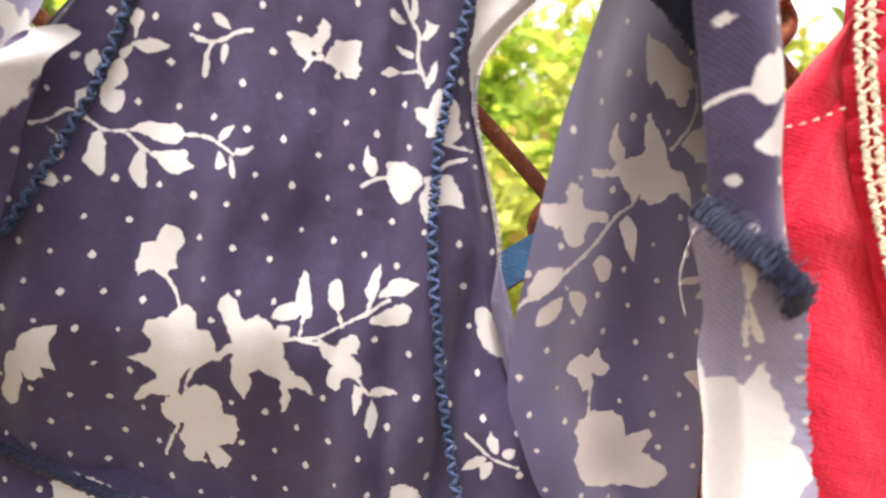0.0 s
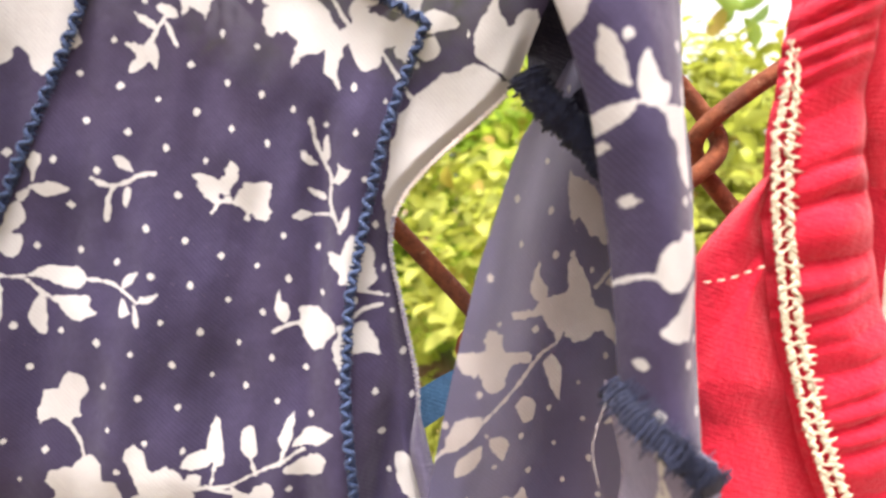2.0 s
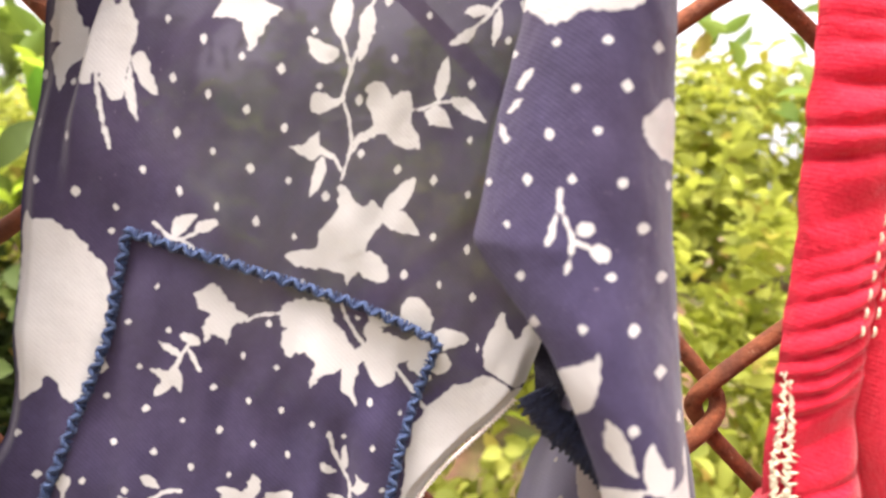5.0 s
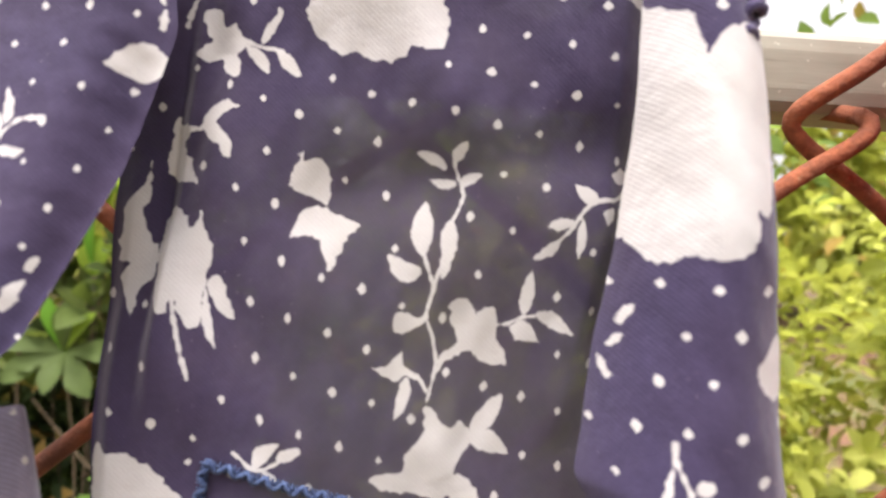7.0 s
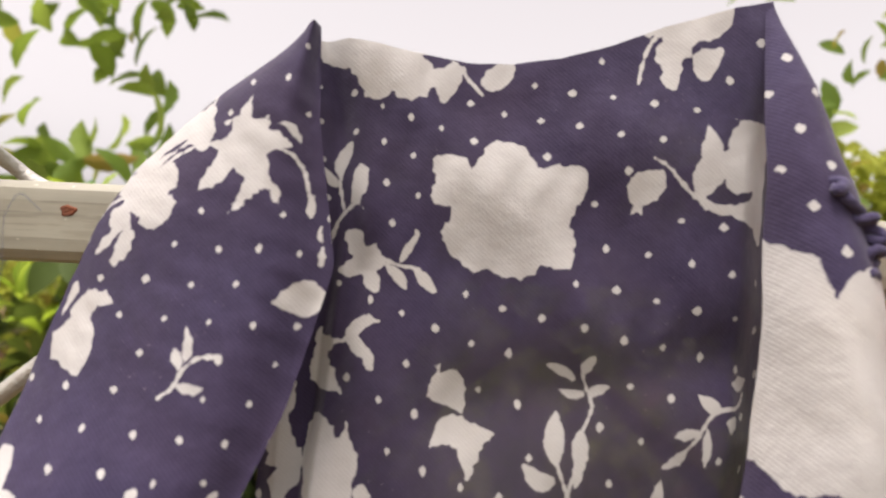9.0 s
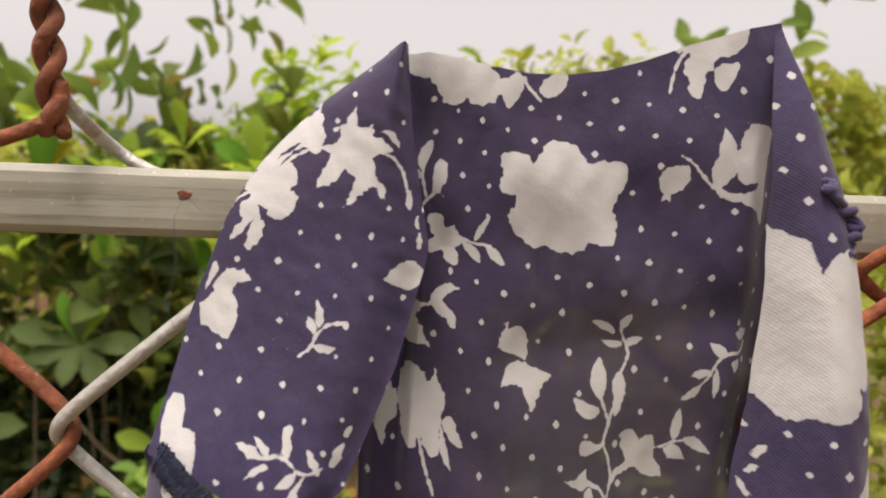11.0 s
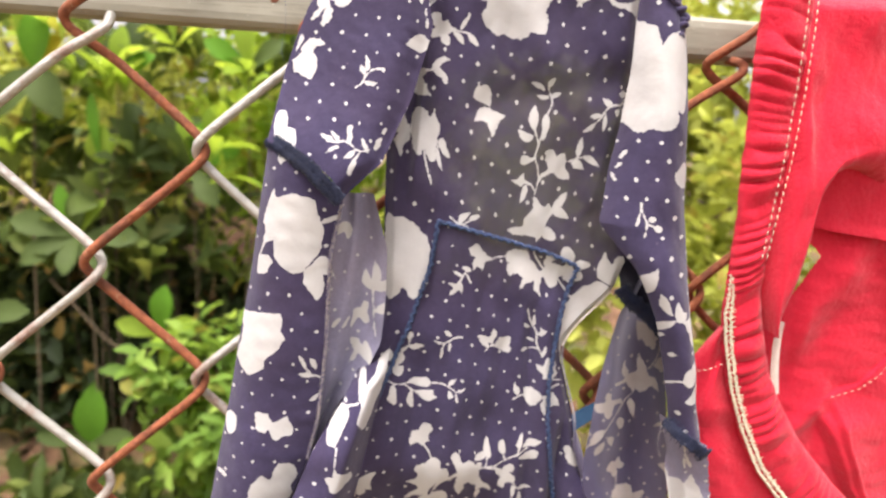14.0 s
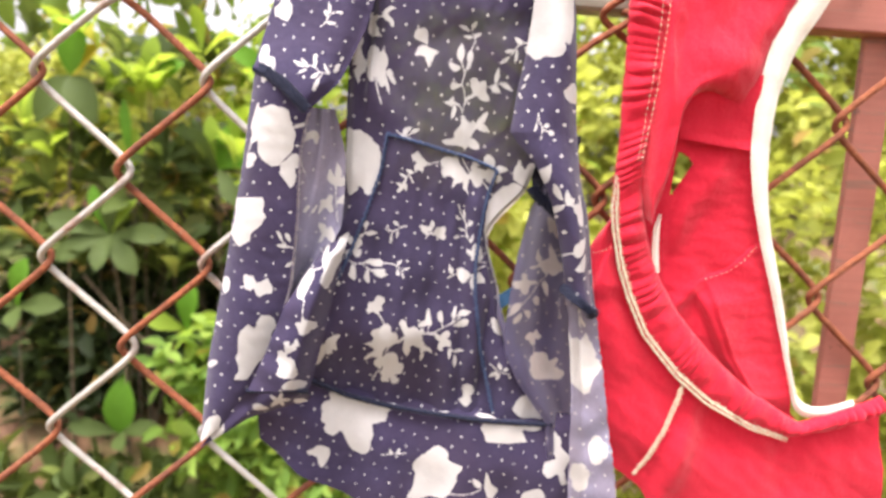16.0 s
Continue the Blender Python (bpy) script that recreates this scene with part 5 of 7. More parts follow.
stem("sleeve_r", (21.7, 21.1), (24.2, 20.1))
petal("sleeve_r", (30.1, 37.3), (31.5, 39.6), (35.4, 42.3), (38.9, 39.5), (39.4, 33.5), (34.1, 33.6), (31.1, 35.5))
petal("sleeve_r", (13.8, 42.7), (14.9, 45.0), (16.0, 45.2), (15.4, 43.5), (14.3, 42.1))
petal("sleeve_r", (12.9, 39.3), (13.8, 40.7), (14.8, 41.0), (14.3, 39.7), (13.2, 38.8))
petal("sleeve_r", (12.1, 37.4), (12.6, 36.8), (13.7, 34.9), (12.9, 34.4), (12.2, 35.5))
petal("torso", (-60.6, 63.8), (-60.8, 61.3), (-62.0, 58.8), (-63.3, 57.1), (-64.3, 55.5), (-64.1, 53.8), (-64.2, 51.8), (-65.1, 49.8), (-64.3, 48.4), (-64.8, 46.6), (-62.2, 46.3), (-64.4, 43.8), (-63.3, 42.3), (-61.4, 37.8), (-60.5, 39.6), (-60.8, 41.3), (-59.4, 43.4), (-58.3, 44.3), (-58.3, 49.0), (-59.5, 50.2), (-60.4, 52.7), (-61.1, 55.8), (-60.3, 57.3))
petal("torso", (-56.0, 70.5), (-53.5, 69.4), (-52.0, 69.7), (-51.3, 71.1), (-49.3, 73.8), (-47.4, 74.3), (-45.5, 73.1), (-47.3, 72.3), (-49.1, 70.7), (-47.6, 68.7), (-46.3, 66.7), (-46.5, 64.3), (-48.4, 66.3), (-50.2, 68.0), (-52.0, 69.1), (-53.4, 68.2), (-54.8, 66.2), (-53.3, 64.2), (-51.6, 59.9), (-53.7, 60.3), (-56.3, 60.2), (-57.9, 62.3), (-58.0, 65.1), (-57.2, 68.3), (-56.9, 71.4))
petal("sleeve_lower", (-113.2, -17.7), (-99.4, -15.9), (-98.9, -21.1), (-97.6, -24.5), (-100.7, -29.4), (-104.2, -32.0), (-104.7, -35.7), (-110.4, -38.6), (-113.7, -36.0), (-115.2, -32.8), (-113.1, -25.3))
petal("sleeve_lower", (-107.1, -51.5), (-104.7, -50.8), (-102.3, -52.0), (-101.1, -54.1), (-98.8, -53.3), (-97.1, -52.4), (-96.0, -52.0), (-94.2, -56.0), (-94.4, -59.0), (-96.9, -59.0), (-99.6, -60.8), (-101.4, -59.6), (-102.1, -56.7), (-103.1, -57.9), (-105.5, -57.5), (-106.9, -55.3))
petal("sleeve_lower", (-99.9, -70.5), (-98.2, -69.2), (-95.5, -68.9), (-93.0, -70.7), (-92.7, -75.2), (-94.4, -78.4), (-93.8, -81.7), (-95.4, -86.8), (-96.5, -89.3), (-99.9, -91.7), (-102.5, -95.9), (-104.2, -99.1), (-106.9, -100.0), (-110.2, -99.6), (-109.7, -97.4), (-108.1, -94.9), (-109.8, -89.9), (-108.8, -86.2), (-108.8, -81.2), (-107.7, -76.8), (-104.3, -73.5), (-101.5, -74.8), (-100.4, -73.5))
petal("sleeve_lower", (-118.7, -55.1), (-116.1, -53.1), (-114.0, -54.8), (-114.2, -58.9), (-116.8, -61.2), (-118.6, -59.1))
petal("sleeve_lower", (-121.5, -75.9), (-119.7, -74.5), (-116.8, -75.5), (-117.8, -76.6))
petal("sleeve_lower", (-125.6, -96.3), (-122.0, -92.7), (-118.8, -92.1), (-119.4, -94.0), (-123.5, -97.0))
petal("sleeve_lower", (-126.1, -114.5), (-122.5, -109.8), (-123.1, -113.2))
petal("sleeve_lower", (-124.5, -123.0), (-120.9, -117.8), (-116.7, -116.8), (-116.2, -120.2), (-119.3, -130.2), (-121.7, -131.6), (-124.0, -135.6), (-127.7, -137.0))
stem("sleeve_lower", (-92.6, -30.7), (-90.8, -34.2), (-88.0, -37.1), (-84.7, -38.4), (-83.8, -40.7), (-85.6, -44.4))
petal("sleeve_lower", (-92.8, -29.8), (-91.2, -31.2), (-90.0, -34.4), (-91.6, -33.6))
petal("sleeve_lower", (-89.5, -30.9), (-87.3, -31.7), (-86.8, -35.7), (-88.4, -33.8))
petal("sleeve_lower", (-92.7, -36.8), (-90.2, -35.9), (-87.4, -37.6), (-90.7, -38.0))
petal("sleeve_lower", (-84.9, -33.3), (-83.9, -35.3), (-83.5, -38.0), (-84.8, -37.8))
petal("sleeve_lower", (-89.2, -46.5), (-87.3, -44.4), (-85.4, -43.9), (-87.0, -46.6))
petal("flap", (-65.5, -30.4), (-63.2, -30.9), (-60.8, -33.1), (-62.9, -38.0), (-64.4, -42.9), (-67.0, -49.0), (-69.6, -55.8), (-71.4, -55.3), (-72.7, -52.3), (-72.3, -49.3), (-71.2, -46.8), (-72.5, -43.3), (-72.2, -38.5), (-70.5, -36.0), (-69.8, -40.2), (-68.1, -38.3), (-65.9, -35.2))
petal("flap", (-75.9, -47.1), (-75.2, -49.5), (-76.3, -51.9), (-77.8, -56.2), (-79.5, -59.3), (-80.0, -61.2), (-82.9, -60.5), (-83.3, -57.1), (-82.0, -53.4), (-81.6, -50.4), (-79.3, -47.9), (-77.6, -46.9))
stem("flap", (-72.4, -45.9), (-75.9, -47.1))
stem("flap", (-79.7, -61.2), (-80.1, -67.9))
petal("flap", (-83.6, -72.3), (-80.7, -71.6), (-80.3, -67.9), (-79.0, -70.3), (-75.4, -71.3), (-74.3, -71.3), (-73.6, -73.7), (-75.9, -75.0), (-77.0, -76.9), (-79.9, -77.7), (-81.7, -77.1), (-82.4, -74.1))
petal("flap", (-88.0, -81.1), (-85.7, -80.4), (-85.0, -82.8), (-83.3, -80.9), (-82.8, -79.0), (-81.5, -80.8), (-80.9, -83.3), (-82.6, -82.7), (-82.0, -84.6), (-84.3, -85.3), (-86.6, -87.9), (-84.8, -88.4), (-83.0, -90.2), (-82.3, -92.6), (-81.8, -96.4), (-83.2, -98.3), (-86.2, -97.8), (-88.6, -97.9), (-90.8, -96.1), (-89.9, -93.0), (-91.2, -89.9), (-90.8, -86.2), (-89.0, -84.9), (-87.2, -86.0))
petal("flap", (-87.9, -101.0), (-85.0, -99.0), (-81.4, -98.8), (-77.8, -100.6), (-78.9, -103.1), (-87.8, -103.5))
petal("peplum", (-72.0, -115.5), (-68.4, -113.4), (-69.2, -110.8), (-66.3, -109.4), (-62.4, -110.1), (-57.1, -112.2), (-49.3, -113.7), (-44.1, -114.3), (-34.9, -116.5), (-39.9, -118.7), (-40.4, -121.2), (-41.6, -123.6), (-46.0, -124.6), (-47.2, -125.6), (-46.9, -130.3), (-47.9, -135.5), (-49.0, -139.1), (-52.9, -140.4), (-58.3, -136.8), (-60.4, -132.6), (-61.8, -129.3), (-63.7, -129.3), (-66.1, -131.1), (-68.6, -130.2), (-70.5, -127.9), (-70.1, -125.4), (-72.0, -122.6), (-71.7, -119.1))
petal("torso", (-72.8, -87.0), (-69.1, -83.6), (-66.1, -83.1), (-66.6, -86.4), (-68.3, -88.3), (-68.3, -91.0), (-70.7, -91.6), (-72.0, -89.6))
petal("torso", (-76.6, -93.3), (-74.6, -90.7), (-73.2, -92.5), (-73.8, -96.0), (-76.5, -97.3), (-77.9, -95.6))
petal("peplum", (2.5, -120.3), (7.3, -119.7), (14.0, -120.4), (15.2, -122.2), (21.8, -123.0), (35.4, -124.0), (36.6, -125.4), (32.6, -126.8), (27.3, -126.4), (28.8, -129.6), (28.9, -132.5), (10.2, -133.0), (8.7, -129.4), (6.5, -126.7), (7.0, -123.2), (5.8, -121.3))
petal("lower_r", (44.4, -76.2), (45.8, -74.2), (47.0, -76.6), (48.2, -75.0), (49.6, -75.9), (50.6, -72.6), (51.3, -70.8), (52.2, -73.2), (54.2, -76.0), (55.8, -79.0), (57.6, -81.6), (57.0, -83.4), (59.4, -85.2), (61.0, -88.2), (59.5, -92.0), (57.1, -96.0), (56.9, -101.2), (54.5, -102.7), (49.1, -99.6), (47.6, -91.2), (46.4, -84.7), (44.7, -79.6))
petal("torso", (8.3, -71.3), (10.0, -70.3), (13.2, -74.1), (15.2, -77.4), (14.2, -79.2), (10.6, -77.6), (9.1, -75.2))
petal("torso", (-3.8, -106.1), (-2.1, -104.3), (1.4, -105.3), (2.6, -109.4), (0.5, -110.9), (1.4, -113.9), (-1.7, -116.6), (-5.2, -113.1), (-2.8, -111.0))
petal("torso", (22.3, -117.4), (23.8, -112.3), (26.9, -109.4), (32.1, -108.8), (35.3, -112.0), (40.1, -117.7), (43.9, -120.7), (43.6, -124.3), (35.7, -122.1), (27.4, -121.5))
petal("grey", (24.8, -43.6), (27.9, -43.6), (29.8, -43.1), (31.1, -41.6), (32.8, -40.8), (35.1, -39.8), (34.9, -36.5), (34.7, -32.9), (35.9, -33.8), (37.4, -35.6), (38.9, -38.7), (39.6, -40.7), (41.1, -41.9), (43.4, -43.0), (44.9, -46.2), (45.4, -48.8), (43.6, -47.3), (41.4, -46.2), (40.3, -47.7), (38.1, -48.9), (36.3, -48.1), (35.5, -47.2), (34.4, -49.3), (33.8, -47.4), (31.7, -45.6), (31.1, -44.3), (29.7, -44.8), (26.6, -45.1))
petal("grey", (29.4, -35.1), (30.0, -37.8), (31.5, -39.6), (31.4, -41.6), (30.0, -42.1), (28.3, -40.3), (28.5, -37.3))
petal("grey", (41.4, -37.5), (43.6, -34.9), (47.1, -32.6), (49.3, -33.6), (50.6, -41.5), (47.0, -40.5), (44.3, -39.8), (42.6, -38.3))
stem("grey", (39.9, -38.6), (42.8, -34.3), (44.0, -30.1), (43.2, -26.2))
petal("grey", (32.8, -19.2), (34.0, -20.0), (36.1, -20.3), (38.1, -22.0), (41.7, -24.1), (42.8, -26.3), (42.1, -28.1), (41.6, -30.5), (40.2, -31.0), (39.0, -29.5), (38.0, -29.9), (36.4, -27.8), (35.3, -26.9), (35.3, -29.2), (34.4, -27.4), (33.4, -24.9))
petal("grey", (16.3, -51.1), (18.7, -50.8), (21.2, -50.1), (20.9, -47.8), (21.9, -46.7), (24.0, -47.9), (24.8, -50.4), (27.3, -51.0), (30.3, -51.2), (29.8, -53.0), (27.0, -53.0), (25.8, -55.2), (25.3, -57.1), (23.4, -57.9), (21.9, -56.7), (20.9, -54.4), (19.1, -54.5), (17.5, -53.3))
stem("grey", (33.7, -49.7), (31.3, -51.9), (29.1, -55.6), (26.1, -59.1), (22.0, -62.4), (18.9, -65.4), (15.9, -67.7), (14.3, -69.8))
petal("grey", (28.2, -60.0), (30.0, -58.8), (31.9, -60.0), (31.8, -63.0), (30.1, -63.6), (28.7, -61.5))
petal("grey", (32.5, -52.8), (33.9, -51.2), (35.8, -53.5), (36.4, -59.6), (34.1, -56.7))
petal("grey", (16.5, -64.7), (17.6, -62.2), (19.9, -61.2), (22.4, -61.4), (21.7, -63.8), (20.0, -65.8), (17.3, -67.5), (16.3, -66.7))
petal("grey", (18.6, -71.8), (18.5, -69.3), (20.6, -67.2), (22.8, -66.3), (22.5, -69.2), (20.7, -71.2))
petal("grey", (22.8, -64.3), (24.1, -65.3), (26.3, -65.5), (27.8, -67.1), (27.1, -70.1), (25.0, -67.9))
petal("grey", (25.6, -79.6), (26.0, -78.2), (28.2, -77.0), (30.1, -77.9), (31.6, -76.2), (32.9, -77.8), (34.8, -79.8), (33.4, -81.4), (31.0, -80.8), (31.9, -82.9), (29.7, -84.2), (28.2, -81.5), (26.3, -80.7))
stem("grey", (31.2, -82.4), (31.2, -84.9), (31.2, -88.3))
petal("grey", (29.5, -89.3), (31.8, -87.9), (36.4, -87.9), (38.8, -89.6), (39.7, -92.4), (41.6, -91.5), (43.8, -90.3), (43.7, -92.1), (43.2, -95.2), (46.2, -96.5), (47.9, -98.4), (44.4, -102.5), (32.2, -100.6), (28.7, -95.3), (29.8, -93.0), (28.4, -90.8))
petal("grey", (44.6, -62.7), (46.3, -61.0), (49.0, -60.8), (49.9, -61.6), (47.5, -62.2))
petal("grey", (48.9, -58.2), (51.1, -58.9), (52.0, -61.4), (50.4, -61.0))
petal("grey", (48.2, -64.9), (49.2, -62.8), (51.7, -63.0), (51.4, -64.3))
petal("grey", (54.8, -59.1), (56.5, -59.9), (58.5, -61.3), (58.1, -63.4), (57.4, -66.5), (56.2, -65.6))
petal("grey", (53.4, -67.9), (54.1, -65.3), (55.6, -64.6), (54.8, -66.8))
stem("grey", (49.9, -61.6), (53.4, -63.6), (55.7, -63.1))
petal("grey", (48.3, -79.0), (50.7, -77.7), (52.4, -78.5), (54.2, -82.0), (55.0, -86.6), (53.5, -87.3), (52.1, -84.8), (51.3, -82.3), (49.5, -80.4))
petal("sleeve_r", (26.1, 6.8), (26.5, 3.0), (26.1, -0.8), (24.7, -2.8), (22.9, -1.8), (21.5, 1.2), (22.1, 3.4), (23.9, 4.6), (25.3, 5.8))
petal("sleeve_r", (27.8, -2.0), (29.7, -3.2), (31.4, -6.0), (32.7, -9.2), (30.8, -8.8), (28.6, -6.4), (28.0, -4.2))
petal("sleeve_r", (34.0, -4.5), (35.4, -6.6), (36.4, -8.0), (38.0, -8.2), (37.6, -10.4), (36.0, -11.4), (34.2, -11.2), (33.3, -9.4), (33.2, -6.4))
petal("sleeve_r", (28.4, -16.2), (28.8, -13.4), (30.4, -11.8), (33.4, -11.0), (32.8, -13.0), (30.4, -15.4))
petal("sleeve_r", (37.4, -11.2), (39.4, -10.6), (41.2, -10.4), (40.6, -7.8), (41.2, -6.2), (42.2, -8.0), (43.0, -11.5), (44.4, -15.5), (44.0, -20.5), (42.4, -20.8), (41.0, -19.6), (40.0, -17.6), (39.4, -15.5), (38.2, -14.6))
stem("sleeve_r", (33.0, -11.0), (35.4, -11.2), (37.6, -11.6))
petal("sleeve_r", (45.4, -25.6), (45.2, -29.5), (44.2, -32.0), (42.4, -34.0), (40.4, -34.2), (39.0, -32.5), (38.9, -30.0), (39.9, -28.2), (41.4, -27.6), (42.0, -26.4), (43.6, -26.6))
stem("sleeve_r", (39.2, -32.4), (36.9, -33.0), (35.0, -34.8), (34.4, -37.0), (34.6, -39.0))
petal("sleeve_r", (45.7, -32.6), (46.0, -37.0), (45.4, -40.3), (43.4, -40.9), (41.4, -40.4), (40.4, -39.6), (42.0, -37.4), (43.4, -34.8))
petal("sleeve_r", (35.0, -38.6), (36.0, -39.4), (36.3, -42.6), (35.4, -42.0), (34.8, -40.0))


# ---------------------------------------------------------------- the navy dress
dress = thing("child_dress", "navy cotton child's dress with white flower print on the fence", "dress", at=(-0.02, 0.125, BASE + 0.12))


def dpart(ob):
    """Keeps a part where it was modelled although its thing stands elsewhere."""
    ob.matrix_parent_inverse = Matrix.Translation(dress.location).inverted()
    return ob


# bodice front
TL = profile((128, -62), (106, -64), (82, -65), (62, -66), (48, -66.5), (34, -66.5), (14, -66), (-10, -65.5), (-22, -67), (-40, -77), (-68, -92), (-104, -100))
TR = profile((134, 22), (118, 24.5), (108, 27), (95, 30.5), (80, 33), (60, 35), (40, 34), (22, 29), (12, 26.5), (4, 24), (-6, 21.5), (-10, 18.5), (-14.5, 14.5), (-20, 9.3), (-25, 5.6), (-30, 3.4), (-36, 3.6), (-42, 5.6), (-57, 10.5), (-68, 12), (-80, 16), (-100, 27.5), (-122, 44))
neck = flat((0, 124), (0.1, 124.3), (0.22, 122.7), (0.35, 121), (0.45, 120.8), (0.55, 121.8), (0.66, 124.6), (0.76, 127.8), (0.92, 131.8), (1, 133.2))
waist = flat((0, -98), (0.13, -103.5), (0.29, -111), (0.44, -116), (0.74, -121.4), (1, -122.8))
X, Z, u, v = by_height(TL, TR, waist, neck, 0.27)


def torso_depth(X, Z):
    y = 122 + 1.0 * wrinkle(X, Z, 3, 40) + 0.26 * wrinkle(X, Z, 4, 12)
    y = y + 1.5 * np.sin(X * 0.2 + 0.9 * np.sin(Z * 0.03)) * step(15, -60, Z) + 0.35 * np.sin(X * 0.62 - Z * 0.05 + 1.1 * np.sin(Z * 0.045)) * step(20, -20, Z)
    y = y + 0.4 * np.sin((X + 0.6 * Z) * 0.14) * step(40, 70, Z)
    y = y + 5 * step(105, 134, Z) * step(-40, -20, -np.abs(X + 20)) * 0.6
    y = y - 1.6 * np.exp(-((X + 1.0 + 0.06 * (Z + 60)) / 3.0) ** 2) * step(-10, -30, Z)
    y = y + 2.2 * np.exp(-((X + 7.5 + 0.04 * (Z + 60)) / 2.6) ** 2) * step(-5, -30, Z)
    y = y + 2.5 * step(-85, -120, Z)
    y = y + 5 * step(1.6, -1.6, X - np.interp(Z, [0, 50, 82, 100], [-59, -56.5, -54, -53])) * step(12, 48, Z) * step(112, 70, Z)
    y = y + 13.5 * step(-6.5, 7, X - np.interp(Z, [20, 30, 55, 83, 130], [13, 16, 21, 22.5, 24])) * step(12, 36, Z) * step(128, 96, Z)
    y = y + 3.0 * np.exp(-((X - np.interp(Z, [40, 62, 82, 126], [-62, -54, -51, -58])) / 3.5) ** 2) * step(30, 60, Z)
    y = y + 1.0 * np.exp(-((Z - 0.25 * X - 66) / 5.0) ** 2) * step(-45, -20, X) * step(30, 5, X)
    y = y + 4.5 * step(2, -36, X) * step(30, 75, Z)
    y = y + 2.6 * np.exp(-((X - 7.0 - 0.05 * (Z + 60)) / 2.4) ** 2) * step(-45, -75, Z)
    return y


Y = torso_depth(X, Z) + 3.5 * (1 - step(0, 4, X - TL(Z))) * step(70, 40, Z) + 2.5 * (1 - step(0, 3, TR(Z) - X)) * step(10, -10, Z)


def hang_back(X, Z):
    """How far the loose side of the waist hangs back towards the fence."""
    return 13.5 * step(-78, -113, Z) * step(14, -42, X)


bodice = dpart(cloth("bodice", "torso", X, Y, Z, cloth_sheer, dress, "thin worn navy flower print bodice", out=hang_back(X, Z)))
# neck facing, turned back over the fence top
A = [(-58, 123), (-45, 121.6), (-27, 119.6), (-9, 123.2), (15, 130.6), (21, 131.8)]
X, Z, u, v = between(A, [(x, z - 4) for x, z in A], 0.6)
Y = torso_depth(X, Z * 0 + 124) + 1.2 + 11 * step(0, 0.7, v)
dpart(cloth("neck_facing", "torso", X, Y, Z + 1.6 * np.sin(v * math.pi), cloth_back, dress, "reverse side of the neck edge"))

# upper sleeve on the side of the open fence
SL = profile((125, -61), (117.5, -69.9), (111.8, -77.1), (104.1, -84.6), (98.1, -89.6), (88.0, -95.2), (77.7, -98.9), (65.4, -102.5), (54.5, -104.4), (40.8, -106.2), (20, -108))
SR = profile((126.5, -58.5), (106.3, -56.9), (82.0, -52.7), (72.2, -55.1), (58.7, -58.6), (36.1, -67.9), (23.6, -80.5), soft=2)
X, Z, u, v = by_height(SL, SR, flat((0, 41), (0.35, 36.5), (0.7, 30), (1, 23.5)), flat((0, 124), (1, 125)), 0.32)
Y = profile((23, 100), (33, 101), (42, 104), (60, 110), (77, 112.5), (100, 116), (124, 120), soft=9)(Z) + profile((23, 3), (38, 5), (60, 12.5), (124, 8), soft=14)(Z) * np.abs(1 - u) ** 2.2 + 4.0 * step(0.7, 1.0, u) ** 2
Y = Y + 0.7 * wrinkle(X, Z, 7, 45) + 0.15 * wrinkle(X, Z, 8, 9)
upper_sleeve = dpart(cloth("upper_sleeve", "sleeve_l", X, Y, Z, cloth_navy, dress, lattice="sleeve"))

# lower sleeve, slit open
LL = profile((41, -106), (1, -110.5), (-45, -117), (-94, -125), (-135, -128))
LR = profile((24, -80.0), (5, -83.2), (-27.5, -83.7), (-53, -85.5), (-69, -89), (-104, -103.5), (-120, -112), (-135, -122))
X, Z, u, v = by_height(LL, LR, flat((0, -134), (0.5, -128), (1, -121)), flat((0, 41), (0.35, 36), (0.7, 29.5), (1, 23)), 0.5)
Y = 103 - 2 * np.sin(u * math.pi) + 9 * (1 - u) ** 5 + 0.7 * wrinkle(X, Z, 11, 55) + 0.15 * wrinkle(X, Z, 12, 10) + 1.5 * u ** 4
lower_sleeve = dpart(cloth("lower_sleeve", "sleeve_lower", X, Y, Z, cloth_navy, dress, lattice="sleeve"))
IL = profile((28, -82), (5, -85), (-27, -86), (-53, -88), (-72, -91), (-104, -106))
IR = profile((26, -70.5), (6, -64.6), (-10, -64.3), (-28, -65.3), (-40, -71), (-50, -79), (-60, -84), (-72, -88), (-104, -100))
X, Z, u, v = by_height(IL, IR, flat((0, -102), (1, -102)), flat((0, 25), (1, 25)), 0.6)
Y = 106 + 11 * np.sin(u * math.pi * 0.9) ** 0.8 - 4.5 * np.exp(-((u - 0.42 - 0.1 * np.sin(Z * 0.05)) / 0.16) ** 2) + 2.0 * u + 0.8 * wrinkle(X, Z, 15, 25)
dpart(cloth("sleeve_inside", "inner_l", X, Y, Z, cloth_pale, dress, "pale reverse side seen through the slit"))
A = [(-73, -38), (-80, -50), (-88.5, -64.5), (-97, -88), (-104, -105)]
B = [(-61.5, -30), (-65, -48), (-69, -68), (-73, -88), (-76.5, -104)]
X, Z, u, v = between(A, B, 0.5)
Y = 105 - 3.5 * np.sin(v * math.pi) + 5 * v ** 5 + 1.0 * wrinkle(X, Z, 17, 24) + 8 * (1 - step(0, 0.12, u)) - 2 * u
dpart(cloth("sleeve_flap", "flap", X, Y, Z, cloth_navy, dress, lattice="sleeve", out=-9.0 * step(0, 0.5, u) * step(1.0, 0.6, v)))
A = [(-103.5, -103.5), (-92, -102.5), (-76, -102.5)]
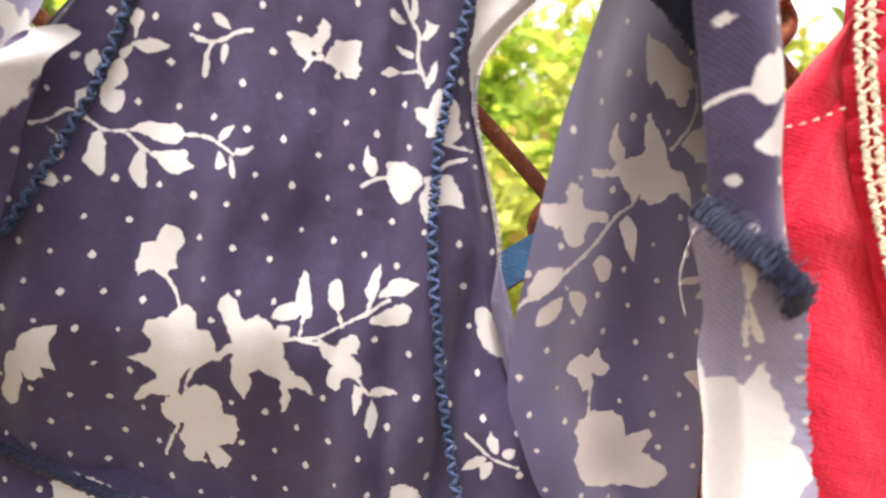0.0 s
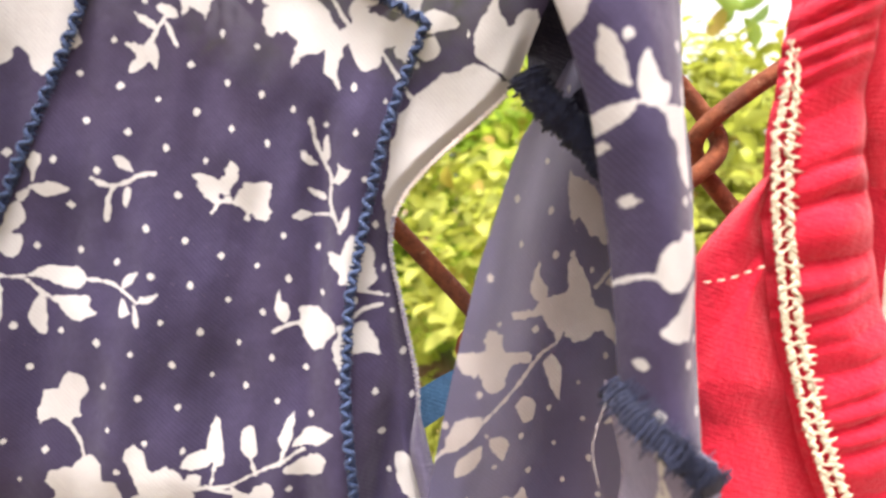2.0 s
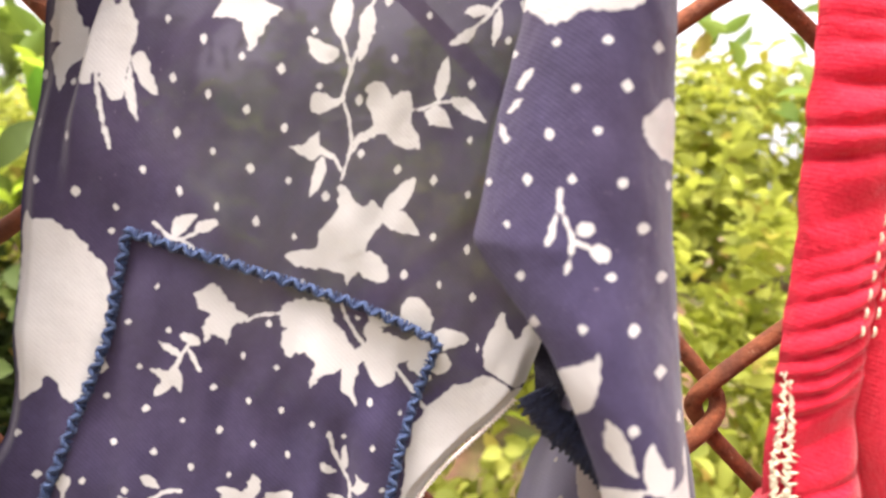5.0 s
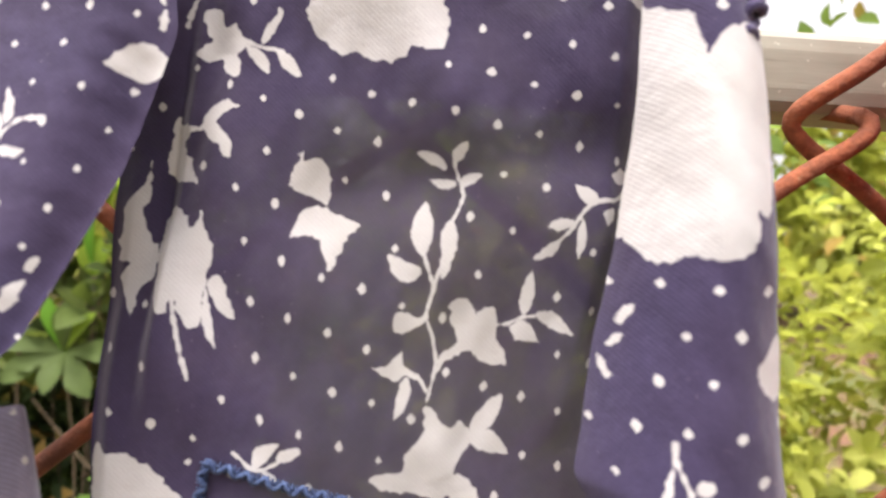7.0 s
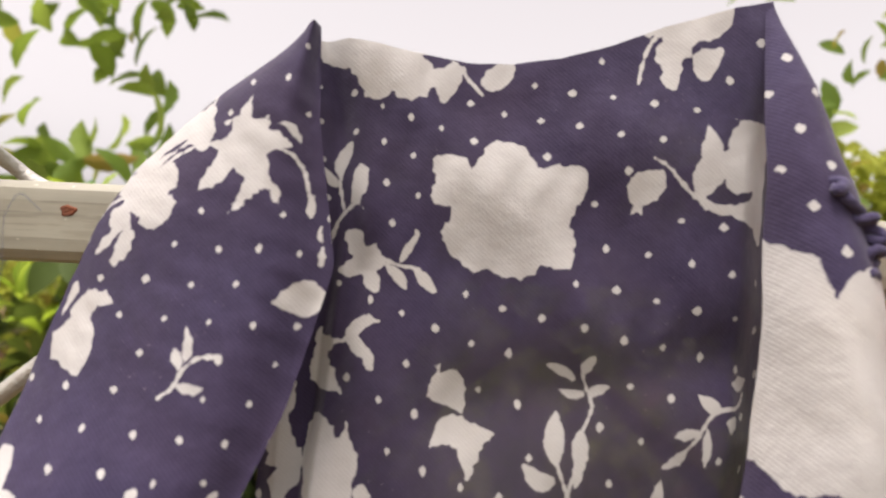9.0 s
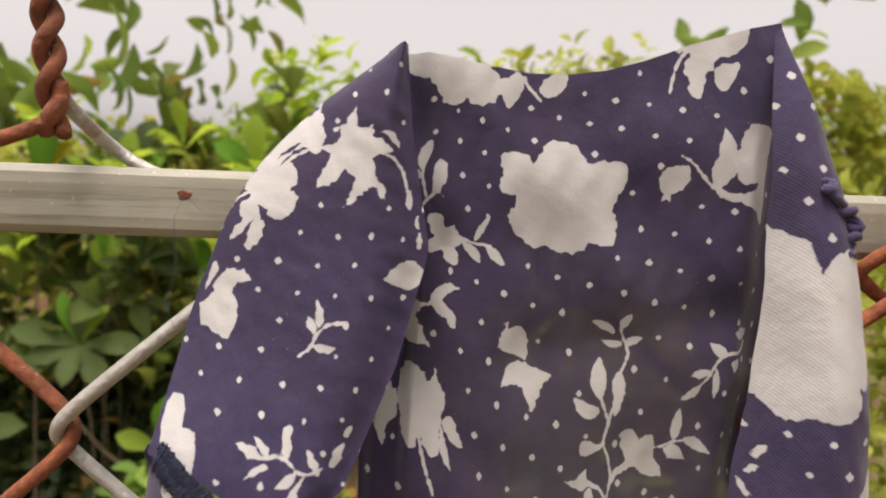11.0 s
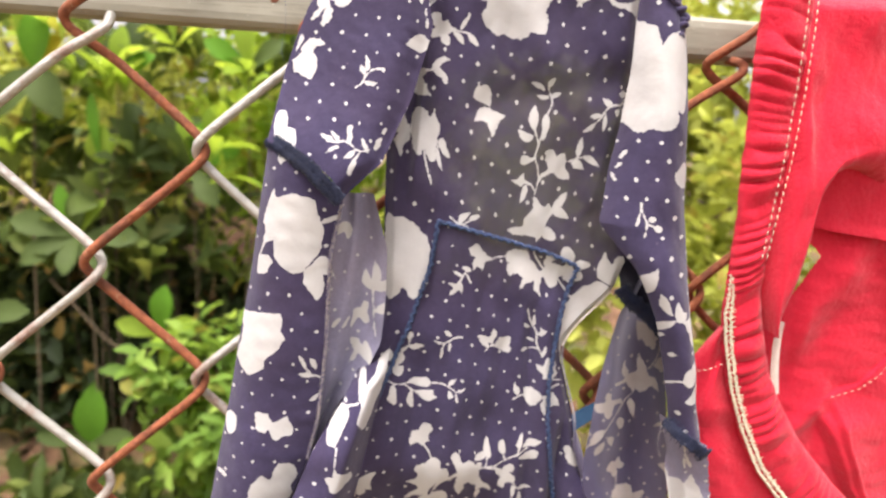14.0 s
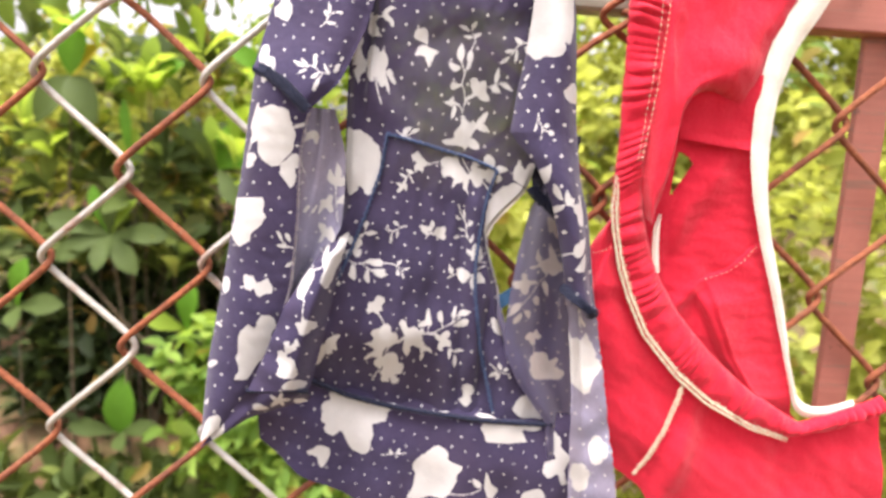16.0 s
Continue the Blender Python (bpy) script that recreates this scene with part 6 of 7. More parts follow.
B = [(-126, -134), (-104, -119), (-76, -109.5)]
X, Z, u, v = between(A, B, 0.5)
Y = 99.5 + 1.5 * np.sin(v * 4 + u * 5) + 5 * v + 0.6 * wrinkle(X, Z, 19, 14)
sleeve_hem = dpart(cloth("sleeve_hem", "hem", X, Y, Z, cloth_navy, dress, lattice="sleeve"))

# peplum under the waist seam
A = [(-103, -110), (-92, -103), (-80, -100), (-59, -107), (-36, -112), (6, -117.5), (42, -119), (56, -119)]
B = [(-102, -135), (-92, -143), (-80, -151.5), (-51, -166), (-15, -176), (20, -181), (45, -183), (60, -183)]
X, Z, u, v = between(A, B, 0.55, 8)
Y = 121 + 5.5 * (1 - step(0, 0.12, v)) - 3.5 * step(0, 0.5, v) + 2.6 * np.sin(u * 26 + 0.6 * v) * v + 1.0 * wrinkle(X, Z, 23, 30)
dpart(cloth("peplum", "peplum", X, Y, Z, cloth_navy, dress, out=hang_back(X, Z)))

# sleeve on the side of the red garment
RL = profile((131, 20.5), (110, 17.4), (90, 16.5), (70, 15.9), (52, 14), (38, 11.6), (26, 10.4), (19.5, 9.4), (15.5, 12.2), (12, 15), (5.5, 20.4), (-3, 24.8), (-11.5, 28.8), (-29, 34), (-53, 39), soft=1.6)
RR = profile((132, 22), (127, 22.8), (115, 24.8), (101, 28.5), (97, 30), (73, 35.2), (48, 37.2), (23, 39.4), (5, 42), (-10, 44.6), (-20, 46.8), (-45, 50.8), (-64, 54.5))
X, Z, u, v = by_height(RL, RR, flat((0, -52), (0.5, -56), (1, -63)), flat((0, 131), (1, 132)), 0.32)
Y = (1 - u) * profile((-60, 101), (-11, 99.5), (0, 98.5), (10, 104), (19, 112), (38, 114), (52, 113.5), (84, 113), (110, 115), (132, 122.5), soft=7)(Z) + u * np.interp(Z, [-60, 97, 115, 132], [108, 110, 113, 122.5])
Y = Y - profile((-60, 11), (-20, 10.5), (0, 10), (10, 11.5), (20, 14), (52, 12.5), (84, 8.5), (110, 3), (132, 0), soft=10)(Z) * np.sin(u * math.pi) ** 0.8 + 0.7 * wrinkle(X, Z, 27, 34) + 0.25 * wrinkle(X, Z, 28, 9)
far_sleeve = dpart(cloth("sleeve", "sleeve_r", X, Y, Z, cloth_twill, dress, lattice="far"))
# gathered shoulder edge
p = smooth_path([(23.5, 106, 98), (27.5, 107, 94), (30.5, 107, 89), (29, 106, 83)], 0.2, 1.5)
d = np.arange(len(p)) * 0.2
q = p + np.stack([1.3 * np.sin(d * 2.6), 1.4 * np.cos(d * 2.1), 0.6 * np.sin(d * 3.4)], -1)
part("frayed_edge", mesh_from("frayed_edge", *tube(metres(q[:, 0], q[:, 1], q[:, 2]), 0.0009, 6)), cloth_plain, far_sleeve, "frayed gathered shoulder edge")

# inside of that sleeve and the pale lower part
# dark sheet added to stand for the shade deep in the sleeve head
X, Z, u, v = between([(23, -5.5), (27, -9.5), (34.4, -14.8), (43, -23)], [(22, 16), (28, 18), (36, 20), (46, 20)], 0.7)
dpart(cloth("sleeve_dark_sheet", "", X, 121.5 + 6 * step(0, 0.5, v) + 0.6 * wrinkle(X, Z, 35, 14), Z, cloth_shade_and_layer, dress, "dark sheet added as the shade inside the sleeve head"))
GL = profile((0, 30), (-8, 26.5), (-15, 22.8), (-38, 18.2), (-59, 15.8), (-74, 14.6), (-85, 15), (-100, 22), (-121, 38), (-165, 44))
GR = profile((0, 40), (-20, 44), (-60, 50), (-106, 54), (-170, 58))
X, Z, u, v = by_height(GL, GR, flat((0, -165), (1, -170)), flat((0, -2), (1, 2)), 0.36)
Y = 118.5 + 10.0 * step(0.02, 0.75, u) + 2.0 * np.sin(u * 7 + Z * 0.02) * step(0, 0.3, u) + 1.0 * wrinkle(X, Z, 31, 30)
dpart(cloth("sleeve_inside", "grey", X, Y, Z, cloth_back, dress, "pale grey reverse side of the sleeve", lattice="fine"))
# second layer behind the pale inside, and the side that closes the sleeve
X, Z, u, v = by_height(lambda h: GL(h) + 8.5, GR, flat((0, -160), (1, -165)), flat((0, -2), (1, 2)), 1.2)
dpart(cloth("sleeve_dark_sheet", "", X, 131.5 + 3.0 * u + 0.8 * wrinkle(X, Z, 36, 26), Z, cloth_shade_and_layer, dress, "dark second layer inside the sleeve"))
Z, u = np.meshgrid(np.linspace(-62, 60, 240), np.linspace(0, 1, 60), indexing="ij")
X = RR(Z) - 0.6 + (1.2 + 3.4 * step(15, -18, Z)) * np.sin(u * math.pi) ** 0.7
Y = np.interp(Z, [-60, 97], [108.5, 110.5]) + 22 * u
dpart(cloth("sleeve_side", "sleeve_r", X, Y, Z, cloth_navy, dress, lattice="far"))
PL = profile((-50, 38), (-66, 44.5), (-106, 50), (-170, 53))
PR = profile((-50, 52), (-63, 53.5), (-80, 59), (-103, 65), (-130, 70), (-152, 74), (-180, 78))
X, Z, u, v = by_height(PL, PR, flat((0, -178), (1, -180)), flat((0, -50), (1, -58)), 0.4)
X = X + (0.45 * wrinkle(Z * 0, Z, 71, 8) + 0.4 * wrinkle(Z * 0, Z, 72, 1.8)) * step(0.85, 1, u)
Y = 108 + 8 * (1 - step(0, 0.3, u)) - 2.5 * np.sin(v * 9) * u + 1.2 * wrinkle(X, Z, 33, 26) - 8 * step(0.8, 1.0, v)
dpart(cloth("sleeve_cuff", "lower_r", X, Y, Z, cloth_pale, dress, "faded pale cuff with a raw frayed edge", lattice="fine", out=-13.0 * step(-54, -110, Z)))


def on_torso(*pts, lift=0.6):
    return [(x, float(torso_depth(np.array(x), np.array(z))) - lift, z) for x, z in pts]


# stitching
def sew(name, geo, material, label, owner=None):
    return part(name, mesh_from(name, *geo), material, owner or bodice, label)


def seam(*pts, lift=0.9):
    """Loose zigzag stitches over a dense dark cord."""
    path = on_torso(*pts, lift=lift)
    cord = sew("seam_cord", overlock([(x, y + 0.35, z) for x, y, z in path], 0.78, 0.8, 0.2, 0.5, len(pts)), thread_core, "dark blue seam cord")
    part("zigzag_stitch", mesh_from("zigzag_stitch", *zigzag(path, 1.35, 3.1, 0.4, 1)), thread_blue, cord, "blue zigzag stitching")


seam((-46.6, 16), (-47.5, 8), (-48.7, -1.5), (-51.5, -11), (-55.8, -25), (-58.6, -32.5), (-61.5, -41), (-65.2, -50.5), (-70, -59), (-75.5, -67))
seam((-46.8, 15.6), (-33, 12.6), (-18.7, 9.2), (-6.1, 6.1), (1, 3.6), (5.9, 1.4))
seam((5.9, 1.4), (3.4, -7), (1.2, -16), (-0.6, -31), (-1.6, -43), (-1, -58), (1, -70), (3.6, -85), (6, -95), (9, -106), (12, -118), lift=1.6)
edge = [nearer(x, y, z, float(hang_back(np.array(x), np.array(z)))) for x, y, z in ((-80, 119, -103.5), (-70, 118.6, -107), (-59, 119, -111), (-47, 119, -113.7), (-36, 119, -116), (-15, 119, -118.9), (6, 119, -121.4), (42, 120, -122.8))]
sew("waist_binding", overlock(edge, 1.3, 0.42, 0.3), thread_dark, "navy overlocked waist seam")
for off, rad, seed in ((0.95, 1.5, 1), (-1.0, 1.65, 2)):
    edge = [(-106, 113, 41.5), (-99, 104, 38.5), (-91, 100, 33.4), (-86, 98.5, 28.5), (-80.5, 98.5, 23.4)]
    sew("cuff_binding", overlock([(x + 0.6 * off, y, z + 0.8 * off) for x, y, z in edge], rad, 0.5, 0.26, 0.6, seed), thread_dark, "fuzzy navy cuff binding", upper_sleeve)
    part("thread_ends", mesh_from("thread_ends", *frayed([(x + 0.6 * off, y, z + 0.8 * off) for x, y, z in edge], 2.1, 0.7, 0.16, 7 + seed)), thread_dark, upper_sleeve, "dark frayed thread ends")
sew("hem_binding", overlock([(-104, 99, -104), (-92, 98, -102.6), (-76, 98, -102.8)], 1.2, 0.7, 0.26), thread_dark, "navy overlocked sleeve hem", sleeve_hem)
edge = [(36.3, 99, -48.5), (39.3, 94.2, -51.6), (44, 91.8, -54.6), (49, 93.6, -58), (53.2, 100.5, -62.2)]
band = sew("cuff_binding", overlock(edge, 1.75, 0.75, 0.32, 0.5, 4), thread_dark, "fuzzy navy cuff binding", far_sleeve)
part("thread_ends", mesh_from("thread_ends", *frayed(edge, 3.0, 0.55, 0.2, 5)), thread_dark, band, "dark frayed thread ends")
sew("armhole_binding", overlock([(22.4, 118, -5), (24, 117.4, -7.8), (26.9, 117, -10.4), (30.6, 116.6, -12.9), (34.4, 116, -15.8), (41, 116, -22.5)], 3.0, 0.45, 0.24, 0.55, 5), thread_dark, "dark armhole binding", far_sleeve)
sew("slit_edge", overlock([(-80.2, 101.5, 22), (-83.5, 102.5, 5), (-84, 102.8, -27), (-85.8, 103, -53), (-89, 103.4, -68)], 0.6, 0.8, 0.2), cloth_back, "pale frayed edge of the slit", lower_sleeve)
e = np.linspace(-30, -120, 40)
sew("armhole_edge", overlock([(float(TR(h)) + 0.2, 123.4, h) for h in e], 0.38, 0.8, 0.14, 0.7, 6), cloth_pale, "pale frayed armhole edge")
e = np.linspace(-8, -30, 14)
sew("armhole_edge", overlock([(float(TR(h)) + 0.2, 123.8, h) for h in e], 0.4, 0.8, 0.15, 0.7, 7), thread_white, "white raw armhole edge")
# armhole edge turned to its pale reverse
h = np.linspace(-60, -119, 150)
w = 0.4 + 2.6 * step(-60, -74, h) * step(-122, -100, h) + 0.4 * np.sin(h * 0.35)
g, k = np.meshgrid(h, np.linspace(0, 1, 14), indexing="ij")
wide = np.interp(-g, -h, w)
X = TR(g) - 0.6 * wide + wide * 1.3 * k + 0.12 * wrinkle(g, k, 81, 14)
Y = 123.0 - 1.8 * np.sin(k * math.pi) - 0.8 * (1 - k)
cloth("turned_edge", "", X, Y, g, cloth_turned, bodice, "pale turned armhole edge")
for path in ([(-96, 108, 88), (-99, 107, 91), (-101, 107, 87), (-100.5, 107, 78), (-102, 107, 70), (-100.5, 107, 66)], [(38.3, 104, -50.6), (37.2, 104, -54.2), (36.5, 104, -58.6), (37.2, 104, -62.0), (38.4, 104, -64.9)]):
    p = smooth_path(path, 0.6, 3)
    sew("loose_thread", tube(metres(p[:, 0], p[:, 1], p[:, 2]), 0.00005, 5), thread_blue if path[0][0] < 0 else thread_white, "loose hanging thread", upper_sleeve if path[0][0] < 0 else far_sleeve)

# blue tape behind the armhole
tape = thing("elastic_tape", "blue elastic tape caught behind the dress", "tape", at=(0.013, 0.131, BASE - 0.06))
X, Z, u, v = between([(6, -66), (12, -61), (19, -55.5), (26, -52)], [(8, -73), (14, -68), (21, -62), (28, -58)], 0.6)
ob = cloth("strap", "", X, 131 + 1.2 * np.sin(u * 5) + 0 * X, Z, cloth_blue, tape)
ob.matrix_parent_inverse = Matrix.Translation(tape.location).inverted()


# ---------------------------------------------------------------- the red garment
romper = thing("red_romper", "red jersey romper with gathered straps and cream trim", "romper", at=(0.1, 0.115, BASE + 0.1))


def rpart(ob):
    ob.matrix_parent_inverse = Matrix.Translation(romper.location).inverted()
    return ob


OUT = [(71, 113.5), (65, 110.5), (61.5, 105), (60, 96), (60, 70), (60.3, 40), (60.6, 18), (60.2, 0), (59.4, -12), (60.8, -24), (64.8, -40), (70, -54), (78.5, -71), (96.5, -91), (113, -104), (136, -115.8), (157, -121), (180, -117), (205, -107)]
INN = [(80, 113.5), (80, 111), (79, 105), (78.5, 90), (78, 70), (76.5, 40), (74.5, 18), (73, -2), (75, -14), (77.5, -24), (82.5, -38), (88, -48), (97, -61.5), (112, -77.5), (123, -87.5), (137, -98.5), (163, -113.5), (182, -107), (203, -98)]
X, Z, u, v = between(OUT, INN, 0.6, 5)
s = u * 345
pucker = np.abs(np.sin(s * 0.60 + 1.9 * np.sin(s * 0.11) + 0.7 * np.sin(s * 0.31) + 1.1 * np.sin(v * 2.2 + s * 0.05))) ** 0.55 * (0.6 + 0.4 * np.sin(s * 0.173 + 1.5 * v))
deep = step(0.02, 0.25, v) * step(1.0, 0.6, v)
pucker = 0.5 + (pucker - 0.5) * np.interp(u, [0, 0.48, 0.6, 0.86, 0.92, 1], [1, 1, 0.4, 0.3, 1, 1])
X = X - 0.7 * pucker * (1 - v)
Y = 113.0 - 5.5 * np.sin(v * math.pi) ** 0.6 - 3.1 * (pucker - 0.5) * (0.25 + 0.75 * deep) + 0.6 * wrinkle(X, Z, 41, 14)
turn = step(99, 114, Z) ** 1.3
X, Y = X + 13 * turn, Y + 24 * turn
strap = rpart(cloth("gathered_strap", "", X, Y, Z, cloth_red, romper))

# back part up to the cream tape
A = [(74, 40), (74, 18), (70, 0), (71, -14), (75, -30), (84, -50), (106, -76), (132, -98), (160, -114)]
B = [(128.5, 40), (127, 22), (130, 0), (136, -22), (144, -47), (152.5, -72), (157.5, -92), (162, -112), (166, -114)]
X, Z, u, v = between(A, B, 0.55, 5)
v1 = np.interp(Z, [-116, -98.4, -83.6, -63.5, -45.5, -30], [163, 137, 127.3, 117.3, 110.5, 107])
v2 = np.interp(Z, [-110, -96.6, -82, -63.7, -51, -42], [150, 133, 122, 112.5, 105.5, 99])
seam = np.interp(X, [100, 109.5, 120, 133.2], [-48, -44.6, -40.4, -27])
Y = 119.5 + 1.0 * wrinkle(X, Z, 43, 40) + 0.35 * wrinkle(X, Z, 44, 12)
Y = Y - 5.5 * step(-1.6, 1.6, X - v1) * np.exp(-np.maximum(X - v1, 0) / 20) * step(-44, -58, Z) * step(-112, -100, Z)
Y = Y - 4.0 * step(-2.5, 2.0, X - v2) * step(2.0, -1.5, X - v1) * step(-48, -60, Z) * step(-112, -98, Z)
Y = Y - 3.0 * np.exp(-((Z + 55 - 0.9 * (X - 100)) / 6.0) ** 2) * step(88, 97, X) * step(112, 104, X)
Y = Y - 1.4 * step(0.8, -0.8, Z - seam) * step(106, 111, X) * step(-44, -28, Z - seam)
Y = Y - 3.2 * np.exp(-((Z - 1.15 * (X - 101) + 8) / 13.0) ** 2) * step(90, 97, X) * step(122, 108, X)
Y = Y + 1.8 * np.exp(-((Z - 1.0 * (X - 96) + 30) / 12.0) ** 2) * step(86, 93, X) * step(116, 104, X)
hole = lambda x, z: (((x - 92.6 - 0.30 * (z - 4)) / np.clip(0.5 + 0.25 * (z + 4.5), 0.4, 4.3)) ** 2 < 1) & (z < 15 - 0.12 * (x - 92) ** 2) & (z > -5)
back = rpart(cloth("back", "", X, Y, Z, cloth_red, romper, hole=hole))
# upper part: hangs from the rail and rolls under itself in an arch, with a narrow limb beside the hole
C = [(77.5, -19), (81, -9), (84.2, 5), (85.2, 18), (86.2, 30), (89.5, 39), (97, 43.5), (105, 43), (112, 38.5), (118, 30), (124, 20.5)]
D = [(76, -17), (73, -6), (72, 4), (72, 18), (72.5, 42), (74, 70), (76, 98), (84, 112), (115, 112), (150, 112), (140, 86), (131, 70), (127, 45), (128, 24)]
X, Z, u, v = between(C, D, 0.55, 6)
w = np.hypot(X[:, -1] - X[:, 0], Z[:, -1] - Z[:, 0])[:, None] + 0 * v
d = v * w
r = np.minimum(9.0, 0.55 * w)
q = np.clip(1 - d / r, 0, 1)
limb = step(0.48, 0.30, u)
Y = 103.0 + 13.0 * step(0.66, 0.92, u) + 10.0 * (1 - np.sqrt(1 - 0.98 * q * q)) + (1 - limb) * 8 * step(6, 50, d) * step(1.0, 0.75, u) + limb * 9 * step(0.45, 1.0, v) ** 1.5
Y = Y + 0.8 * wrinkle(X, Z, 61, 26) * step(3, 14, d) + 0.2 * wrinkle(X, Z, 62, 9) + 24 * step(97, 112, Z)
Y = Y - 2.2 * np.exp(-((X - 97 - 0.2 * (Z - 80)) / 9.0) ** 2) * step(62, 96, Z) + 1.6 * np.exp(-((X - 112 - 0.3 * (Z - 80)) / 9.0) ** 2) * step(56, 90, Z)
rpart(cloth("upper_fold", "", X, Y, Z, cloth_red, romper))
# shaded cloth under the arch, loose at its foot
X, Z, u, v = between([(86, 58), (104, 58), (125, 52)], [(89.5, 21.5), (104, 19.5), (124, 17.5)], 0.6, 3)
Y = 113.2 + 2.6 * step(0.2, 0.8, v) - 1.6 * step(0.86, 1.0, v) * step(0.0, 0.3, u) + 0.5 * wrinkle(X, Z, 64, 20)
rpart(cloth("under_fold", "", X, Y, Z, cloth_red, romper))
# lower front
A = [(61.5, -8), (62.5, -24), (66.8, -40), (72.5, -55), (81, -71.5), (99, -91.5), (115, -104), (138, -115.5), (158, -120), (181, -116), (206, -106)]
B = [(60.8, -18), (56, -25.5), (52.2, -33), (51, -50), (53.5, -84), (66, -114), (74, -143), (88, -152), (110, -190), (150, -200), (185, -200), (215, -200)]
X, Z, u, v = between(A, B, 0.7, 5)
Y = 115.5 - 4 * np.sin(np.clip(v * 1.3, 0, 1) * math.pi * 0.6) + 1.8 * wrinkle(X, Z, 47, 52) + 0.4 * wrinkle(X, Z, 48, 14) + 6 * v ** 3 - 3.5 * np.exp(-((X - 104 - 0.25 * (Z + 130)) / 7.0) ** 2) * step(-95, -125, Z)
Y = Y - 2.2 * step(-1, 1.5, X - 53.2 - 0.37 * (Z + 51.7)) * step(-58, -48, Z) * step(-27, -33, Z)
front = rpart(cloth("front", "", X, Y, Z, cloth_red, romper))
# cream edges
TA = [(147, 103), (140.5, 94), (128.5, 72), (125, 57), (122.8, 35), (123.6, 12.5), (128, -8), (134.5, -29), (143.4, -54), (151.6, -79.6), (158.5, -102), (161.5, -111), (175, -111.5), (190, -106)]
TB = [(162, 104), (156, 95), (149, 81), (139.2, 64.5), (133.6, 45.8), (132.1, 23.5), (133.2, 2.8), (136.8, -16.5), (143.3, -37.6), (150.4, -61), (156, -86), (163, -105), (176, -106), (190, -101)]
X, Z, u, v = between(TA, TB, 0.6, 14)
tape_y = 114.0 - 1.6 * np.sin(v * math.pi) + 0.35 * wrinkle(X, Z, 51, 26) + 0.06 * wrinkle(X, Z, 52, 6) + 22 * step(96, 104, Z)
rpart(cloth("cream_tape", "", X, tape_y, Z, cloth_cream, romper, "cream binding tape"))
X, Z, u, v = between([(82.4, -14), (80.4, -21.5), (80.8, -31), (82, -42)], [(83.6, -14.5), (83.6, -23), (84, -31), (85.5, -42)], 0.4)
rpart(cloth("cream_tape", "", X, 112.5 - 1.5 * np.sin(v * math.pi), Z, cloth_cream, romper, "cream binding tape"))
trim = [(60.6, 111, 3), (60.3, 109.4, -4), (59.8, 108.9, -12), (61.2, 108.7, -22), (65.6, 108.5, -40), (71, 108.4, -54), (79.6, 108.2, -70.6), (87.3, 108.2, -79.5), (98, 108.3, -91), (114, 108.4, -103.4), (137, 108.8, -115.5), (157, 110, -121.5)]
part("zigzag_trim", mesh_from("zigzag_trim", *toothed(trim, 2.9, 0.7, 2.0, 3)), thread_cream, strap, "cream zigzag stitched trim with thread ends")
part("zigzag_trim", mesh_from("zigzag_trim", *toothed([(101.5, 109.2, -95), (98.5, 108.4, -105), (94.5, 108.4, -118), (88.5, 109.3, -132), (82, 111, -143)], 1.8, 0.6, 1.8, 4)), thread_cream, front, "cream zigzag stitched seam")
for dx in (0, 3.2):
    part("running_stitch", mesh_from("running_stitch", *dashes([(72.2 + dx, 105.6, 104), (72.4 + dx, 105.4, 90), (72 + dx, 105.3, 70), (70.8 + dx * 0.9, 105.2, 45), (69 + dx * 0.7, 105.4, 25), (67.5 + dx * 0.5, 105.2, 8)], 1.7, 1.1, 0.18)), thread_cream, strap, "cream running stitches")
part("seam_stitch", mesh_from("seam_stitch", *dashes([(52.8, 112.6, -34.4), (56.1, 111.4, -33.3), (61.1, 110.2, -30.4)], 1.1, 0.9, 0.16)), thread_cream, front, "pale seam stitches")
part("seam_stitch", mesh_from("seam_stitch", *dashes([(109.5, 116.6, -44.6), (120.1, 115.8, -40.4), (127, 115.8, -35), (133.2, 116.4, -27)], 1.1, 1.5, 0.16)), thread_cream, back, "pale seam stitches")


# ---------------------------------------------------------------- the fence
fence = thing("chain_link_fence", "rusty galvanised chain link fence with a grey top rail", "fence", kind="structure")
COL, HALF, PITCH = -135.0, 39.4, 90.0
FOOT = -1290.0


def wire_line(k, top, foot, per):
    """The flattened coil of one wire between columns k and k + 1."""
    z0 = 35.0 if k % 2 == 0 else -10.0
    z = np.arange(top, foot, -PITCH / per)
    ph = (z - z0) / PITCH * 2 * math.pi
    tri = np.arcsin(0.96 * np.cos(ph)) / np.arcsin(0.96)
    x = COL + (k + 0.5) * HALF - tri * (HALF / 2 + 2.6 + (1.0 if k in (0, 1) else 5.5) * np.exp(-((z - 77) / 9.0) ** 2))
    back = -np.tanh(3.5 * np.sin(ph))
    y = 141.5 + 2.6 * back + np.interp(z, [-150, 90, 140], [4, -4.0, -4.0]) + 25 * np.clip(back, 0, 1) * step(76, 90, z)
    rnd = random.Random(k)
    x = x + rnd.uniform(-0.8, 0.8) + 0.7 * np.sin(z * 0.013 + k)
    top_x = COL + (k + k % 2) * HALF - 1
    x = x + (top_x - x) * (step(86, 107, z) if k % 2 == 0 else step(97, 110, z))
    y = y + (137 - y) * step(102, 114, z)
    return x, y, z


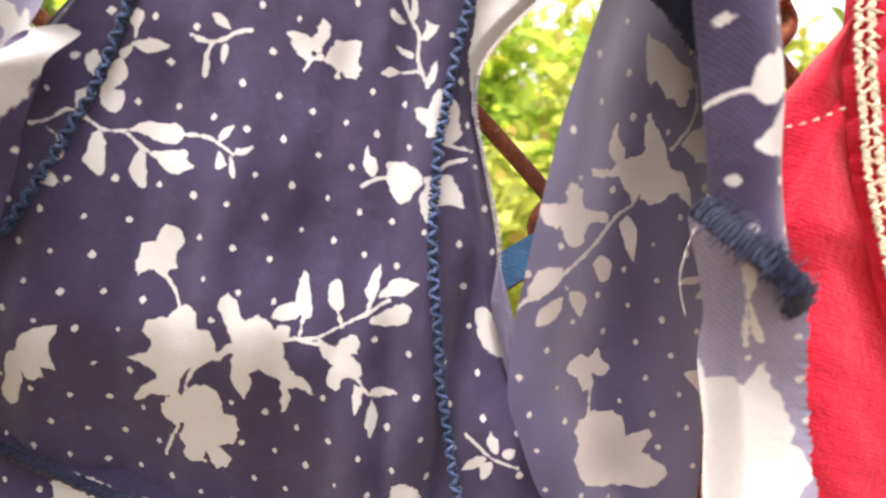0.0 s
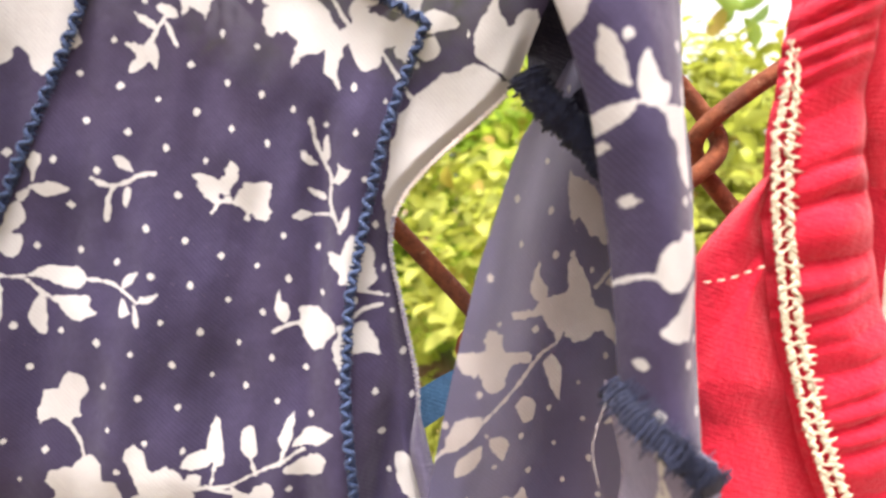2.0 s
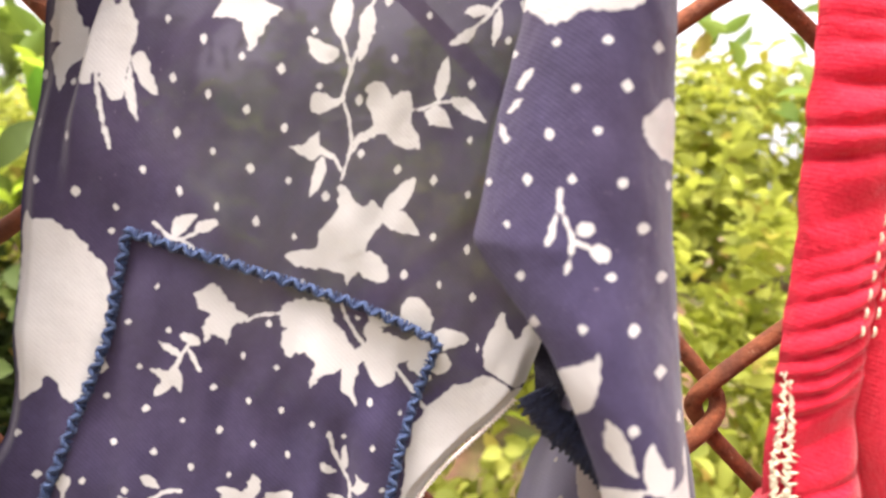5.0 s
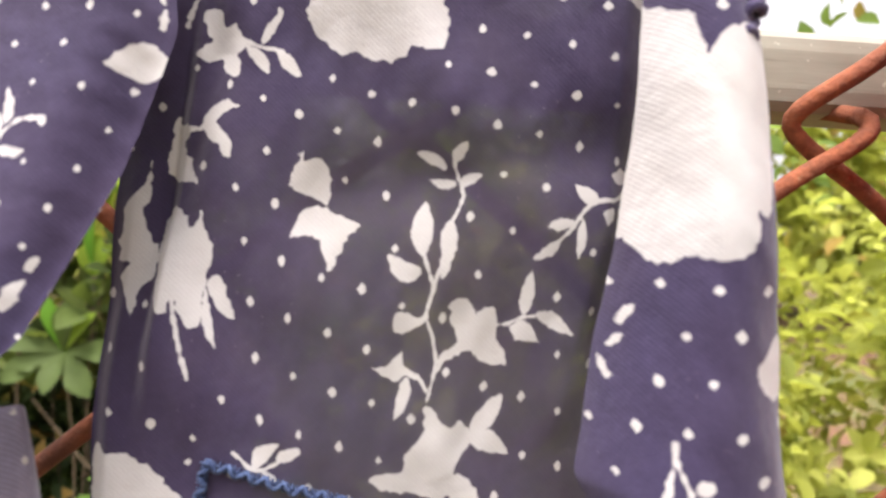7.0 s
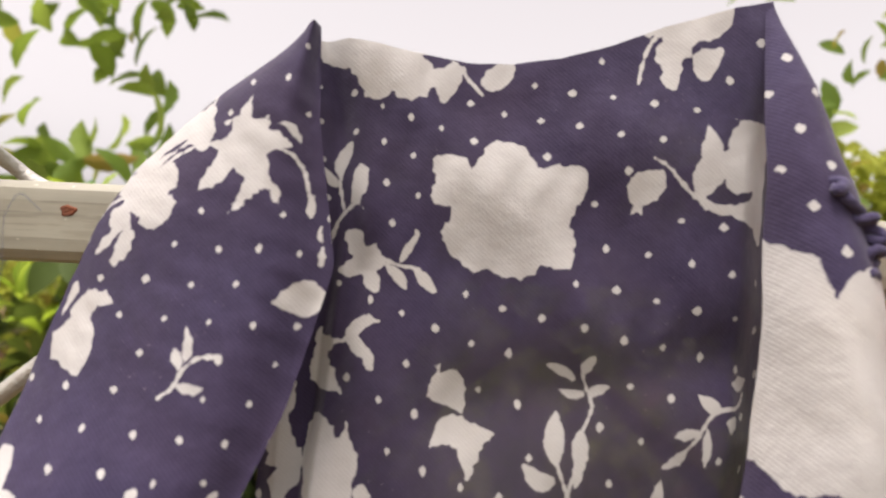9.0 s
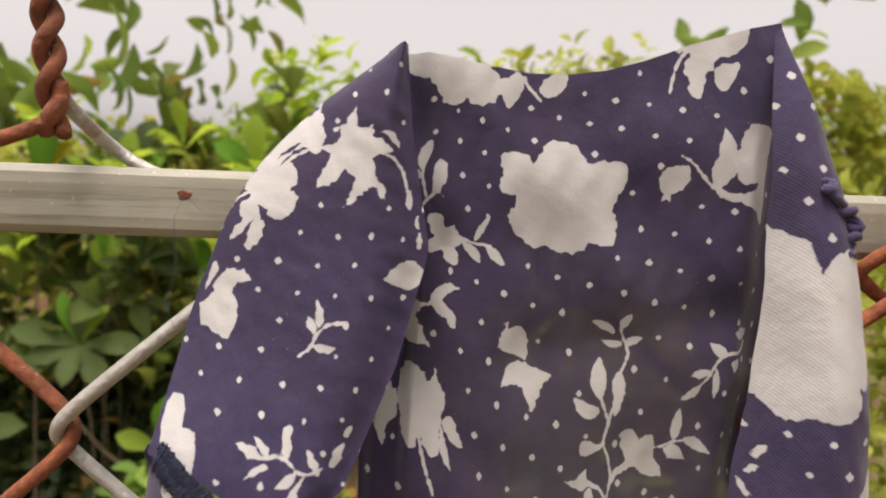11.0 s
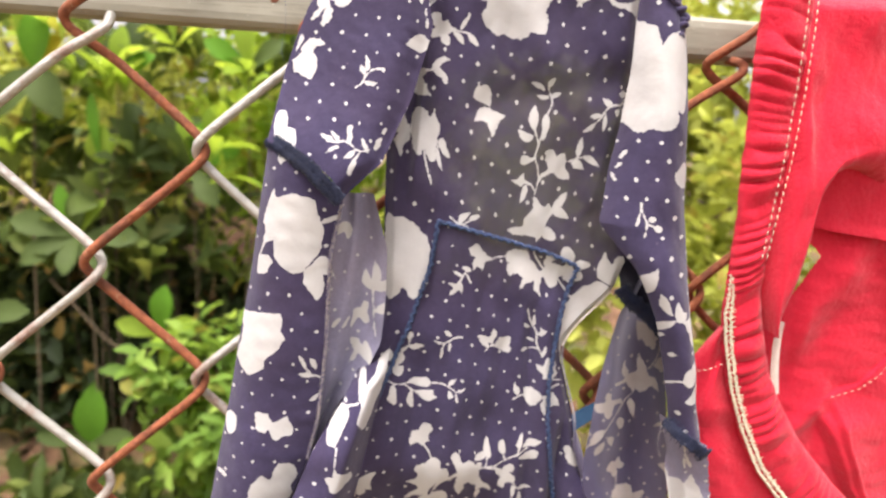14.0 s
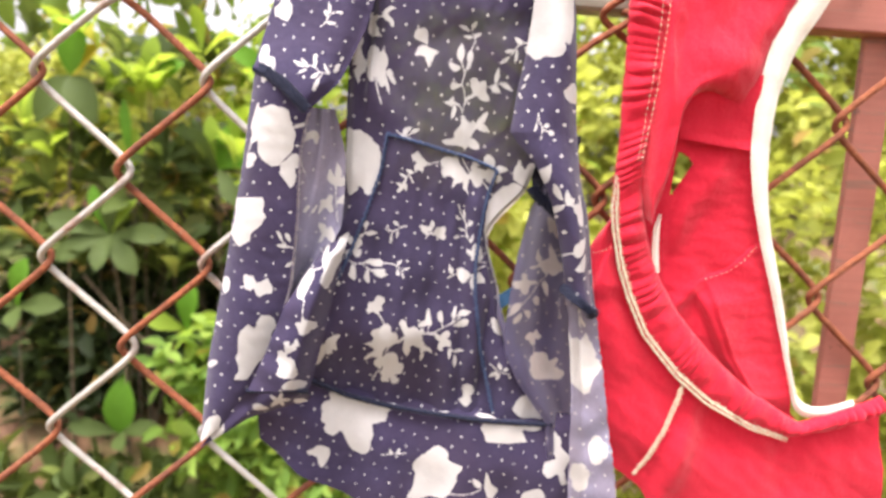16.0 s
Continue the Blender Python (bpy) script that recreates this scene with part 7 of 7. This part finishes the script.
for k in range(-26, 27):
    near = -4 <= k <= 9
    x, y, z = wire_line(k, 116, FOOT if not near else -330, 64 if near else 16)
    geo = tube(metres(x, y, z), 0.0018, 8 if near else 5)
    if near:
        x, y, z = wire_line(k, -330, FOOT, 16)
        geo = join([geo, tube(metres(x, y, z), 0.0018, 5)])
    grey = k % 2 == 0 and k < 2
    part("wire", mesh_from("wire", *geo), wire_grey if grey else wire_rust, fence, "pale galvanised wire" if grey else "rusty brown wire")
for k in range(-26, 28, 2):
    x0 = COL + k * HALF - 2
    z = np.arange(104, 120 if k in (2, 4) else 146, 0.8)
    ang = (z - 104) / 17 * 2 * math.pi
    both = []
    for s in (0, math.pi):
        rad = np.interp(z, [104, 110, 138, 146], [1.7, 1.8, 1.8, 4.0])
        both.append(tube(metres(x0 + rad * np.cos(ang + s) - (z - 104) * 0.08, 137 + rad * np.sin(ang + s), z), 0.0018, 7))
    part("twisted_end", mesh_from("twisted_end", *join(both)), wire_rust, fence, "rusty twisted wire ends")


def bar(name, x0, x1, y0, y1, z0, z1, material, label, r=2.0):
    bm = bmesh.new()
    bmesh.ops.create_cube(bm, size=1)
    for vt in bm.verts:
        vt.co = metres(x0 if vt.co.x < 0 else x1, y0 if vt.co.y < 0 else y1, z0 if vt.co.z < 0 else z1)
    bmesh.ops.bevel(bm, geom=bm.edges, offset=r / 1000, segments=3, profile=0.6, affect="EDGES")
    me = bpy.data.meshes.new(name)
    bm.to_mesh(me)
    bm.free()
    return part(name, me, material, fence, label)


bar("top_rail", -2300, 149, 142.5, 160, 81.5, 98, paint_grey, "weathered pale grey top rail", 4.5)
bar("top_rail", 149.5, 2300, 141.5, 161, 80, 98.5, paint_red, "faded red painted top rail", 1.5)
for x in (195, 1700, -1500):
    bar("post", x, x + 17, 151, 156, FOOT - 10, 81, paint_red, "faded red painted angle iron post", 0.8)
    bar("post_flange", x + 13, x + 17, 156.3, 174, FOOT - 10, 81, paint_red, "faded red painted angle iron post", 0.8)
# rust spot with a raised rim on the rail
ang = np.linspace(0, 2 * math.pi, 25)[:-1]
ring = []
for rad, dy in ((1.5, 0.15), (1.2, -0.1), (0.8, -0.05), (0.1, -0.15)):
    w = rad * (1 + 0.12 * np.sin(3 * ang + 1) + 0.08 * np.sin(5 * ang))
    ring.append(metres(-110 + 1.15 * w * np.cos(ang), 142.4 + dy + 0 * ang, 91.7 + 0.8 * w * np.sin(ang)))
faces = [[i * 24 + j, i * 24 + (j + 1) % 24, (i + 1) * 24 + (j + 1) % 24, (i + 1) * 24 + j] for i in range(3) for j in range(24)]
part("rust_spot", mesh_from("rust_spot", np.concatenate(ring), faces), wire_rust, fence, "rusty rivet on the rail")


# ---------------------------------------------------------------- ground and planting
bm = bmesh.new()
bmesh.ops.create_grid(bm, x_segments=120, y_segments=120, size=1)
for vt in bm.verts:
    r2 = max(abs(vt.co.x), abs(vt.co.y))
    k = 4 + 400 * max(0.0, r2 - 0.5) ** 2
    vt.co = Vector((vt.co.x * k, vt.co.y * k, 0))
    rise = min(1.0, max(0.0, (vt.co.y - 1.6) / 2.4))
    vt.co.z = 1.05 * rise * rise * (3 - 2 * rise) + (0.03 * noise.noise(vt.co * 1.7) if r2 < 0.9 else 0.0)
me = bpy.data.meshes.new("ground")
bm.to_mesh(me)
bm.free()
ground = new("ground", me)
me.materials.append(mat_earth)
tagged(ground, "reddish brown soil bank with leaf litter behind the fence", "ground", kind="structure")


def height(x, y):
    """Height of the soil bank."""
    rise = min(1.0, max(0.0, (y - 1.6) / 2.4))
    return 1.05 * rise * rise * (3 - 2 * rise)


def leaf_blades(centres, dirs, ups, length, width, cup=0.25, shape=(0.10, 0.72, 1.0, 0.80, 0.08), rows=5):
    """Many pointed oval leaves; each a small folded, bent blade."""
    n = len(centres)
    d = dirs / (np.linalg.norm(dirs, axis=1)[:, None] + 1e-9)
    s = np.cross(d, ups)
    s /= np.linalg.norm(s, axis=1)[:, None] + 1e-9
    up = np.cross(s, d)
    t5 = np.array([0.0, 0.22, 0.5, 0.78, 1.0])
    t = t5 if rows == 5 else np.linspace(0, 1, rows)
    w = np.clip(np.polyval(np.polyfit(t5, np.array(shape), 4), t), 0.03, 1.05)
    droop = 0.10 * t * (0.6 - t) - 0.16 * t ** 3
    L, W = length[:, None, None], width[:, None, None]
    lines = []
    for side, lift in ((-0.5, cup), (0.0, 0.0), (0.5, cup)):
        lines.append(centres[:, None] + d[:, None] * (t[None, :, None] * L) + s[:, None] * (side * w[None, :, None] * W)
                     + up[:, None] * (lift * w[None, :, None] * W + droop[None, :, None] * L))
    v = np.stack(lines, 2).reshape(-1, 3)
    q = []
    for a in range(rows - 1):
        for b in range(2):
            q.append([a * 3 + b, a * 3 + b + 1, (a + 1) * 3 + b + 1, (a + 1) * 3 + b])
    f = (np.array(q)[None] + (np.arange(n) * rows * 3)[:, None, None]).reshape(-1, 4)
    return v, f


def grid_mesh(name, v, f):
    me = bpy.data.meshes.new(name)
    me.vertices.add(len(v))
    me.vertices.foreach_set("co", v.ravel())
    me.loops.add(len(f) * 4)
    me.loops.foreach_set("vertex_index", f.ravel().astype(np.int32))
    me.polygons.add(len(f))
    me.polygons.foreach_set("loop_start", np.arange(0, len(f) * 4, 4, dtype=np.int32))
    me.polygons.foreach_set("use_smooth", np.ones(len(f), bool))
    me.update(calc_edges=True)
    return me


def shrub(name, label, at, size, twigs, per, leaf_len, leaf_wide, material, seed, rosette=True, low=0.1, group="", category="shrub", gaps=-1.0, thick=0.0032, shape=(0.10, 0.72, 1.0, 0.80, 0.08), rows=5):
    """A shrub: stems that fork from the root, each twig end with a whorl of leaves."""
    r = np.random.RandomState(seed)
    base = np.array(at)
    root = thing(name, label, category, group=group or name.replace("_", " ") + "s behind the fence", at=tuple(at))
    cen = base + np.array([0, 0, size[2] * 0.55])
    ends = []
    while len(ends) < twigs:
        p = r.uniform(-1, 1, 3)
        if 0.35 < (np.abs(p) ** 3.5).sum() ** (1 / 3.5) < 0.85 + 0.2 * r.rand():
            q = cen + p * np.array([size[0], size[1], size[2] * 0.5])
            if q[2] > base[2] + low and noise.noise(Vector(q) * 5.0 + Vector((seed, 0, 0))) > gaps:
                ends.append(q)
    ends = np.array(ends)
    stems = []
    for e in ends[:: max(1, twigs // (4 if thick < 0.01 else 1))]:
        mid = base * 0.5 + e * 0.5 + r.uniform(-0.09, 0.09, 3) + np.array([0, 0, 0.08])
        path = smooth_path([base + r.uniform(-0.03, 0.03, 3) * [1, 1, 0], mid, e], 0.06, 0.15)
        stems.append(tube(path, np.linspace(thick, thick * 0.25, len(path)), 5))
    inv = Matrix.Translation(base).inverted()
    for geo in stems:
        part("stem", mesh_from("stem", *geo), mat_bark, root).matrix_parent_inverse = inv
    n = twigs * per
    c = np.repeat(ends, per, 0)
    ax = np.repeat(ends - cen, per, 0)
    ax = ax / (np.linalg.norm(ax, axis=1)[:, None] + 1e-6) * 0.6 + np.array([0, 0, 0.55])
    ax += np.repeat(r.randn(twigs, 3) * 0.3, per, 0)
    ax /= np.linalg.norm(ax, axis=1)[:, None]
    ang = np.tile(np.arange(per) * 2.4, twigs) + np.repeat(r.uniform(0, 6.3, twigs), per)
    ref = np.cross(ax, np.array([0.31, 0.77, 0.21]))
    ref /= np.linalg.norm(ref, axis=1)[:, None]
    oth = np.cross(ax, ref)
    spread = r.uniform(0.45, 1.15, n) if rosette else r.uniform(0.7, 1.6, n)
    d = ax * np.cos(spread)[:, None] + (ref * np.cos(ang)[:, None] + oth * np.sin(ang)[:, None]) * np.sin(spread)[:, None]
    c = c - ax * (np.tile(np.arange(per), twigs) / per * leaf_len * (0.6 if rosette else 2.2))[:, None] + r.randn(n, 3) * 0.004
    ln = leaf_len * r.uniform(0.6, 1.15, n)
    v, f = leaf_blades(c, d, ax + r.randn(n, 3) * 0.25, ln, ln * leaf_wide * r.uniform(0.85, 1.15, n), shape=shape, rows=rows)
    part("crown", grid_mesh("crown", v, f), material, root, "").matrix_parent_inverse = inv
    return root


OBOVATE = (0.10, 0.42, 0.86, 0.98, 0.06)


def plant(name, label, x, y, top, half, deep, *rest, **kw):
    """A shrub that stands on the bank at (x, y) and reaches the height top."""
    base = height(x, y) - 0.02
    return shrub(name, label, (x, y, base), (half, deep, (top - base) / 1.05), *rest, **kw)


def shoot(label, tip, leaves, seed, thick=0.003):
    """A single shoot: a stem from the bank to its tip with separate large leaves (direction, length, width, material)."""
    r = random.Random(seed)
    foot = Vector((tip[0] + r.uniform(-0.05, 0.05), tip[1] + 0.04, 0))
    foot.z = height(foot.x, foot.y) - 0.02
    root = thing("leafy_shoot", label, "shoot", group="leafy shoots behind the fence", at=tuple(foot))
    inv = Matrix.Translation(foot).inverted()
    path = smooth_path([tuple(foot), (foot.x * 0.4 + tip[0] * 0.6 + r.uniform(-0.02, 0.02), tip[1] + 0.02, foot.z * 0.4 + tip[2] * 0.6), tip], 0.02, 0.1)
    part("stem", mesh_from("stem", *tube(path, np.linspace(thick, thick * 0.6, len(path)), 6)), mat_shoot, root).matrix_parent_inverse = inv
    for d, ln, wide, material in leaves:
        v, f = leaf_blades(np.array([tip]), np.array([d], float), np.array([[r.uniform(-0.2, 0.2), -1.0, 0.5]]), np.array([ln]), np.array([ln * wide]), 0.18, OBOVATE if wide < 0.45 else OVAL, 13)
        part("leaf", grid_mesh("leaf", v, f), material, root).matrix_parent_inverse = inv


OVAL = (0.08, 0.74, 1.0, 0.70, 0.05)
# the dull green thicket beside the garments and its shoots
plant("broadleaf_shrub", "thicket with large dull green leaves in whorls behind the fence", -1.02, 2.30, 1.36, 0.42, 0.18, 34, 8, 0.150, 0.42, leaf_deep, 1, low=0.66, shape=OBOVATE, gaps=-0.15, rows=9)
plant("broadleaf_shrub", "young shoots with lime green leaves among the dull thicket", -0.92, 2.22, 1.78, 0.50, 0.14, 17, 6, 0.125, 0.42, leaf_lime, 21, low=0.95, shape=OBOVATE, rows=9)
plant("broadleaf_shrub", "tall shrub with large dark leaves above the rail", -0.72, 2.40, 1.84, 0.50, 0.18, 15, 6, 0.140, 0.46, leaf_deep, 31, low=1.18, shape=OBOVATE, rows=9)
plant("broadleaf_shrub", "tall shrub with broad leaves at the end of the thicket", -1.75, 2.50, 1.80, 0.42, 0.30, 60, 8, 0.140, 0.42, leaf_deep, 2, low=0.5, shape=OBOVATE, gaps=-0.05)
plant("bright_shrub", "low clump of fresh green leaves on the bank", -0.50, 2.02, 0.78, 0.32, 0.16, 120, 8, 0.090, 0.44, leaf_fresh, 3, False, low=0.05, gaps=-0.3)
plant("weed_patch", "low dark leaves on the soil under the thicket", -1.10, 2.05, 0.22, 0.46, 0.16, 40, 6, 0.115, 0.42, leaf_deep, 44, low=0.02)
# the hollow's shade is painted into the dark leaves of these two shrubs
plant("shaded_shrub", "tangle of leaves coloured dark as shade in the hollow under the thicket", -1.10, 2.38, 0.66, 0.50, 0.14, 90, 9, 0.10, 0.45, leaf_painted_shade, 15, False, low=0.02, gaps=-0.1)
plant("shaded_shrub", "undergrowth with shade put into its dark leaf colour inside the thicket", -1.10, 2.66, 1.12, 0.62, 0.22, 170, 9, 0.105, 0.5, leaf_painted_shade, 14, False, low=0.08, gaps=-0.1)
plant("bright_shrub", "tall shrub with lime green leaves", -1.15, 2.80, 1.72, 0.80, 0.30, 95, 9, 0.085, 0.45, leaf_yellow, 17, False, low=0.55, gaps=0.05)
shoot("upright bright green oval leaf over dark undergrowth", (-1.005, 2.18, 0.262), [((0.04, -0.10, 1.0), 0.205, 0.52, leaf_bright), ((0.75, -0.4, 0.35), 0.16, 0.36, leaf_deep), ((-0.8, -0.3, 0.25), 0.17, 0.36, leaf_deep), ((0.3, -0.9, 0.1), 0.14, 0.4, leaf_deep)], 1)
shoot("whorl of dull leaves with bright young leaves in its heart", (-1.026, 2.16, 0.965), [((0.55, -0.25, 0.9), 0.15, 0.28, leaf_lime), ((-0.35, -0.2, 1.0), 0.17, 0.30, leaf_bright), ((0.05, -0.3, 1.0), 0.15, 0.40, leaf_deep), ((1.0, -0.3, 0.12), 0.20, 0.36, leaf_deep), ((-1.0, -0.3, 0.35), 0.20, 0.40, leaf_deep), ((-0.8, -0.5, -0.35), 0.18, 0.42, leaf_deep), ((0.6, -0.6, -0.5), 0.18, 0.40, leaf_deep), ((0.0, -0.8, -0.5), 0.15, 0.40, leaf_deep)], 2, 0.005)
shoot("round lime green leaf above the dull whorls", (-0.968, 2.2, 1.195), [((0.05, -0.2, 1.0), 0.125, 0.72, leaf_lime), ((0.5, -0.3, 0.9), 0.12, 0.30, leaf_lime), ((-0.1, -0.2, 1.0), 0.22, 0.16, leaf_bright)], 3)
shoot("large lime leaf beside a withering yellow leaf", (-1.165, 2.2, 1.48), [((0.18, -0.15, 1.0), 0.22, 0.46, leaf_bright), ((0.62, -0.2, 0.75), 0.15, 0.46, leaf_dry), ((-0.28, -0.1, 1.0), 0.21, 0.16, leaf_lime), ((0.35, -0.3, -0.45), 0.19, 0.55, leaf_deep), ((-0.6, -0.4, -0.9), 0.19, 0.5, leaf_deep)], 4, 0.005)
shoot("bright upright leaves beside the dark whorls", (-0.70, 2.25, 1.20), [((-0.12, -0.2, 1.0), 0.18, 0.30, leaf_lime), ((0.3, -0.2, 0.9), 0.16, 0.40, leaf_bright), ((0.85, -0.3, 0.4), 0.17, 0.42, leaf_bright), ((-0.9, -0.3, 0.25), 0.17, 0.42, leaf_deep), ((-0.5, -0.6, 0.8), 0.17, 0.42, leaf_deep), ((0.5, -0.6, -0.5), 0.18, 0.40, leaf_deep)], 5)
shoot("lime rosette low at the edge of the thicket", (-0.76, 2.12, 0.66), [((0.1, -0.3, 1.0), 0.17, 0.42, leaf_bright), ((0.8, -0.4, 0.5), 0.14, 0.42, leaf_lime), ((-0.8, -0.4, 0.4), 0.14, 0.42, leaf_lime), ((0.2, -0.9, 0.1), 0.12, 0.42, leaf_lime)], 6)
shoot("young yellow-green shoot above the thicket", (-0.93, 2.25, 1.46), [((0.1, -0.2, 1.0), 0.17, 0.36, leaf_lime), ((0.7, -0.3, 0.6), 0.15, 0.42, leaf_bright), ((-0.7, -0.3, 0.5), 0.15, 0.42, leaf_deep), ((0.3, -0.7, 0.2), 0.13, 0.42, leaf_lime)], 7)
shoot("young yellow-green shoot above the thicket", (-0.52, 2.25, 1.52), [((-0.1, -0.2, 1.0), 0.18, 0.40, leaf_lime), ((0.7, -0.3, 0.7), 0.15, 0.42, leaf_deep), ((-0.7, -0.3, 0.5), 0.16, 0.42, leaf_bright), ((-0.2, -0.7, 0.0), 0.14, 0.42, leaf_lime)], 8)
shoot("single green shoot at the fence foot", (-1.30, 2.1, 0.72), [((0.2, -0.3, 1.0), 0.17, 0.42, leaf_bright), ((0.9, -0.4, 0.2), 0.17, 0.42, leaf_deep), ((-0.8, -0.4, 0.4), 0.16, 0.42, leaf_deep), ((0.3, -0.9, -0.1), 0.14, 0.42, leaf_deep)], 9)
# a bare twig that leans across the hollow
twig = thing("bare_twig", "bare brown twig leaning across the dark hollow", "twig", at=(-0.787, 2.1, height(-0.787, 2.1)))
p = smooth_path([(-0.76, 2.1, height(-0.76, 2.1) - 0.02), (-0.775, 2.13, 0.3), (-0.79, 2.15, 0.52), (-0.95, 2.15, 0.64), (-1.12, 2.17, 0.82)], 0.02, 0.05)
part("stem", mesh_from("stem", *tube(p, np.linspace(0.008, 0.004, len(p)), 7)), mat_shoot, twig).matrix_parent_inverse = Matrix.Translation(twig.location).inverted()
# behind the red garment and farther up the bank
plant("bright_shrub", "shrub with small yellow-green leaves", 0.50, 1.67, 1.62, 0.61, 0.37, 400, 9, 0.065, 0.55, leaf_yellow, 5, False, low=0.1, gaps=0.0)
plant("bright_shrub", "shrub with small yellow-green leaves", 1.55, 1.90, 1.62, 0.71, 0.45, 380, 9, 0.070, 0.55, leaf_yellow, 6, False, low=0.1, gaps=0.0)
plant("bright_shrub", "tall shrub with lime green leaves", -0.08, 2.75, 2.10, 0.80, 0.35, 330, 9, 0.095, 0.5, leaf_lime, 7, False, low=0.12, gaps=-0.05)
plant("weed_patch", "low weeds on the soil bank", -0.10, 2.0, 0.50, 0.40, 0.25, 100, 8, 0.070, 0.42, leaf_fresh, 18, False, low=0.03, gaps=0.05)
plant("weed_patch", "low weeds on the soil bank", 0.60, 1.5, 0.30, 0.72, 0.2, 150, 8, 0.060, 0.42, leaf_yellow, 19, False, low=0.03, gaps=0.05)
plant("hedge", "dense hedge with small yellow-green leaves", -1.8, 4.0, 1.82, 1.7, 0.6, 700, 9, 0.075, 0.5, leaf_yellow, 8, False, gaps=-0.15)
plant("hedge", "dense hedge with yellow-green leaves", 1.65, 4.1, 2.4, 1.9, 0.7, 700, 9, 0.12, 0.5, leaf_yellow, 9, False, gaps=-0.15)
plant("hedge", "dense hedge with fresh green leaves", 5.1, 4.8, 2.3, 2.0, 1.2, 400, 9, 0.15, 0.5, leaf_fresh, 10, False)
plant("hedge", "dense hedge with fresh green leaves", -5.1, 4.5, 2.3, 2.0, 1.2, 400, 9, 0.15, 0.5, leaf_fresh, 11, False)
plant("small_tree", "slender tree with sparse hanging leaves", -1.2, 3.0, 4.3, 0.9, 0.5, 44, 7, 0.19, 0.48, leaf_tree, 12, False, low=0.9, thick=0.025, category="tree")
plant("small_tree", "slender tree with sparse hanging leaves", 2.3, 3.5, 4.3, 0.9, 0.5, 22, 7, 0.19, 0.48, leaf_tree, 13, False, low=0.9, thick=0.022, category="tree")
